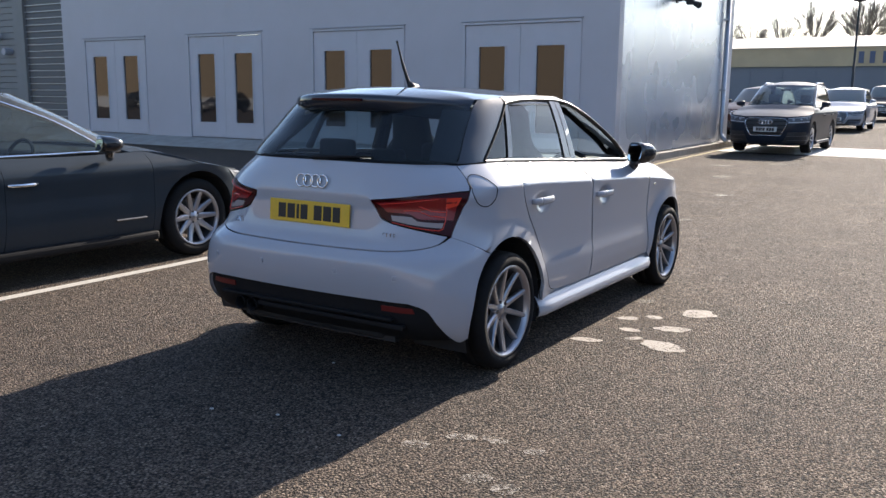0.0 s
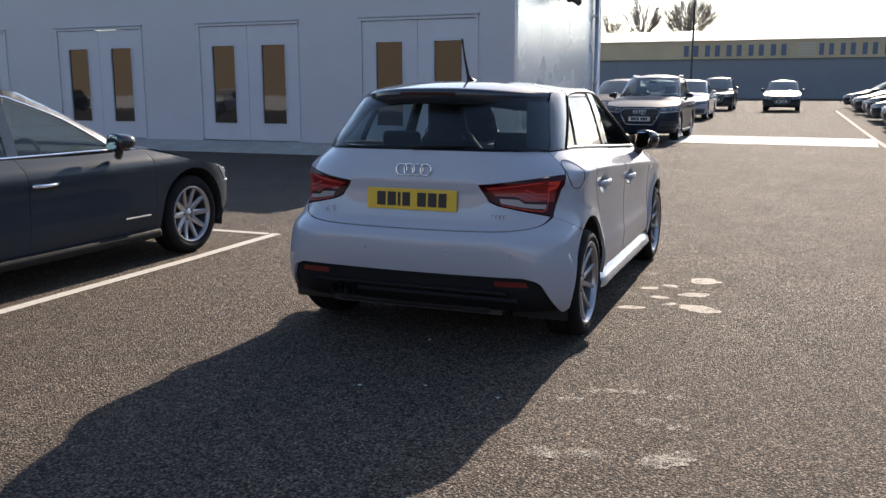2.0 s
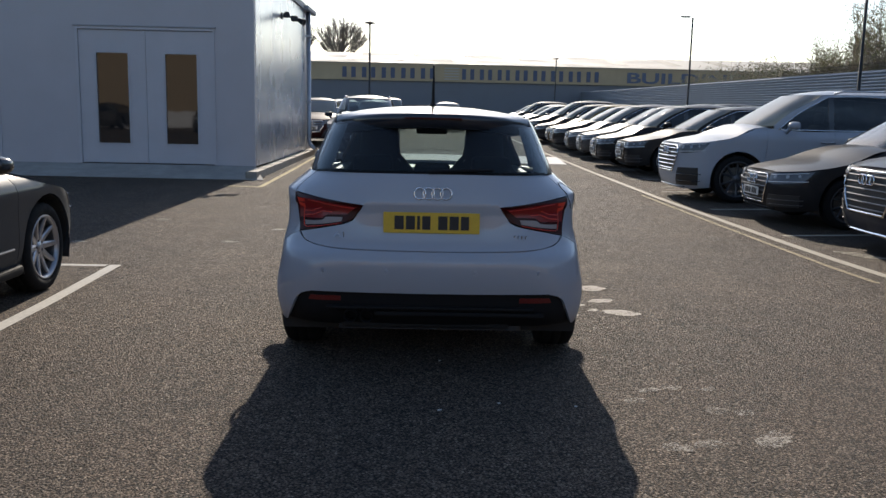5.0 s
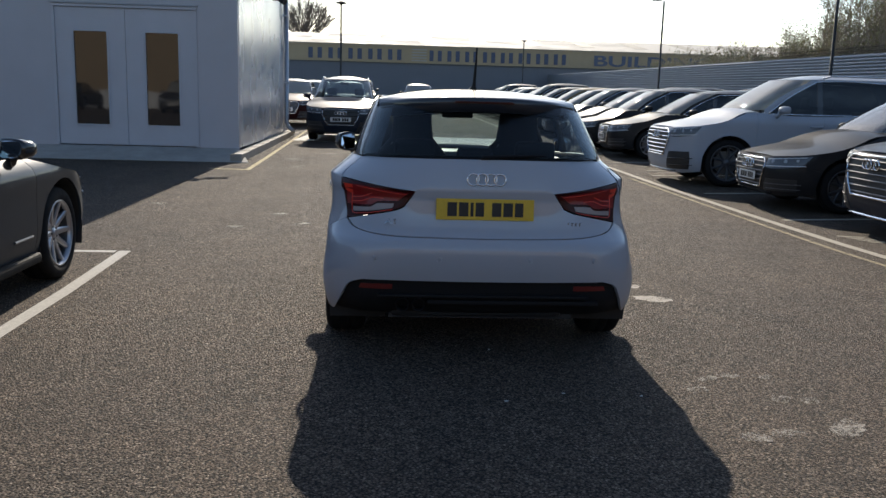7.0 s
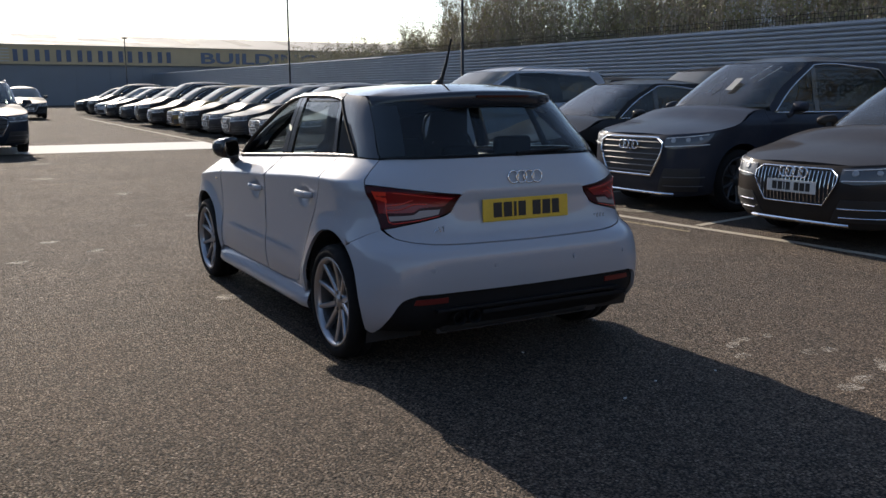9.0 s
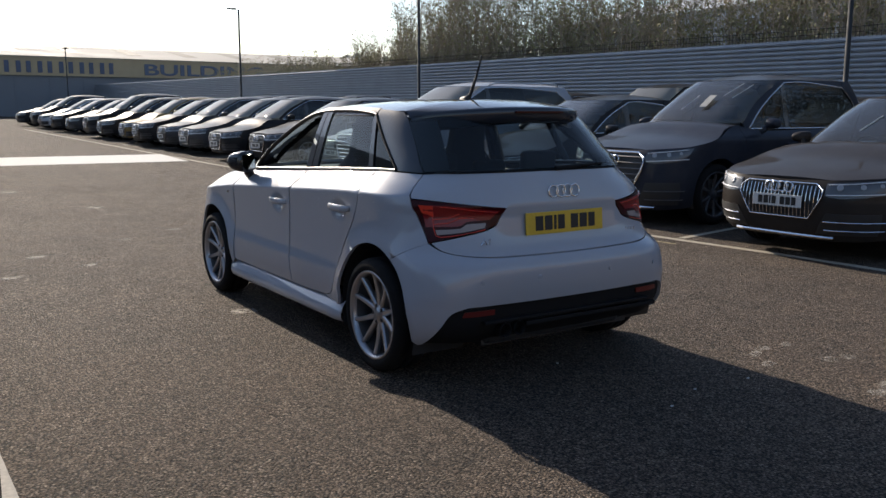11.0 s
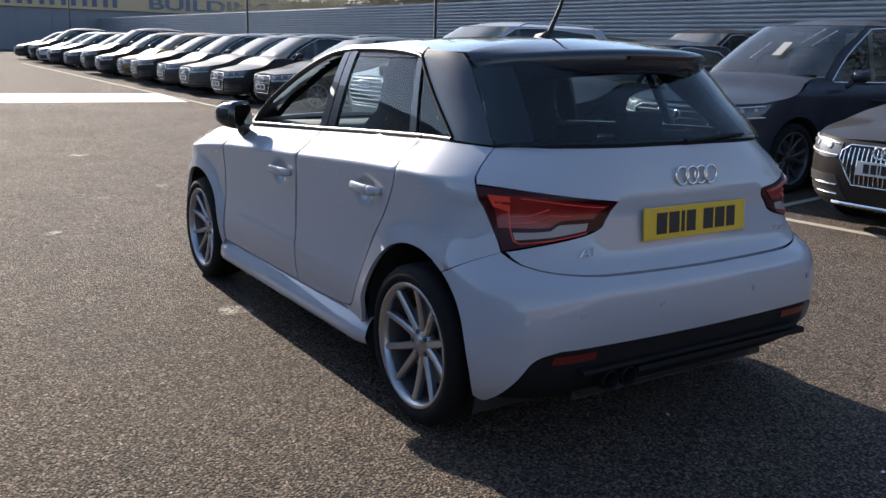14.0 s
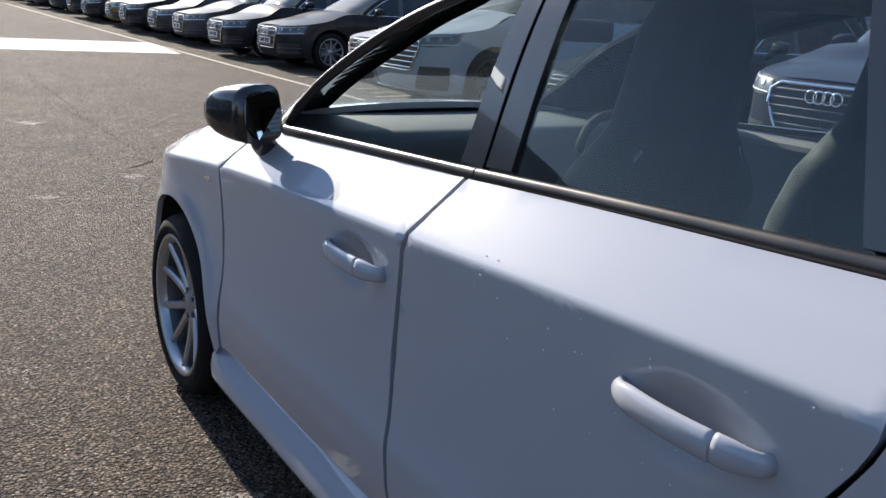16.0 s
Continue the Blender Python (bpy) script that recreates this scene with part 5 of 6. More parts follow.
    ring_row(car, .031, .0045, (0.005, .118, .957), 0, -8)
    for run in (((-.038, 0), (-.014, .036), (.004, 0)), ((-.028, .011), (-.002, .011)), ((.014, .027), (.024, .036), (.024, 0))):
        badge = tube([(x, 0, z) for x, z in run], .003, 6)
        part("badge_letter", badge, M_CHROME, car).matrix_basis = pose(-.495, .111, .713) @ Matrix.Diagonal((.84, 1, .84, 1))
    for k in range(4):
        badge = tube([(0, 0, 0), (0, 0, .018), (.008, 0, .018)], .003, 6)
        part("badge_letter", badge, M_CHROME, car).matrix_basis = pose(.45 + k * .021, .112, .718)
    # fuel flap ring on the right
    loop = [low.pt(low.s("y", .44 + .075 * math.cos(t), .93 + .075 * math.sin(t)), .93 + .075 * math.sin(t), .0005) for t in (2 * math.pi * k / 30 for k in range(31))]
    part("fuel_flap_gap", tube(loop, .0022, 5, caps=False), M_RUBBER, car)
    # greenhouse: rear glass, pillars, side glass
    edge = [(.402, 1.054), (.524, 1.18), (.664, 1.312)]
    gl = [Y(*edge), Y((.664, 1.312)) + X((.40, 1.34), (0.0005, 1.348))]
    gr = [on_shell(up, run) for run in gl]
    glm = [[(-s, z) for s, z in on_shell(up, run)[::-1]] for run in gl[::-1]]
    base = [[(-up.s("y", .402, 1.054), 1.054), (-up.s("x", .4, 1.066), 1.066), (0, 1.069), (up.s("x", .4, 1.066), 1.066), (up.s("y", .402, 1.054), 1.054)]]
    part("rear_window", panel(up, gr + glm + base, gap=.001, out=.001, fine=.05, depth=.006), M_GLASS_TINT, car, "tinted heated rear window")
    both("window_border", up, [Y((.404, 1.06), (.525, 1.182), (.66, 1.308)), Y((.66, 1.308)) + X((.50, 1.318)), X((.50, 1.318), (.535, 1.19), (.575, 1.075)), X((.575, 1.075)) + Y((.404, 1.06))], M_TRIM, gap=.001, out=-.008, depth=0)
    seal = [("y", .60, 1.075), ("y", .40, 1.075), ("x", .45, 1.08), ("x", 0.0005, 1.082)], [("x", 0.0005, 1.082), ("x", 0.0005, 1.03)], [("x", 0.0005, 1.03), ("x", .45, 1.028), ("y", .40, 1.02), ("y", .60, 1.02)], [("y", .60, 1.02), ("y", .60, 1.075)]
    both("window_seal", up, seal, M_RUBBER, gap=0, out=-.014, depth=0, fine=.05)
    # C pillar in roof colour
    both("rear_pillar", up, [Y((.404, 1.052), (.526, 1.18), (.666, 1.312), (.745, 1.358)), Y((.745, 1.358), (.85, 1.366), (.99, 1.372)), Y((.99, 1.372), (.985, 1.345), (.83, 1.225), (.615, 1.056)), Y((.615, 1.056), (.5, 1.053), (.404, 1.052))], M_ROOF_GREY, gap=.0015, fine=.03)
    dlo = [(2.475, .985), (2.43, 1.085), (2.30, 1.19), (2.14, 1.258), (2.0, 1.298), (1.83, 1.335), (1.66, 1.353), (1.45, 1.36), (1.2, 1.356), (1.02, 1.338)]
    # roof rail and A pillar
    rail = [(2.955, .965), (2.72, 1.10), (2.50, 1.215), (2.25, 1.315), (2.08, 1.362)]
    both("front_pillar", up, [Y(*[(a + .012, b + .012) for a, b in dlo[:6]]), Y((1.842, 1.347), (1.84, 1.378)), Y((1.84, 1.378), (2.0, 1.378), (2.1, 1.362)), Y(*rail[::-1]), Y((2.955, .965), (2.7, .962), (2.487, .972))], M_ROOF_GREY, gap=.001, fine=.035)
    both("roof_rail", up, [Y((1.838, 1.349), (1.66, 1.367), (1.45, 1.373), (1.2, 1.370), (1.0, 1.352)), Y((1.0, 1.352), (.99, 1.378)), Y((.99, 1.378), (1.4, 1.385), (1.838, 1.380)), Y((1.838, 1.380), (1.838, 1.349))], M_ROOF_GREY, gap=.0005, fine=.04)
    # window frame strips
    def strip_on(name, curve, wide, material, out=.003, shell=up):
        for m in (False, True):
            pts = spline(curve, .04)
            rows = []
            for i, (y, z) in enumerate(pts):
                (ya, za), (yb, zb) = pts[max(0, i - 1)], pts[min(len(pts) - 1, i + 1)]
                d = math.hypot(yb - ya, zb - za)
                ny, nz = -(zb - za) / d * wide / 2, (yb - ya) / d * wide / 2
                a = shell.pt(shell.s("y", y + ny, z + nz), z + nz, out)
                b = shell.pt(shell.s("y", y - ny, z - nz), z - nz, out)
                a2 = shell.pt(shell.s("y", y + ny * .55, z + nz * .55), z + nz * .55, out + .005)
                b2 = shell.pt(shell.s("y", y - ny * .55, z - nz * .55), z - nz * .55, out + .005)
                a3 = shell.pt(shell.s("y", y + ny, z + nz), z + nz, out - .014)
                b3 = shell.pt(shell.s("y", y - ny, z - nz), z - nz, out - .014)
                row = [a3, a, a2, b2, b, b3]
                rows.append([(-p.x, p.y, p.z) if m else p for p in row])
            bm = grid(rows)
            bmesh.ops.recalc_face_normals(bm, faces=bm.faces)
            for f in bm.faces:
                f.smooth = True
            part(name, bm, material, car)

    strip_on("belt_trim", [(2.50, .965), (2.1, .985), (1.64, 1.007)], .024, M_SATIN)
    strip_on("belt_trim", [(1.635, 1.0075), (1.3, 1.026), (.81, 1.049)], .024, M_SATIN)
    strip_on("belt_trim", [(.805, 1.049), (.72, 1.052), (.62, 1.054)], .022, M_SATIN)
    strip_on("window_frame", [(2.49, .985), (2.435, 1.09), (2.305, 1.195), (2.145, 1.263), (2.0, 1.303), (1.83, 1.340), (1.66, 1.358), (1.45, 1.365), (1.2, 1.361), (1.025, 1.346), (.99, 1.338)], .015, M_SATIN)
    strip_on("window_frame", [(.988, 1.336), (.83, 1.215), (.615, 1.062)], .012, M_RUBBER)
    # pillars between the side windows
    both("door_pillar", up, [Y((1.695, 1.02), (1.685, 1.2), (1.668, 1.352)), Y((1.668, 1.352), (1.615, 1.354)), Y((1.615, 1.354), (1.622, 1.2), (1.625, 1.02)), Y((1.625, 1.02), (1.695, 1.02))], M_TRIM, gap=.001, out=.001)
    both("door_pillar", up, [Y((1.618, 1.024), (1.614, 1.2), (1.608, 1.354)), Y((1.608, 1.354), (1.545, 1.357)), Y((1.545, 1.357), (1.545, 1.2), (1.545, 1.028)), Y((1.545, 1.028), (1.618, 1.024))], M_TRIM, gap=.001, out=.001)
    both("door_pillar", up, [Y((.915, 1.06), (.965, 1.2), (1.02, 1.340)), Y((1.02, 1.340), (.975, 1.328)), Y((.975, 1.328), (.92, 1.2), (.865, 1.062)), Y((.865, 1.062), (.915, 1.06))], M_TRIM, gap=.001, out=.0015)
    for m in (False, True):
        part("rear_side_window", panel(up, [Y((1.545, 1.025), (1.545, 1.2), (1.545, 1.357)), Y((1.545, 1.357), (1.3, 1.358), (1.02, 1.338)), Y((1.02, 1.338), (.965, 1.2), (.90, 1.055)), Y((.90, 1.055), (1.2, 1.044), (1.545, 1.025))], gap=0, mirror=m, out=-.006, depth=.004), M_GLASS, car)
        part("quarter_window", panel(up, [Y((.862, 1.06), (.915, 1.2), (.968, 1.318)), Y((.968, 1.318), (.83, 1.205), (.64, 1.064)), Y((.64, 1.064), (.75, 1.062), (.862, 1.06))], gap=.002, mirror=m, out=-.006, depth=.004), M_GLASS_TINT, car)
    # windscreen and roof
    ws = [Y((2.955, .965), (2.72, 1.10), (2.50, 1.215), (2.25, 1.315), (2.1, 1.362)), [("y", 2.1, 1.362), ("f", .30, 1.362), ("f", 0.0005, 1.362)], [("f", 0.0005, 1.362), ("f", 0.0005, 1.15), ("f", 0.0005, .965)], [("f", 0.0005, .965), ("f", .4, .965), ("y", 2.955, .965)]]
    both("windscreen", up, ws, M_SCREEN_CLEAN, gap=0, depth=0, fine=.07)
    part("roof", flat_top(top_sheet(up, .60, 2.16, lambda y: 1.362, lambda y: lerp([(.3, .035), (.6, .058), (1.2, .07), (1.8, .052), (2.2, .012)], y), rows=22, cols=16)), M_ROOF_GREY, car)
    part("roof_lining", flat_top(top_sheet(up, .62, 2.10, lambda y: 1.335, lambda y: lerp([(.3, .03), (1.2, .06), (2.2, .012)], y), rows=10, cols=8, depth=0)), M_CABIN, car)
    # roof spoiler
    rows = []
    for i in range(33):
        u = math.sin(math.pi / 2 * (2 * i / 32 - 1))
        a, sg = abs(u), math.copysign(1, u)
        g, e = 1 - a ** 2.4, max(0.0, (a - .86) / .14) ** 2
        y1, z1 = .315 + .28 * a ** 2.6, 1.345 + .032 * g
        section = [(.560 * a, .66 + .08 * a * a, 1.3655 + .058 * g), (.55 * a, .52 + .15 * a * a, 1.360 + .052 * g), (.525 * a, y1 + .05, z1 + .010), (.512 * a, y1 + .012, z1 + .004), (.508 * a, y1, z1 - .008), (.506 * a, y1 + .004, z1 - .040),
                   (.508 * a, y1 + .02, z1 - .066), (.515 * a, y1 + .05, z1 - .080 - .018 * a * a), (.53 * a, .48 + .15 * a * a, z1 - .072 - .03 * a * a)]
        row = []
        for k, (x, y, z) in enumerate(section):
            t = k / (len(section) - 1)
            ex, ey, ez = .572 + .006 * t, .735 - .065 * t, 1.360 - .05 * t
            row.append((sg * (x + (ex - x) * e), y + (ey - y) * e, z + (ez - z) * e))
        rows.append(row)
    bm = grid(rows)
    bmesh.ops.recalc_face_normals(bm, faces=bm.faces)
    for f in bm.faces:
        f.smooth = True
    part("spoiler", bm, M_ROOF_GREY, car, "dark grey roof spoiler")
    part("brake_light", box(-.16, .16, .3115, .325, 1.350, 1.362, .002), M_LAMP_RED, car, "high red brake light strip")
    # antenna
    part("antenna_base", tube([(0, 1.02, 1.415), (0, .985, 1.432), (0, .955, 1.455)], [.034, .022, .011], 10), M_BLACK, car, smooth=True)
    part("antenna_rod", tube([(0, .96, 1.45), (0, .90, 1.55), (0, .845, 1.675)], [.011, .008, .006], 8), M_BLACK, car, "short black roof antenna")
    # rear wiper
    part("rear_wiper", tube([(-.02, .158, 1.070), (.16, .168, 1.080), (.33, .188, 1.085)], [.012, .008, .005], 8), M_RUBBER, car)
    # handles
    for sg in (-1, 1):
        for yc, zc in ((1.005, .838), (1.86, .803)):
            a = low.pt(low.s("y", yc + .115, zc), zc, -.004)
            b = low.pt(low.s("y", yc - .115, zc), zc, -.004)
            for nm, t0, t1, n in (("door_handle", 0.0, .745, 20), ("handle_cap", .755, 1.0, 8)):
                pts, rad = [], []
                for k in range(n + 1):
                    t = t0 + (t1 - t0) * k / n
                    p = a.lerp(b, t)
                    pts.append((sg * (p.x + .034 * max(0.0, math.sin(math.pi * t)) ** .3), p.y, zc))
                    rad.append(.0112 * (.72 + .28 * min(1, 6 * min(t, 1 - t))))
                bm = tube(pts, rad, 14)
                for v in bm.verts:
                    v.co.z = zc + (v.co.z - zc) * 1.75
                part(nm, bm, M_WHITE, car, smooth=True)
        mirror_unit(car, sg, sg * .855, 2.43, 1.018, M_TRIM, 1.08, .64, 1.05)
        # side badge
        p = low.pt(low.s("y", 2.77, .79), .79, .002)
        part("wing_badge", box(sg * p.x - .002, sg * p.x + .002, p.y - .02, p.y + .02, .782, .796, .001), M_CHROME, car)
    # drops of water drying on the near rear door
    rnd = random.Random(5)
    drops = bmesh.new()
    for k in range(46):
        y, z = rnd.uniform(.45, 1.45), rnd.uniform(.74, .93)
        p = low.pt(low.s("y", y, z), z, .0003)
        r = rnd.uniform(.0010, .0026)
        made = bmesh.ops.create_icosphere(drops, subdivisions=1, radius=1.0)["verts"]
        for v in made:
            v.co = Vector((-p.x + v.co.x * r * .5, p.y + v.co.y * r * rnd.uniform(.8, 1.4), p.z + v.co.z * r))
    tagged(part("water_drops", drops, M_PLATE_W, car, "small dried water drops"), kind="stuff")
    # arch liners, underbody
    for sg in (-1, 1):
        for yc, r in ((AXLE_R, .385), (AXLE_F, .372)):
            rows = []
            for k in range(19):
                a = radians(-20 + 220 * k / 18)
                rows.append([(sg * x, yc + r * math.cos(a), .30 + r * math.sin(a)) for x in (.825, .52)])
            bm = grid(rows)
            part("arch_liner", bm, M_BLACK, car)
            part("arch_back", box(sg * .52 - .01, sg * .52 + .01, yc - .36, yc + .36, .2, .66), M_BLACK, car)
    part("floor_pan", box(-.70, .70, 1.02, 2.72, .17, .24), M_BLACK, car)
    part("underbody", box(-.50, .50, .14, 3.75, .20, .26), M_BLACK, car)
    part("silencer", soft_block(-.5, .45, .12, .34, .20, .30, .04), M_BLACK, car)
    # cabin
    part("cabin_tub", box(-.68, .68, 1.06, 2.95, .26, .30), M_CABIN, car)
    for sg in (-1, 1):
        part("door_card", soft_block(sg * .69 - .035, sg * .69 + .035, .95, 2.7, .34, .975, .03), M_CABIN_GREY, car)
        part("quarter_card", soft_block(sg * .58 - .05, sg * .58 + .05, .52, .97, .6, 1.03, .03), M_CABIN, car)
    part("dashboard", soft_block(-.68, .68, 2.45, 2.98, .62, .955, .06), M_CABIN_GREY, car, smooth=True)
    part("parcel_shelf", soft_block(-.55, .55, .32, .78, .98, 1.0, .008), M_CABIN, car)
    for x in (-.36, .36):
        sport_seat(car, x, 1.66, .36)
    bench = part("rear_bench", soft_block(-.62, .62, .78, 1.22, .38, .54, .05), M_CABIN, car, smooth=True)
    part("rear_bench_back", soft_block(-.62, .62, .76, .86, .5, 1.02, .05), M_CABIN, car, smooth=True)
    for x in (-.36, .36):
        part("rear_headrest", soft_block(x - .12, x + .12, .72, .80, 1.0, 1.13, .03), M_CABIN, car, smooth=True)
    part("rear_headrest", soft_block(-.11, .11, .73, .80, 1.0, 1.085, .03), M_CABIN, car, smooth=True)
    wheel = [(0.36 + .18 * math.cos(t), 2.36 + .06 * math.sin(t), .83 + .17 * math.sin(t)) for t in (2 * math.pi * k / 32 for k in range(33))]
    part("steering_wheel", tube(wheel, .015, 8, caps=False), M_CABIN, car, smooth=True)
    part("steering_boss", soft_block(.28, .44, 2.36, 2.44, .77, .89, .03), M_CABIN, car)
    part("rear_view_mirror", soft_block(-.12, .12, 2.20, 2.24, 1.225, 1.285, .015), M_CABIN, car)
    # wheels
    for x, y, turn in ((.750, AXLE_R + .01, 0), (-.750, AXLE_R + .01, 180), (.750, AXLE_F, 0), (-.750, AXLE_F, 180)):
        wheel_parts(car, .302, .229, .215, 5, (x, y, .302), turn, M_ALLOY, splay=.25, slim=.98)
    return car


build_hatch()


# ---- parked cars ----
def build_car(name, label, p):
    """A parked car from its main measures, tail at the origin, nose along +y."""
    L, w, H, paintwork = p["long"], p["wide"] / 2, p["high"], p["paint"]
    zb, zr = p["belt"], H - 0.095
    zn, zc = p["nose"], p["cowl"]
    yf, yr = L - p["front"], L - p["front"] - p["base"]
    R = p["tyre"]
    yc, yt, yq, yk = p["screen_base"], p["screen_top"], p["roof_end"], p["tail_glass"]
    fine = p.get("fine", 0.07)
    low = Shell([(.15, w * .90), (.28, w * .955), (.45, w * .985), (.60, w * .985), (zb - .15, w), (zb - .10, w * .985), (zb, w * .885), (zb + .1, w * .86)],
                [(.2, .14), (.35, .04), (.55, 0.0), (.75, .03), (zb, .09), (zb + .1, .12)],
                [(.16, L - .14), (.26, L - .05), (.40, L - .01), (.55, L), (zn - .12, L - .015), (zn - .03, L - .05), (zn + .02, L - .10), (zb + .1, L - .55)], .38, .50, 2.3)
    up = Shell([(zb - .25, w * .885), (zb, w * .858), (zb + .12, w * .82), (zr, w * .70), (zr + .06, w * .62)],
               [(zb - .2, yk - .02), (zb, yk), (zr, yq), (zr + .06, yq + .08)],
               [(zb - .25, yc + .16), (zc, yc), ((zc + zr) / 2, (yc + yt) / 2 + .04), (zr, yt), (zr + .06, yt - .12)], .34, .36, 2.3)
    car = thing(name, label, "car")
    Y = lambda *q: [("y", *k) for k in q]
    F = lambda *q: [("f", *k) for k in q]

    def both(nm, shell, runs, material, lab="", **kw):
        for m in (False, True):
            part(nm, panel(shell, runs, mirror=m, **{"fine": fine, "step": .05, **kw}), material, car, lab)

    def col(kind, z0, z1, n=8):
        return [(kind, 0.0005, z0 + (z1 - z0) * k / n) for k in range(n + 1)]

    def along(shell, a, b, out, n=9):
        """Points over a shell between two of its places."""
        s0_, s1_ = shell.s(*a), shell.s(*b)
        return [shell.pt(s0_ + (s1_ - s0_) * k / n, a[2] + (b[2] - a[2]) * k / n, out) for k in range(n + 1)]

    def halves(nm, shell, runs, material, parent=None, lab="", **kw):
        bm = panel(shell, runs, **{"fine": fine, "step": .05, "gap": 0, **kw})
        panel(shell, runs, mirror=True, bm=bm, **{"fine": fine, "step": .05, "gap": 0, **kw})
        return part(nm, bm, material, parent or car, lab)

    top = lambda y: lerp([(0.0, zb - .02), (yk, zb + .005), (yq + .5, zb), (yc - .45, zb - .02), (yc, zc - .03), (L - .75, zn + .095), (L - .30, zn + .02), (L, zn - .04)], y)
    ar = R + .065
    arch = lambda y0: [(y0 + ar * math.cos(radians(d)), R + ar * math.sin(radians(d))) for d in range(-10, 191, 14)]
    d1, d2, d3 = yc - .10 + p.get("d1", 0), (yc + yr) / 2 + .12 + p.get("d2", 0), yr + ar + .05
    s0 = .27
    turn_at = lambda d: (yf + ar * math.cos(radians(d)), R + ar * math.sin(radians(d)))
    p30 = turn_at(32)
    arc_up = [turn_at(d) for d in range(32, 191, 14) if turn_at(d)[1] > s0 + .01]
    arc_low = [turn_at(d) for d in (32, 22, 12, 2)] + [(yf + ar, s0 - .03)]
    # sides
    both("front_door", low, [Y((d2, top(d2)), ((d1 + d2) / 2, top((d1 + d2) / 2)), (d1, top(d1))), Y((d1, top(d1)), (d1 + .03, .6), (d1 + .02, s0)), Y((d1 + .02, s0), (d2, s0)), Y((d2, s0), (d2 + .02, .6), (d2, top(d2)))], paintwork)
    both("rear_door", low, [Y((yr + .10, top(yr + .1)), ((yr + d2) / 2, top((yr + d2) / 2)), (d2, top(d2))), Y((d2, top(d2)), (d2 + .02, .6), (d2, s0)), Y((d2, s0), (d3 + .05, s0)), Y((d3 + .05, s0), (d3, .45), (yr + .22, R + ar + .07), (yr + .06, zb - .15), (yr + .10, top(yr + .1)))], paintwork)
    both("rear_quarter", low, [Y((.16, top(.16)), (yk, top(yk)), (yr + .10, top(yr + .1))), Y((yr + .1, top(yr + .1)), (yr + .06, zb - .15), (yr + .22, R + ar + .07), (d3, .45), (d3 + .05, s0)), Y((d3 + .05, s0), (yr + ar, s0)), Y(*[q for q in arch(yr) if q[1] > s0 + .01]), Y((yr - ar, s0), (.34, s0)), Y((.34, s0), (.36, .5), (.16, top(.16)))], paintwork)
    both("front_wing", low, [Y((d1, top(d1)), (yc, top(yc)), (L - .75, top(L - .75)), (L - .36, top(L - .36))), Y((L - .36, top(L - .36)), (L - .41, zn - .14), p30), Y(*arc_up), Y((yf - ar, s0), (d1 + .02, s0)), Y((d1 + .02, s0), (d1 + .03, .6), (d1, top(d1)))], paintwork)
    halves("tail_panel", low, [[("y", .16, top(.16)), ("x", .4, zb - .01), ("x", 0.0005, zb - .01)], col("x", zb - .01, .3), [("x", 0.0005, .3), ("x", .4, .28), ("y", .34, s0)], Y((.34, s0), (.36, .5), (.16, top(.16)))], paintwork)
    nose = halves("front_bumper", low, [Y((L - .36, top(L - .36)), (L - .41, zn - .14), p30), Y(*arc_low), [("y", yf + ar, s0 - .03), ("f", w - .3, .2), ("f", 0.0005, .2)], col("f", .2, zn - .02), [("f", 0.0005, zn - .02), ("f", w - .5, zn - .01), ("y", L - .36, top(L - .36))]], paintwork)
    for m in (-1, 1):
        part("sill", soft_block(m * (w * .95) - .05, m * (w * .95) + .04, yr + ar + .02, yf - ar - .02, .2, s0 + .01, .03), M_RUBBER if p.get("clad") or p.get("side_strip") else paintwork, car)
    part("bonnet", flat_top(top_sheet(low, yc - .12, L - .085, lambda y: top(y) + .002, lambda y: lerp([(yc - .3, .04), (yc + .3, .055), (L - .3, .04), (L, .015)], y), rows=12, cols=12)), paintwork, car)
    if p.get("deck"):
        part("boot_lid", flat_top(top_sheet(low, yk + .1, .1, lambda y: top(y) + .002, .05, rows=6)), paintwork, car)
    # nose: grille, lamps, intakes, badge, plate
    gw, gt, gb = p.get("grille", .50), zn - .05, p.get("grille_low", .36)
    gm = gt - (gt - gb) * .38
    gr = F((0.0005, gt), (gw * .84, gt), ), F((gw * .84, gt), (gw, gt - .05), (gw, gm)), F((gw, gm), (gw * .72, gb)), F((gw * .72, gb), (0.0005, gb)), col("f", gb, gt)
    g = halves("grille", low, gr, M_BLACK, None, "dark grille with bright surround", out=.006, depth=.012)
    edge = [low.pt(low.s("f", x, z), z, .014) for x, z in spline([(0.001, gt), (gw * .8, gt)], .08)[:-1] + spline([(gw * .84, gt), (gw, gt - .05), (gw, gm), (gw * .72, gb)], .06)[:-1] + spline([(gw * .72, gb), (0.001, gb)], .08)]
    loop = [(q.x, q.y, q.z) for q in edge] + [(-q.x, q.y, q.z) for q in edge[::-1]]
    part("grille_frame", tube(loop, p.get("frame", .014), 6, caps=False), M_CHROME, g, "bright metal grille surround", smooth=True)
    def half_at(z):
        return gw if z > gm else gw * (.72 + .28 * (z - gb) / (gm - gb))
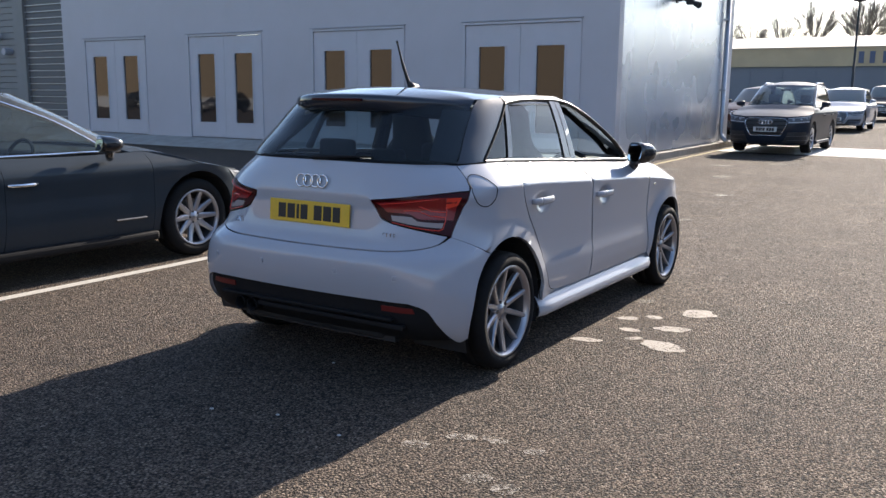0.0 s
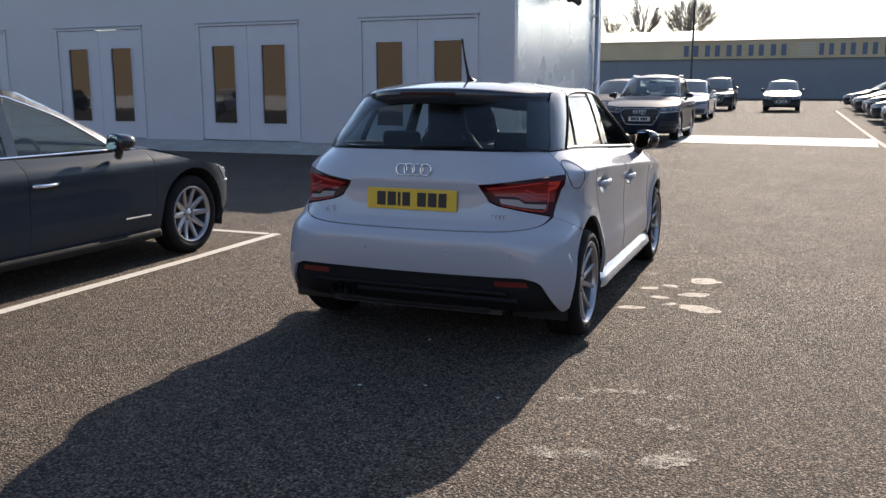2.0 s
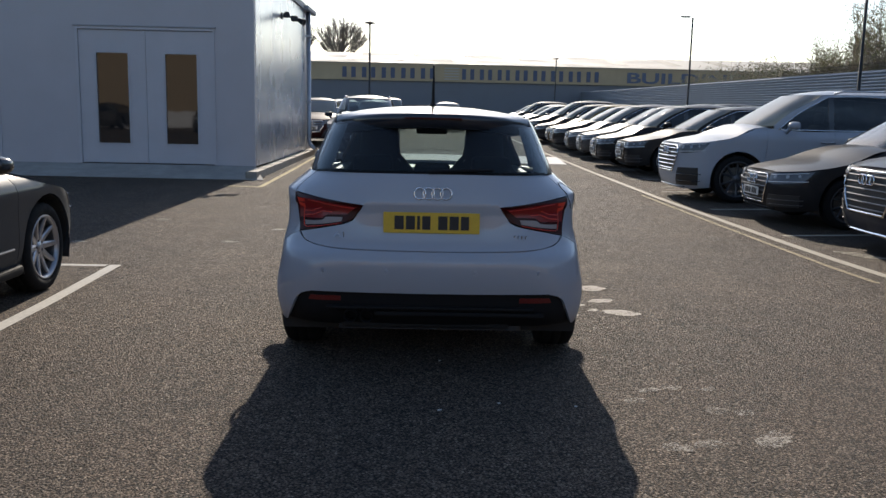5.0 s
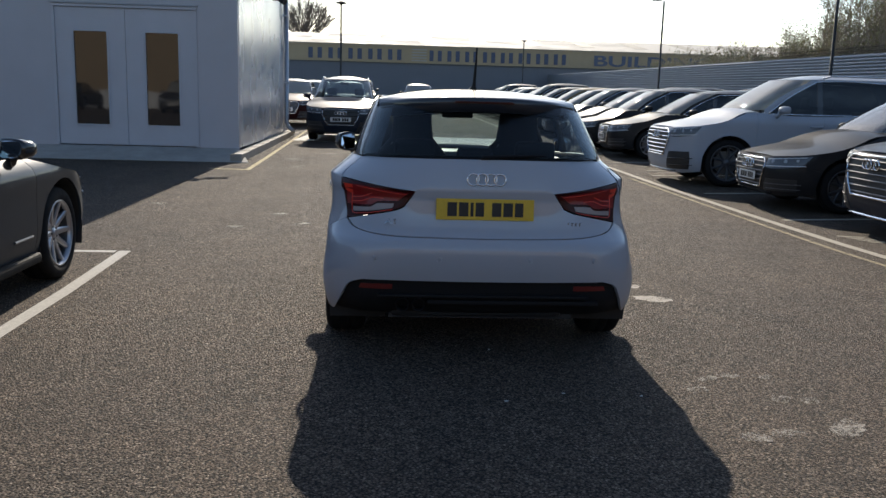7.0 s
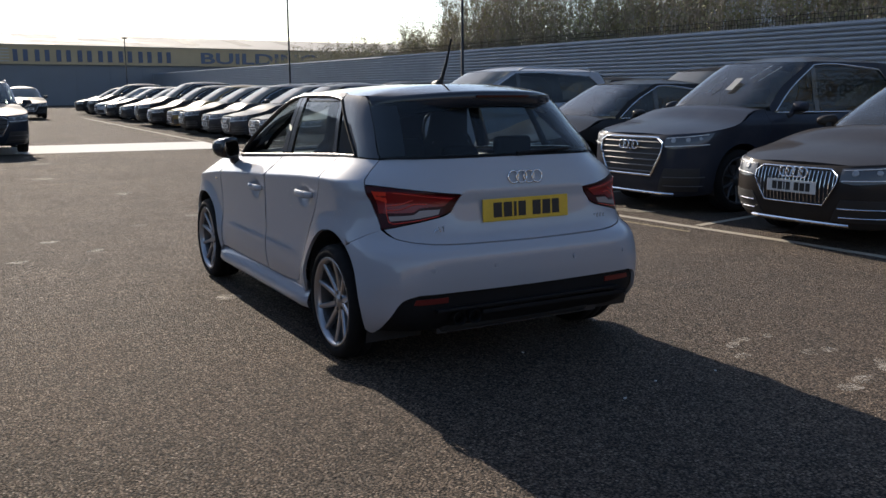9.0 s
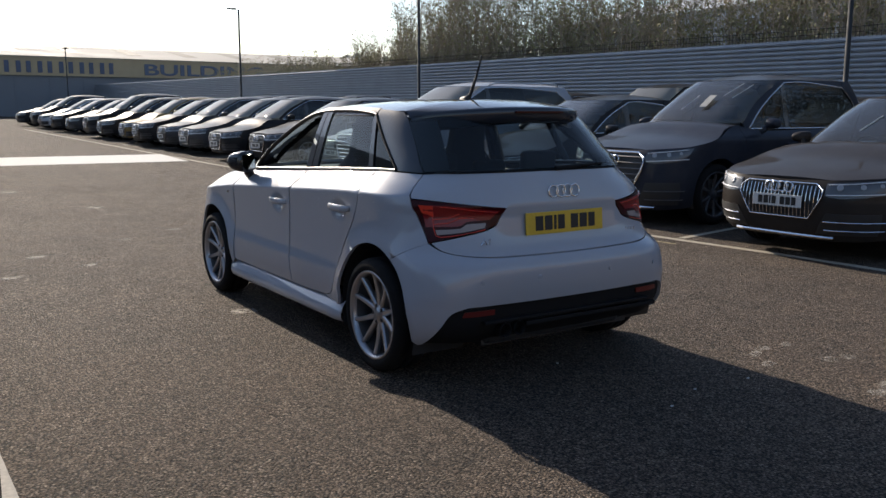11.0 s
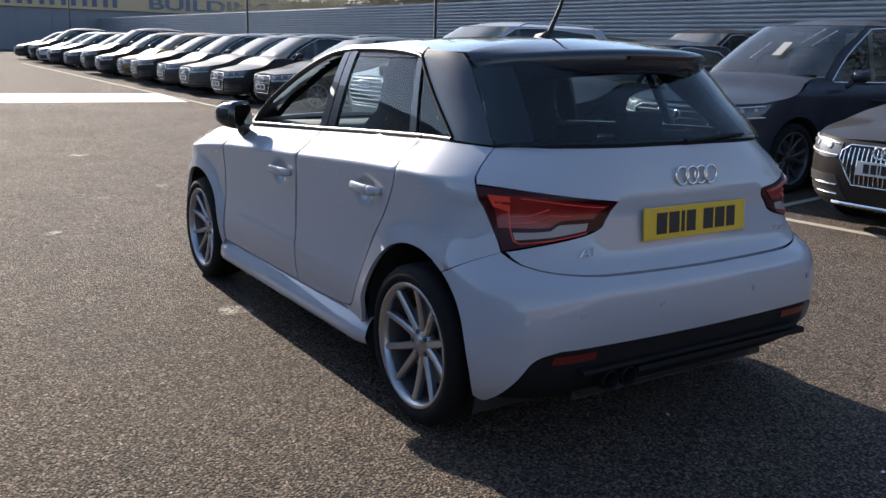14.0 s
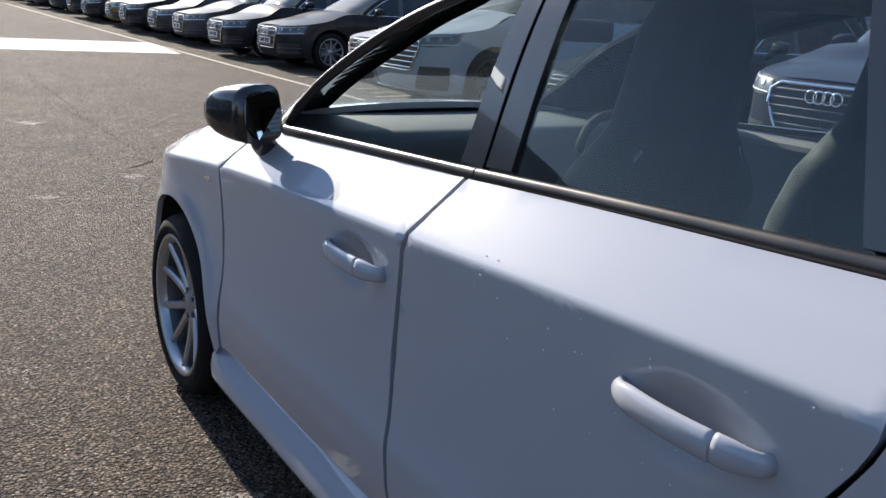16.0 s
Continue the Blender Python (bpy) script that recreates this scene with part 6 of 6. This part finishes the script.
    if p.get("upright"):
        n = 21
        for k in range(n):
            x = gw * .93 * (2 * k / (n - 1) - 1)
            zlo = gb + .015 if abs(x) < gw * .72 else gb + (abs(x) / gw - .72) / .28 * (gm - gb) + .02
            pts = []
            for j in range(5):
                z = zlo + (gt - .02 - zlo) * j / 4
                q = low.pt(low.s("f", abs(x) + 1e-4, z), z, .014)
                pts.append((math.copysign(q.x, x), q.y, q.z))
            part("grille_bar", tube(pts, .0055, 6), M_CHROME, g)
    else:
        n = p.get("bars", 6)
        for k in range(n):
            z = gb + (gt - gb) * (k + .6) / (n + .3)
            hw = half_at(z) - .01
            pts = [low.pt(low.s("f", hw * j / 6 + 1e-4, z), z, .012) for j in range(7)]
            pts = [(-q.x, q.y, q.z) for q in pts[::-1]] + [(q.x, q.y, q.z) for q in pts[1:]]
            part("grille_bar", tube(pts, .010, 6), p.get("bar_metal", M_CHROME), g)
    zg = p.get("ring_z", gt - .085)
    q = low.pt(low.s("f", 0.0005, zg), zg, .03)
    ring_row(g, p.get("ring", .055), .009, (0, q.y, q.z), 180, 0)
    if p.get("plate", True):
        zp = p.get("plate_z", gb + (gt - gb) * .36)
        q = low.pt(low.s("f", 0.0005, zp), zp, .032)
        plate_bars(car, .52, .111, (.05, .05, .016, .045, -.02, .05, .05, .045), M_PLATE_W, (0, q.y, zp), 180, 0, label="white front number plate with black bars")
    hz = zn - .015
    hl = [F((gw + .02, hz - .13), (gw + .02, hz - .02)), F((gw + .02, hz - .02)) + Y((L - .30, hz + .02), (L - .42, hz + .035)), Y((L - .42, hz + .035), (L - .34, hz - .05), (L - .27, hz - .11)), Y((L - .27, hz - .11)) + F((gw + .15, hz - .15), (gw + .02, hz - .13))]
    for m in (False, True):
        lamp = part("headlamp", panel(low, hl, mirror=m, gap=0, out=.006, depth=.01, fine=fine, step=.05), M_HEAD, car, "clear headlamp with bright light strips")
        for a, b, r in ((.16, -.055, .030), (.50, -.045, .026), (.80, -.03, .020)):
            u0, u1 = low.s("f", gw + .05, hz - .07), low.s("y", L - .33, hz - .03)
            q = low.pt(u0 + (u1 - u0) * a, hz + b, .008)
            q2 = low.pt(u0 + (u1 - u0) * a, hz + b, .013)
            ax = (q2 - q).normalized()
            ring = lathe([(0, r), (.004, r * .9), (.004, r * .45), (.001, .001)], 14, axis="z")
            turn = Vector((0, 0, 1)).rotation_difference(ax).to_matrix().to_4x4()
            for v in ring.verts:
                v.co = turn @ v.co + q
                v.co.x *= -1 if m else 1
            bmesh.ops.recalc_face_normals(ring, faces=ring.faces)
            part("lamp_reflector", ring, M_HEAD_IN, lamp, smooth=True)
        for za, zb_, r in ((-.125, -.095, .005), (-.035, .012, .004)):
            pts = along(low, ("f", gw + .04, hz + za), ("y", L - .34, hz + zb_), .010)
            pts = [(-q.x, q.y, q.z) if m else tuple(q) for q in pts]
            part("light_strip", tube(pts, r, 6), M_HEAD_LED, lamp)
    inz = (.24, .24 + (gm - .24) * .62)
    both("side_intake", low, [F((gw * .84, inz[0] + .02), (gw + .04, inz[1])), [("f", gw + .04, inz[1]), ("y", L - .24, inz[1] + .01)], Y((L - .24, inz[1] + .01), (L - .26, inz[0] + .03)), [("y", L - .26, inz[0] + .03), ("f", gw * .84, inz[0] + .02)]], M_BLACK, out=.005, depth=.01, gap=0)
    for m in (-1, 1):
        for dz in (.3, .65):
            z = inz[0] + (inz[1] - inz[0]) * dz
            pts = along(low, ("f", gw + .02, z), ("y", L - .30, z + .01), .010)
            part("intake_strip", tube([(m * q.x, q.y, q.z) for q in pts], .006, 6), p.get("strip_metal", M_CHROME), car)
    lip = [low.pt(low.s("f", gw * 1.2 * j / 6 + 1e-4, .235), .235, .008) for j in range(7)]
    part("lower_lip", tube([(-q.x, q.y, q.z) for q in lip[::-1]] + [tuple(q) for q in lip[1:]], .014, 6), p.get("lip_metal", M_RUBBER), car)
    if p.get("side_strip"):
        for m in (-1, 1):
            for ya, yb, z in ((d1 - .34, d1 - .06, .40),):
                pts = along(low, ("y", ya, z), ("y", yb, z), .004)
                part("side_strip", tube([(m * q.x, q.y, q.z) for q in pts], .009, 6), M_ALLOY_DARK, car)
    # greenhouse
    tz = zr - .035
    fy = lambda z: yc - .42 - (yc - .42 - (yt - .28)) * (z - zb) / (zr - zb)
    front_edge = [(yc - .32, zb + .01), ((yc - .32 + yt - .34) / 2 + .03, (zb + tz) / 2 + .025), (yt - .34, tz - .01)]
    roofline = [(yt - .34, tz - .01), ((yt + yq) / 2 + .25, tz + .006), (yq + .45, tz - .05)]
    rear_edge = [(yq + .45, tz - .05), (yq + .22, (zb + tz) / 2 + .01), (yk + p.get("quarter", .42), zb + .02)]
    bx = d2 + .02
    for nm, a, b in (("front_side_window", bx + .045, None), ("rear_side_window", None, bx - .045)):
        if b is None:
            runs = [Y((a, zb + .01), (a, tz)), Y((a, tz), *[q for q in roofline[::-1] if q[0] > a + .05]), Y(*front_edge[::-1]), Y((yc - .32, zb + .01), (a, zb + .01))]
        else:
            runs = [Y((b, tz), (b, zb + .01)), Y((b, zb + .01), (yk + p.get("quarter", .42), zb + .02)), Y(*rear_edge[::-1]), Y((yq + .45, tz - .05), *[q for q in roofline[::-1] if yq + .5 < q[0] < b - .05], (b, tz))]
        both(nm, up, runs, p.get('side_glass', M_GLASS_DARK), gap=.002, out=-.004, depth=.004)
    both("door_pillar", up, [Y((bx - .045, zb + .01), (bx - .045, tz)), Y((bx - .045, tz), (bx + .045, tz)), Y((bx + .045, tz), (bx + .045, zb + .01)), Y((bx + .045, zb + .01), (bx - .045, zb + .01))], M_TRIM, gap=0)
    # body-colour surround of the side windows
    both("front_pillar", up, [Y(*[(a + .01, b + .01) for a, b in front_edge]), Y((yt - .33, tz), (yt - .33, zr + .01)), Y((yt - .33, zr + .01), (yt - .28, zr + .005)), Y((yt - .28, zr + .005), ((yc + yt) / 2 - .15, (zc + zr) / 2), (yc - .215, zc + .005)), Y((yc - .215, zc + .005), (yc - .24, zb - .02), (yc - .31, zb + .01))], paintwork, gap=.001)
    both("roof_rail", up, [Y((yt - .34, tz), ((yt + yq) / 2 + .25, tz + .016), (yq + .45, tz - .04)), Y((yq + .45, tz - .04), (yq + .40, zr + .01)), Y((yq + .40, zr + .01), (yt - .34, zr + .01)), Y((yt - .34, zr + .01), (yt - .34, tz))], paintwork, gap=.0)
    both("rear_pillar", up, [Y(*[(a - .008, b) for a, b in rear_edge]), Y((yk + p.get("quarter", .42), zb + .01), (yk + .14, zb)), Y((yk + .14, zb), ((yk + yq) / 2 + .14, (zb + zr) / 2), (yq + .16, zr)), Y((yq + .16, zr), (yq + .4, zr + .01)), Y((yq + .4, zr + .01), (yq + .442, tz - .045))], paintwork, gap=.001)
    halves("rear_window", up, [Y((yk + .14, zb), ((yk + yq) / 2 + .14, (zb + zr) / 2), (yq + .16, zr)), [("y", yq + .16, zr), ("x", .25, zr), ("x", 0.0005, zr)], col("x", zr, zb), [("x", 0.0005, zb), ("x", .3, zb), ("y", yk + .14, zb)]], M_GLASS_TINT, depth=0)
    halves("windscreen", up, [Y((yc - .21, zc), ((yc + yt) / 2 - .145, (zc + zr) / 2), (yt - .27, zr)), [("y", yt - .27, zr), ("f", .3, zr), ("f", 0.0005, zr)], col("f", zr, zc), [("f", 0.0005, zc), ("f", .4, zc), ("y", yc - .21, zc)]], p.get("screen", M_SCREEN), depth=0)
    part("scuttle", soft_block(-w * .8, w * .8, yc - .22, yc + .06, zc - .10, zc - .02, .02), M_RUBBER, car)
    part("roof", flat_top(top_sheet(up, yq + .02, yt - .01, lambda y: zr + .004, lambda y: lerp([(yq, .01), (yq + .4, .07), ((yq + yt) / 2 + .1, .098), (yt - .6, .088), (yt - .25, .05), (yt, .004)], y), rows=12, cols=12)), paintwork, car)
    if p.get("rails"):
        for m in (-1, 1):
            pts = [(m * w * .66, yq + .35, zr + .02), (m * w * .67, yq + .45, zr + .065), (m * w * .68, yt - .6, zr + .065), (m * w * .67, yt - .45, zr + .02)]
            part("roof_bar", tube(pts, .016, 8), p["rails"], car, smooth=True)
    # bright strip round the windows
    for m in (-1, 1):
        line = spline([(yc - .34, zb), ((yc + yk) / 2, zb - .002), (yk + p.get("quarter", .42), zb + .008)], .12)
        pts = [up.pt(up.s("y", a, b), b, .006) for a, b in line]
        part("belt_trim", tube([(m * q.x, q.y, q.z) for q in pts], .011, 6), p.get("trim", M_CHROME), car, smooth=True)
        line = spline(front_edge, .08)[:-1] + spline(roofline, .12)[:-1] + spline(rear_edge, .08)
        pts = [up.pt(up.s("y", a, b + .008), b + .008, .005) for a, b in line]
        part("window_trim", tube([(m * q.x, q.y, q.z) for q in pts], .009, 6), p.get("trim", M_CHROME), car, smooth=True)
        mirror_unit(car, m, m * (w + .085), yc - .46, zb + .07, p.get("mirror", paintwork), 1.02)
        for yh in (d2 + .14, yr + .30):
            zh = zb - .19
            pts = [low.pt(low.s("y", yh + .11 * k, zh), zh, .012 + .022 * (1 - k * k)) for k in (-1, -.6, 0, .6, 1)]
            part("door_handle", tube([(m * q.x, q.y, q.z) for q in pts], .013, 8), p.get("handle", paintwork), car, smooth=True)
        for y0 in (yr, yf):
            rows = []
            for k in range(13):
                a = radians(-20 + 220 * k / 12)
                rows.append([(m * x, y0 + (ar + .005) * math.cos(a), R + (ar + .005) * math.sin(a)) for x in (w * .97, .52)])
            part("arch_liner", grid(rows), M_BLACK, car)
            if p.get("clad"):
                lip_pts = [low.pt(low.s("y", y0 + (ar + .02) * math.cos(radians(d)), R + (ar + .02) * math.sin(radians(d))), R + (ar + .02) * math.sin(radians(d)), .004) for d in range(0, 181, 15)]
                part("arch_trim", tube([(m * q.x, q.y, q.z) for q in lip_pts], .024, 6), M_RUBBER, car)
    part("underbody", box(-w * .55, w * .55, .3, L - .25, .2, .5), M_BLACK, car)
    part("floor_pan", box(-w * .82, w * .82, yr + ar + .02, yf - ar - .02, .2, .3), M_BLACK, car)
    # cabin
    part("dashboard", soft_block(-w * .8, w * .8, yc - .75, yc - .1, zb - .35, zb + .01, .06), M_CABIN, car)
    part("cabin_side", soft_block(-w * .83, -w * .76, yk + .2, yc - .2, .35, zb - .005, .02), M_CABIN, car)
    part("cabin_side", soft_block(w * .76, w * .83, yk + .2, yc - .2, .35, zb - .005, .02), M_CABIN, car)
    for x in (-.38, .38):
        seat(car, x, bx - .18, zb - .62, 14, .5)
    part("rear_bench", soft_block(-w * .7, w * .7, yr - .05, yr + .12, zb - .5, zb + .06, .05), M_CABIN, car)
    ring = [(.38 + .18 * math.cos(t), yc - .78 + .06 * math.sin(t), zb - .08 + .17 * math.sin(t)) for t in (2 * math.pi * k / 24 for k in range(25))]
    part("steering_wheel", tube(ring, .014, 6, caps=False), M_CABIN, car)
    part("rear_view_mirror", soft_block(-.11, .11, yt - .02, yt + .02, zr - .14, zr - .08, .015), M_CABIN, car)
    for x, y, turn in ((w - .145, yr, 0), (w - .145, yf, 0), (-(w - .145), yr, 180), (-(w - .145), yf, 180)):
        wheel_parts(car, R, R - p.get("wall", .10), .225, p.get("spokes", 5), (x, y, R), turn, p.get("alloy", M_ALLOY), p.get("twin", True), splay=p.get("splay", .14), slim=p.get("slim", 1.0))
    return car


SALOON = dict(long=4.93, wide=1.87, high=1.46, base=2.91, front=.92, belt=.93, nose=.72, cowl=.95, tyre=.335, screen_base=3.52, screen_top=2.72, roof_end=1.15, tail_glass=.62, deck=True, grille=.44, grille_low=.30, quarter=.55)
ESTATE = dict(SALOON, long=4.75, wide=1.84, high=1.49, base=2.82, front=.90, belt=.96, nose=.76, cowl=.98, screen_base=3.42, screen_top=2.62, roof_end=.55, tail_glass=.25, deck=False, grille_low=.36)
HATCH = dict(SALOON, long=4.31, wide=1.79, high=1.45, base=2.63, front=.87, belt=.94, nose=.73, cowl=.96, screen_base=3.10, screen_top=2.35, roof_end=.50, tail_glass=.22, deck=False, tyre=.315, quarter=.42)
SUV = dict(SALOON, long=4.66, wide=1.89, high=1.86, base=2.82, front=.90, belt=1.15, nose=.92, cowl=1.22, screen_base=3.40, screen_top=2.62, roof_end=.55, tail_glass=.25, deck=False, tyre=.37, grille=.52, grille_low=.44, quarter=.48)
SMALL_SUV = dict(SUV, long=4.39, wide=1.83, high=1.62, base=2.60, front=.88, belt=1.04, nose=.86, cowl=1.08, screen_base=3.20, screen_top=2.45, tyre=.345, grille=.46, grille_low=.42)
BIG_SUV = dict(SUV, long=5.05, wide=1.97, high=1.87, base=2.99, front=.92, belt=1.20, nose=.95, cowl=1.26, screen_base=3.78, screen_top=2.98, roof_end=.50, tail_glass=.2, tyre=.385, grille=.56, grille_low=.48)


ROW_SALOON = dict(SALOON, high=1.61, belt=1.02, cowl=1.05)
ROW_HATCH = dict(HATCH, high=1.63, belt=1.03, cowl=1.06)
ROW_ESTATE = dict(ESTATE, high=1.60, belt=1.01, cowl=1.04)
ROW_SUV = dict(SMALL_SUV, high=1.78, belt=1.12, cowl=1.16)


def put(car, x, y, turn):
    car.matrix_basis = pose(x, y, ground_z(y), 0, 0, turn)
    return car


def row_car(car, y, nose_x, turn=90.0, length=4.7):
    """In the row along the lane, nose towards the lane."""
    a = radians(turn)
    return put(car, nose_x + length * math.sin(a), y - length * math.cos(a), turn)


dark_saloon = put(build_car("dark_saloon", "dark blue-grey saloon with bright window trim, parked in a bay", dict(SALOON, long=4.81, front=.80, nose=.70, side_strip=True, mirror=M_TRIM, paint=M_TEAL_CAR, handle=M_CHROME, twin=False, spokes=10, slim=.78, fine=.05, wall=.102, d1=.10, d2=-.15, side_glass=M_GLASS_TINT, screen=M_SCREEN_NEAR)), -3.77, 2.83 - 4.93, 0)
GROUP = "cars in the row along the lane"
allroad = row_car(build_car("brown_estate", "dark brown estate car with upright chrome grille bars", dict(ROW_ESTATE, paint=M_BROWN_CAR, upright=True, lip_metal=M_CHROME, fine=.05, screen=M_SCREEN_NEAR, grille=.43, grille_low=.40, frame=.008, plate_z=.545, ring_z=.665, ring=.046)), 1.75, 4.12, 90, 4.75)
q5 = row_car(build_car("blue_suv", "dark blue SUV with broad chrome-framed grille", dict(SUV, paint=M_NAVY_CAR, plate=False, bar_metal=M_ALLOY_DARK, strip_metal=M_ALLOY_DARK, alloy=M_ALLOY_DARK, frame=.017, fine=.05, clad=False, lip_metal=M_CHROME, screen=M_SCREEN_NEAR, ring=.05)), 4.50, 4.62, 90, 4.66)
a6 = row_car(build_car("black_saloon", "black saloon with chrome grille bars, parked nose out", dict(ROW_SALOON, high=1.62, belt=1.02, cowl=1.05, alloy=M_ALLOY_DARK, paint=M_BLACK_CAR, screen=M_SCREEN_NEAR, frame=.008, bar_metal=M_ALLOY_DARK, strip_metal=M_ALLOY_DARK)), 7.25, 4.45, 90, 4.93)
q7 = row_car(build_car("silver_suv", "large pale silver SUV with dark lower intakes", dict(BIG_SUV, paint=M_PEARL_CAR, plate=False, alloy=M_ALLOY_DARK, rails=M_STEEL, strip_metal=M_TRIM, lip_metal=M_TRIM)), 10.40, 4.10, 90, 5.05)
def sales_marks(car, yc, zc, yt, zr, slip):
    """White price strokes and a paper slip behind a windscreen."""
    def at(x, t):
        return Vector((x, yc + (yt - yc) * t + .05 - .25 * x * x, zc + (zr - zc) * t))
    strokes = [(-.46, .55, -.58, .85), (-.32, .60, -.44, .88), (.14, .30, .06, .62)]
    for xa, ta, xb, tb in strokes:
        part("price_stroke", tube([at(xa, ta), at((xa + xb) / 2, (ta + tb) / 2), at(xb, tb)], .0055, 5), M_PLATE_W, car)
    if slip:
        a, b = at(-.16, .36), at(-.16, .62)
        bm = grid([[(x, p.y, p.z) for x in (-.215, -.16, -.105)] for p in (a, b)])
        bmesh.ops.solidify(bm, geom=bm.faces[:], thickness=.003)
        part("paper_slip", bm, M_PLATE_W, car, "white paper slip behind the windscreen")


sales_marks(q5, 3.44, 1.22, 2.66, 1.79, True)
sales_marks(allroad, 3.46, 1.03, 2.62, 1.50, False)
for c in (allroad, q5, a6, q7):
    tagged(c, group=GROUP)
kinds = []
for nm, lab, spec in (("black_estate", "black estate car parked nose out in the row", dict(ROW_ESTATE, paint=M_BLACK_CAR)), ("dark_grey_hatchback", "dark grey hatchback parked nose out in the row", dict(ROW_HATCH, paint=M_GREY_CAR)),
                      ("black_hatchback", "black hatchback parked nose out in the row", dict(ROW_HATCH, paint=M_BLACK_CAR)), ("grey_saloon", "grey saloon parked nose out in the row", dict(ROW_SALOON, paint=M_GREY_CAR)),
                      ("bronze_hatchback", "bronze hatchback parked nose out in the row", dict(ROW_HATCH, paint=M_BRONZE_CAR)), ("black_suv", "black SUV parked nose out in the row", dict(ROW_SUV, paint=M_BLACK_CAR)), ("silver_saloon", "silver saloon parked nose out in the row", dict(ROW_SALOON, paint=M_SILVER_CAR))):
    kinds.append((tagged(build_car(nm, lab, dict(spec, fine=.10, bars=4, bar_metal=M_ALLOY_DARK, strip_metal=M_ALLOY_DARK, frame=.009)), group=GROUP), spec["long"]))
used = set()


def another(k):
    """The next car of a kind: the first time the built one, then copies."""
    if k in used:
        return copy_thing(kinds[k][0], Matrix()), kinds[k][1]
    used.add(k)
    return kinds[k]


ROW = ((6, 13.2), (0, 15.8), (2, 18.2), (3, 21.3), (1, 23.4), (0, 26.0), (4, 28.6), (2, 31.5), (5, 34.0), (3, 38.5), (0, 41.5), (6, 45.5), (5, 48.3), (0, 52.6))
for i, (k, y) in enumerate(ROW):
    car, length = another(k)
    row_car(car, y, 4.40 + 0.1 * math.sin(i * 2.3) + (0.7 if i == 0 else 0), 90, length)
# a second row behind the first
for k, y in ((2, 6.3), (5, 10.9), (5, 14.6), (5, 17.5), (5, 20.3), (0, 23.2), (5, 26.5), (5, 33.0), (5, 36.0)):
    car, length = another(k)
    row_car(car, y, 10.2, 90, length)
    if y == 10.9:
        car.matrix_basis = car.matrix_basis @ Matrix.Diagonal((1.06, 1, 1.10, 1))
# cars by the white building and at the far end
put(build_car("grey_suv", "dark grey compact SUV parked by the white building", dict(SMALL_SUV, high=1.69, belt=1.07, cowl=1.11, paint=M_SLATE_CAR, bars=4, bar_metal=M_TRIM, strip_metal=M_ALLOY_DARK, frame=.007, ring=.046, rails=M_CHROME, screen=M_SCREEN_NEAR)), -1.78, 17.9 + 4.39, 180)
put(tagged(build_car("white_saloon", "white saloon parked behind the compact SUV", dict(ROW_SALOON, paint=M_WHITE, fine=.10))), -2.4, 31.5 + 4.93, 180)
put(another(5)[0], -2.3, 44.5 + 4.39, 180)
put(another(0)[0], 1.05, 43.5 + 4.75, 180)
put(tagged(build_car("dark_red_suv", "dark red SUV parked close to the building", dict(SMALL_SUV, paint=M_RED_CAR, fine=.10))), -4.1, 25.5 + 4.39, 180)
put(another(6)[0], -4.0, 33.5 + 4.93, 180)

# cars behind the walk, mirrored in the windows
for i, k in enumerate((0, 5, 2, 1, 6, 3, 0, 5, 2)):
    put(another(k)[0], -64.0 + 7.4 * i, -22.0, 0 if i % 3 else 180)


# ---- litter ----
def scrap(x, y, size, turn):
    """A crumpled bit of white paper on the asphalt."""
    rnd = random.Random(int(1000 * (x + 5)))
    bm = bmesh.new()
    bmesh.ops.create_icosphere(bm, subdivisions=2, radius=size)
    for v in bm.verts:
        v.co = Vector((v.co.x * rnd.uniform(.7, 1.3), v.co.y * rnd.uniform(.5, .9), v.co.z * rnd.uniform(.2, .45)))
    ob = mesh_object("paper_scrap", bm, M_PLATE_W)
    ob.matrix_basis = pose(x, y, ground_z(y) + size * .38, 0, 0, turn)
    tagged(ob, "small white scrap of paper on the asphalt", "litter", "litter on the asphalt")


for x, y, size, turn in ((.05, -.62, .011, 20), (.06, .2, .010, 70), (.34, -.51, .009, 10), (.71, -.54, .009, 50)):
    scrap(x, y, size, turn)
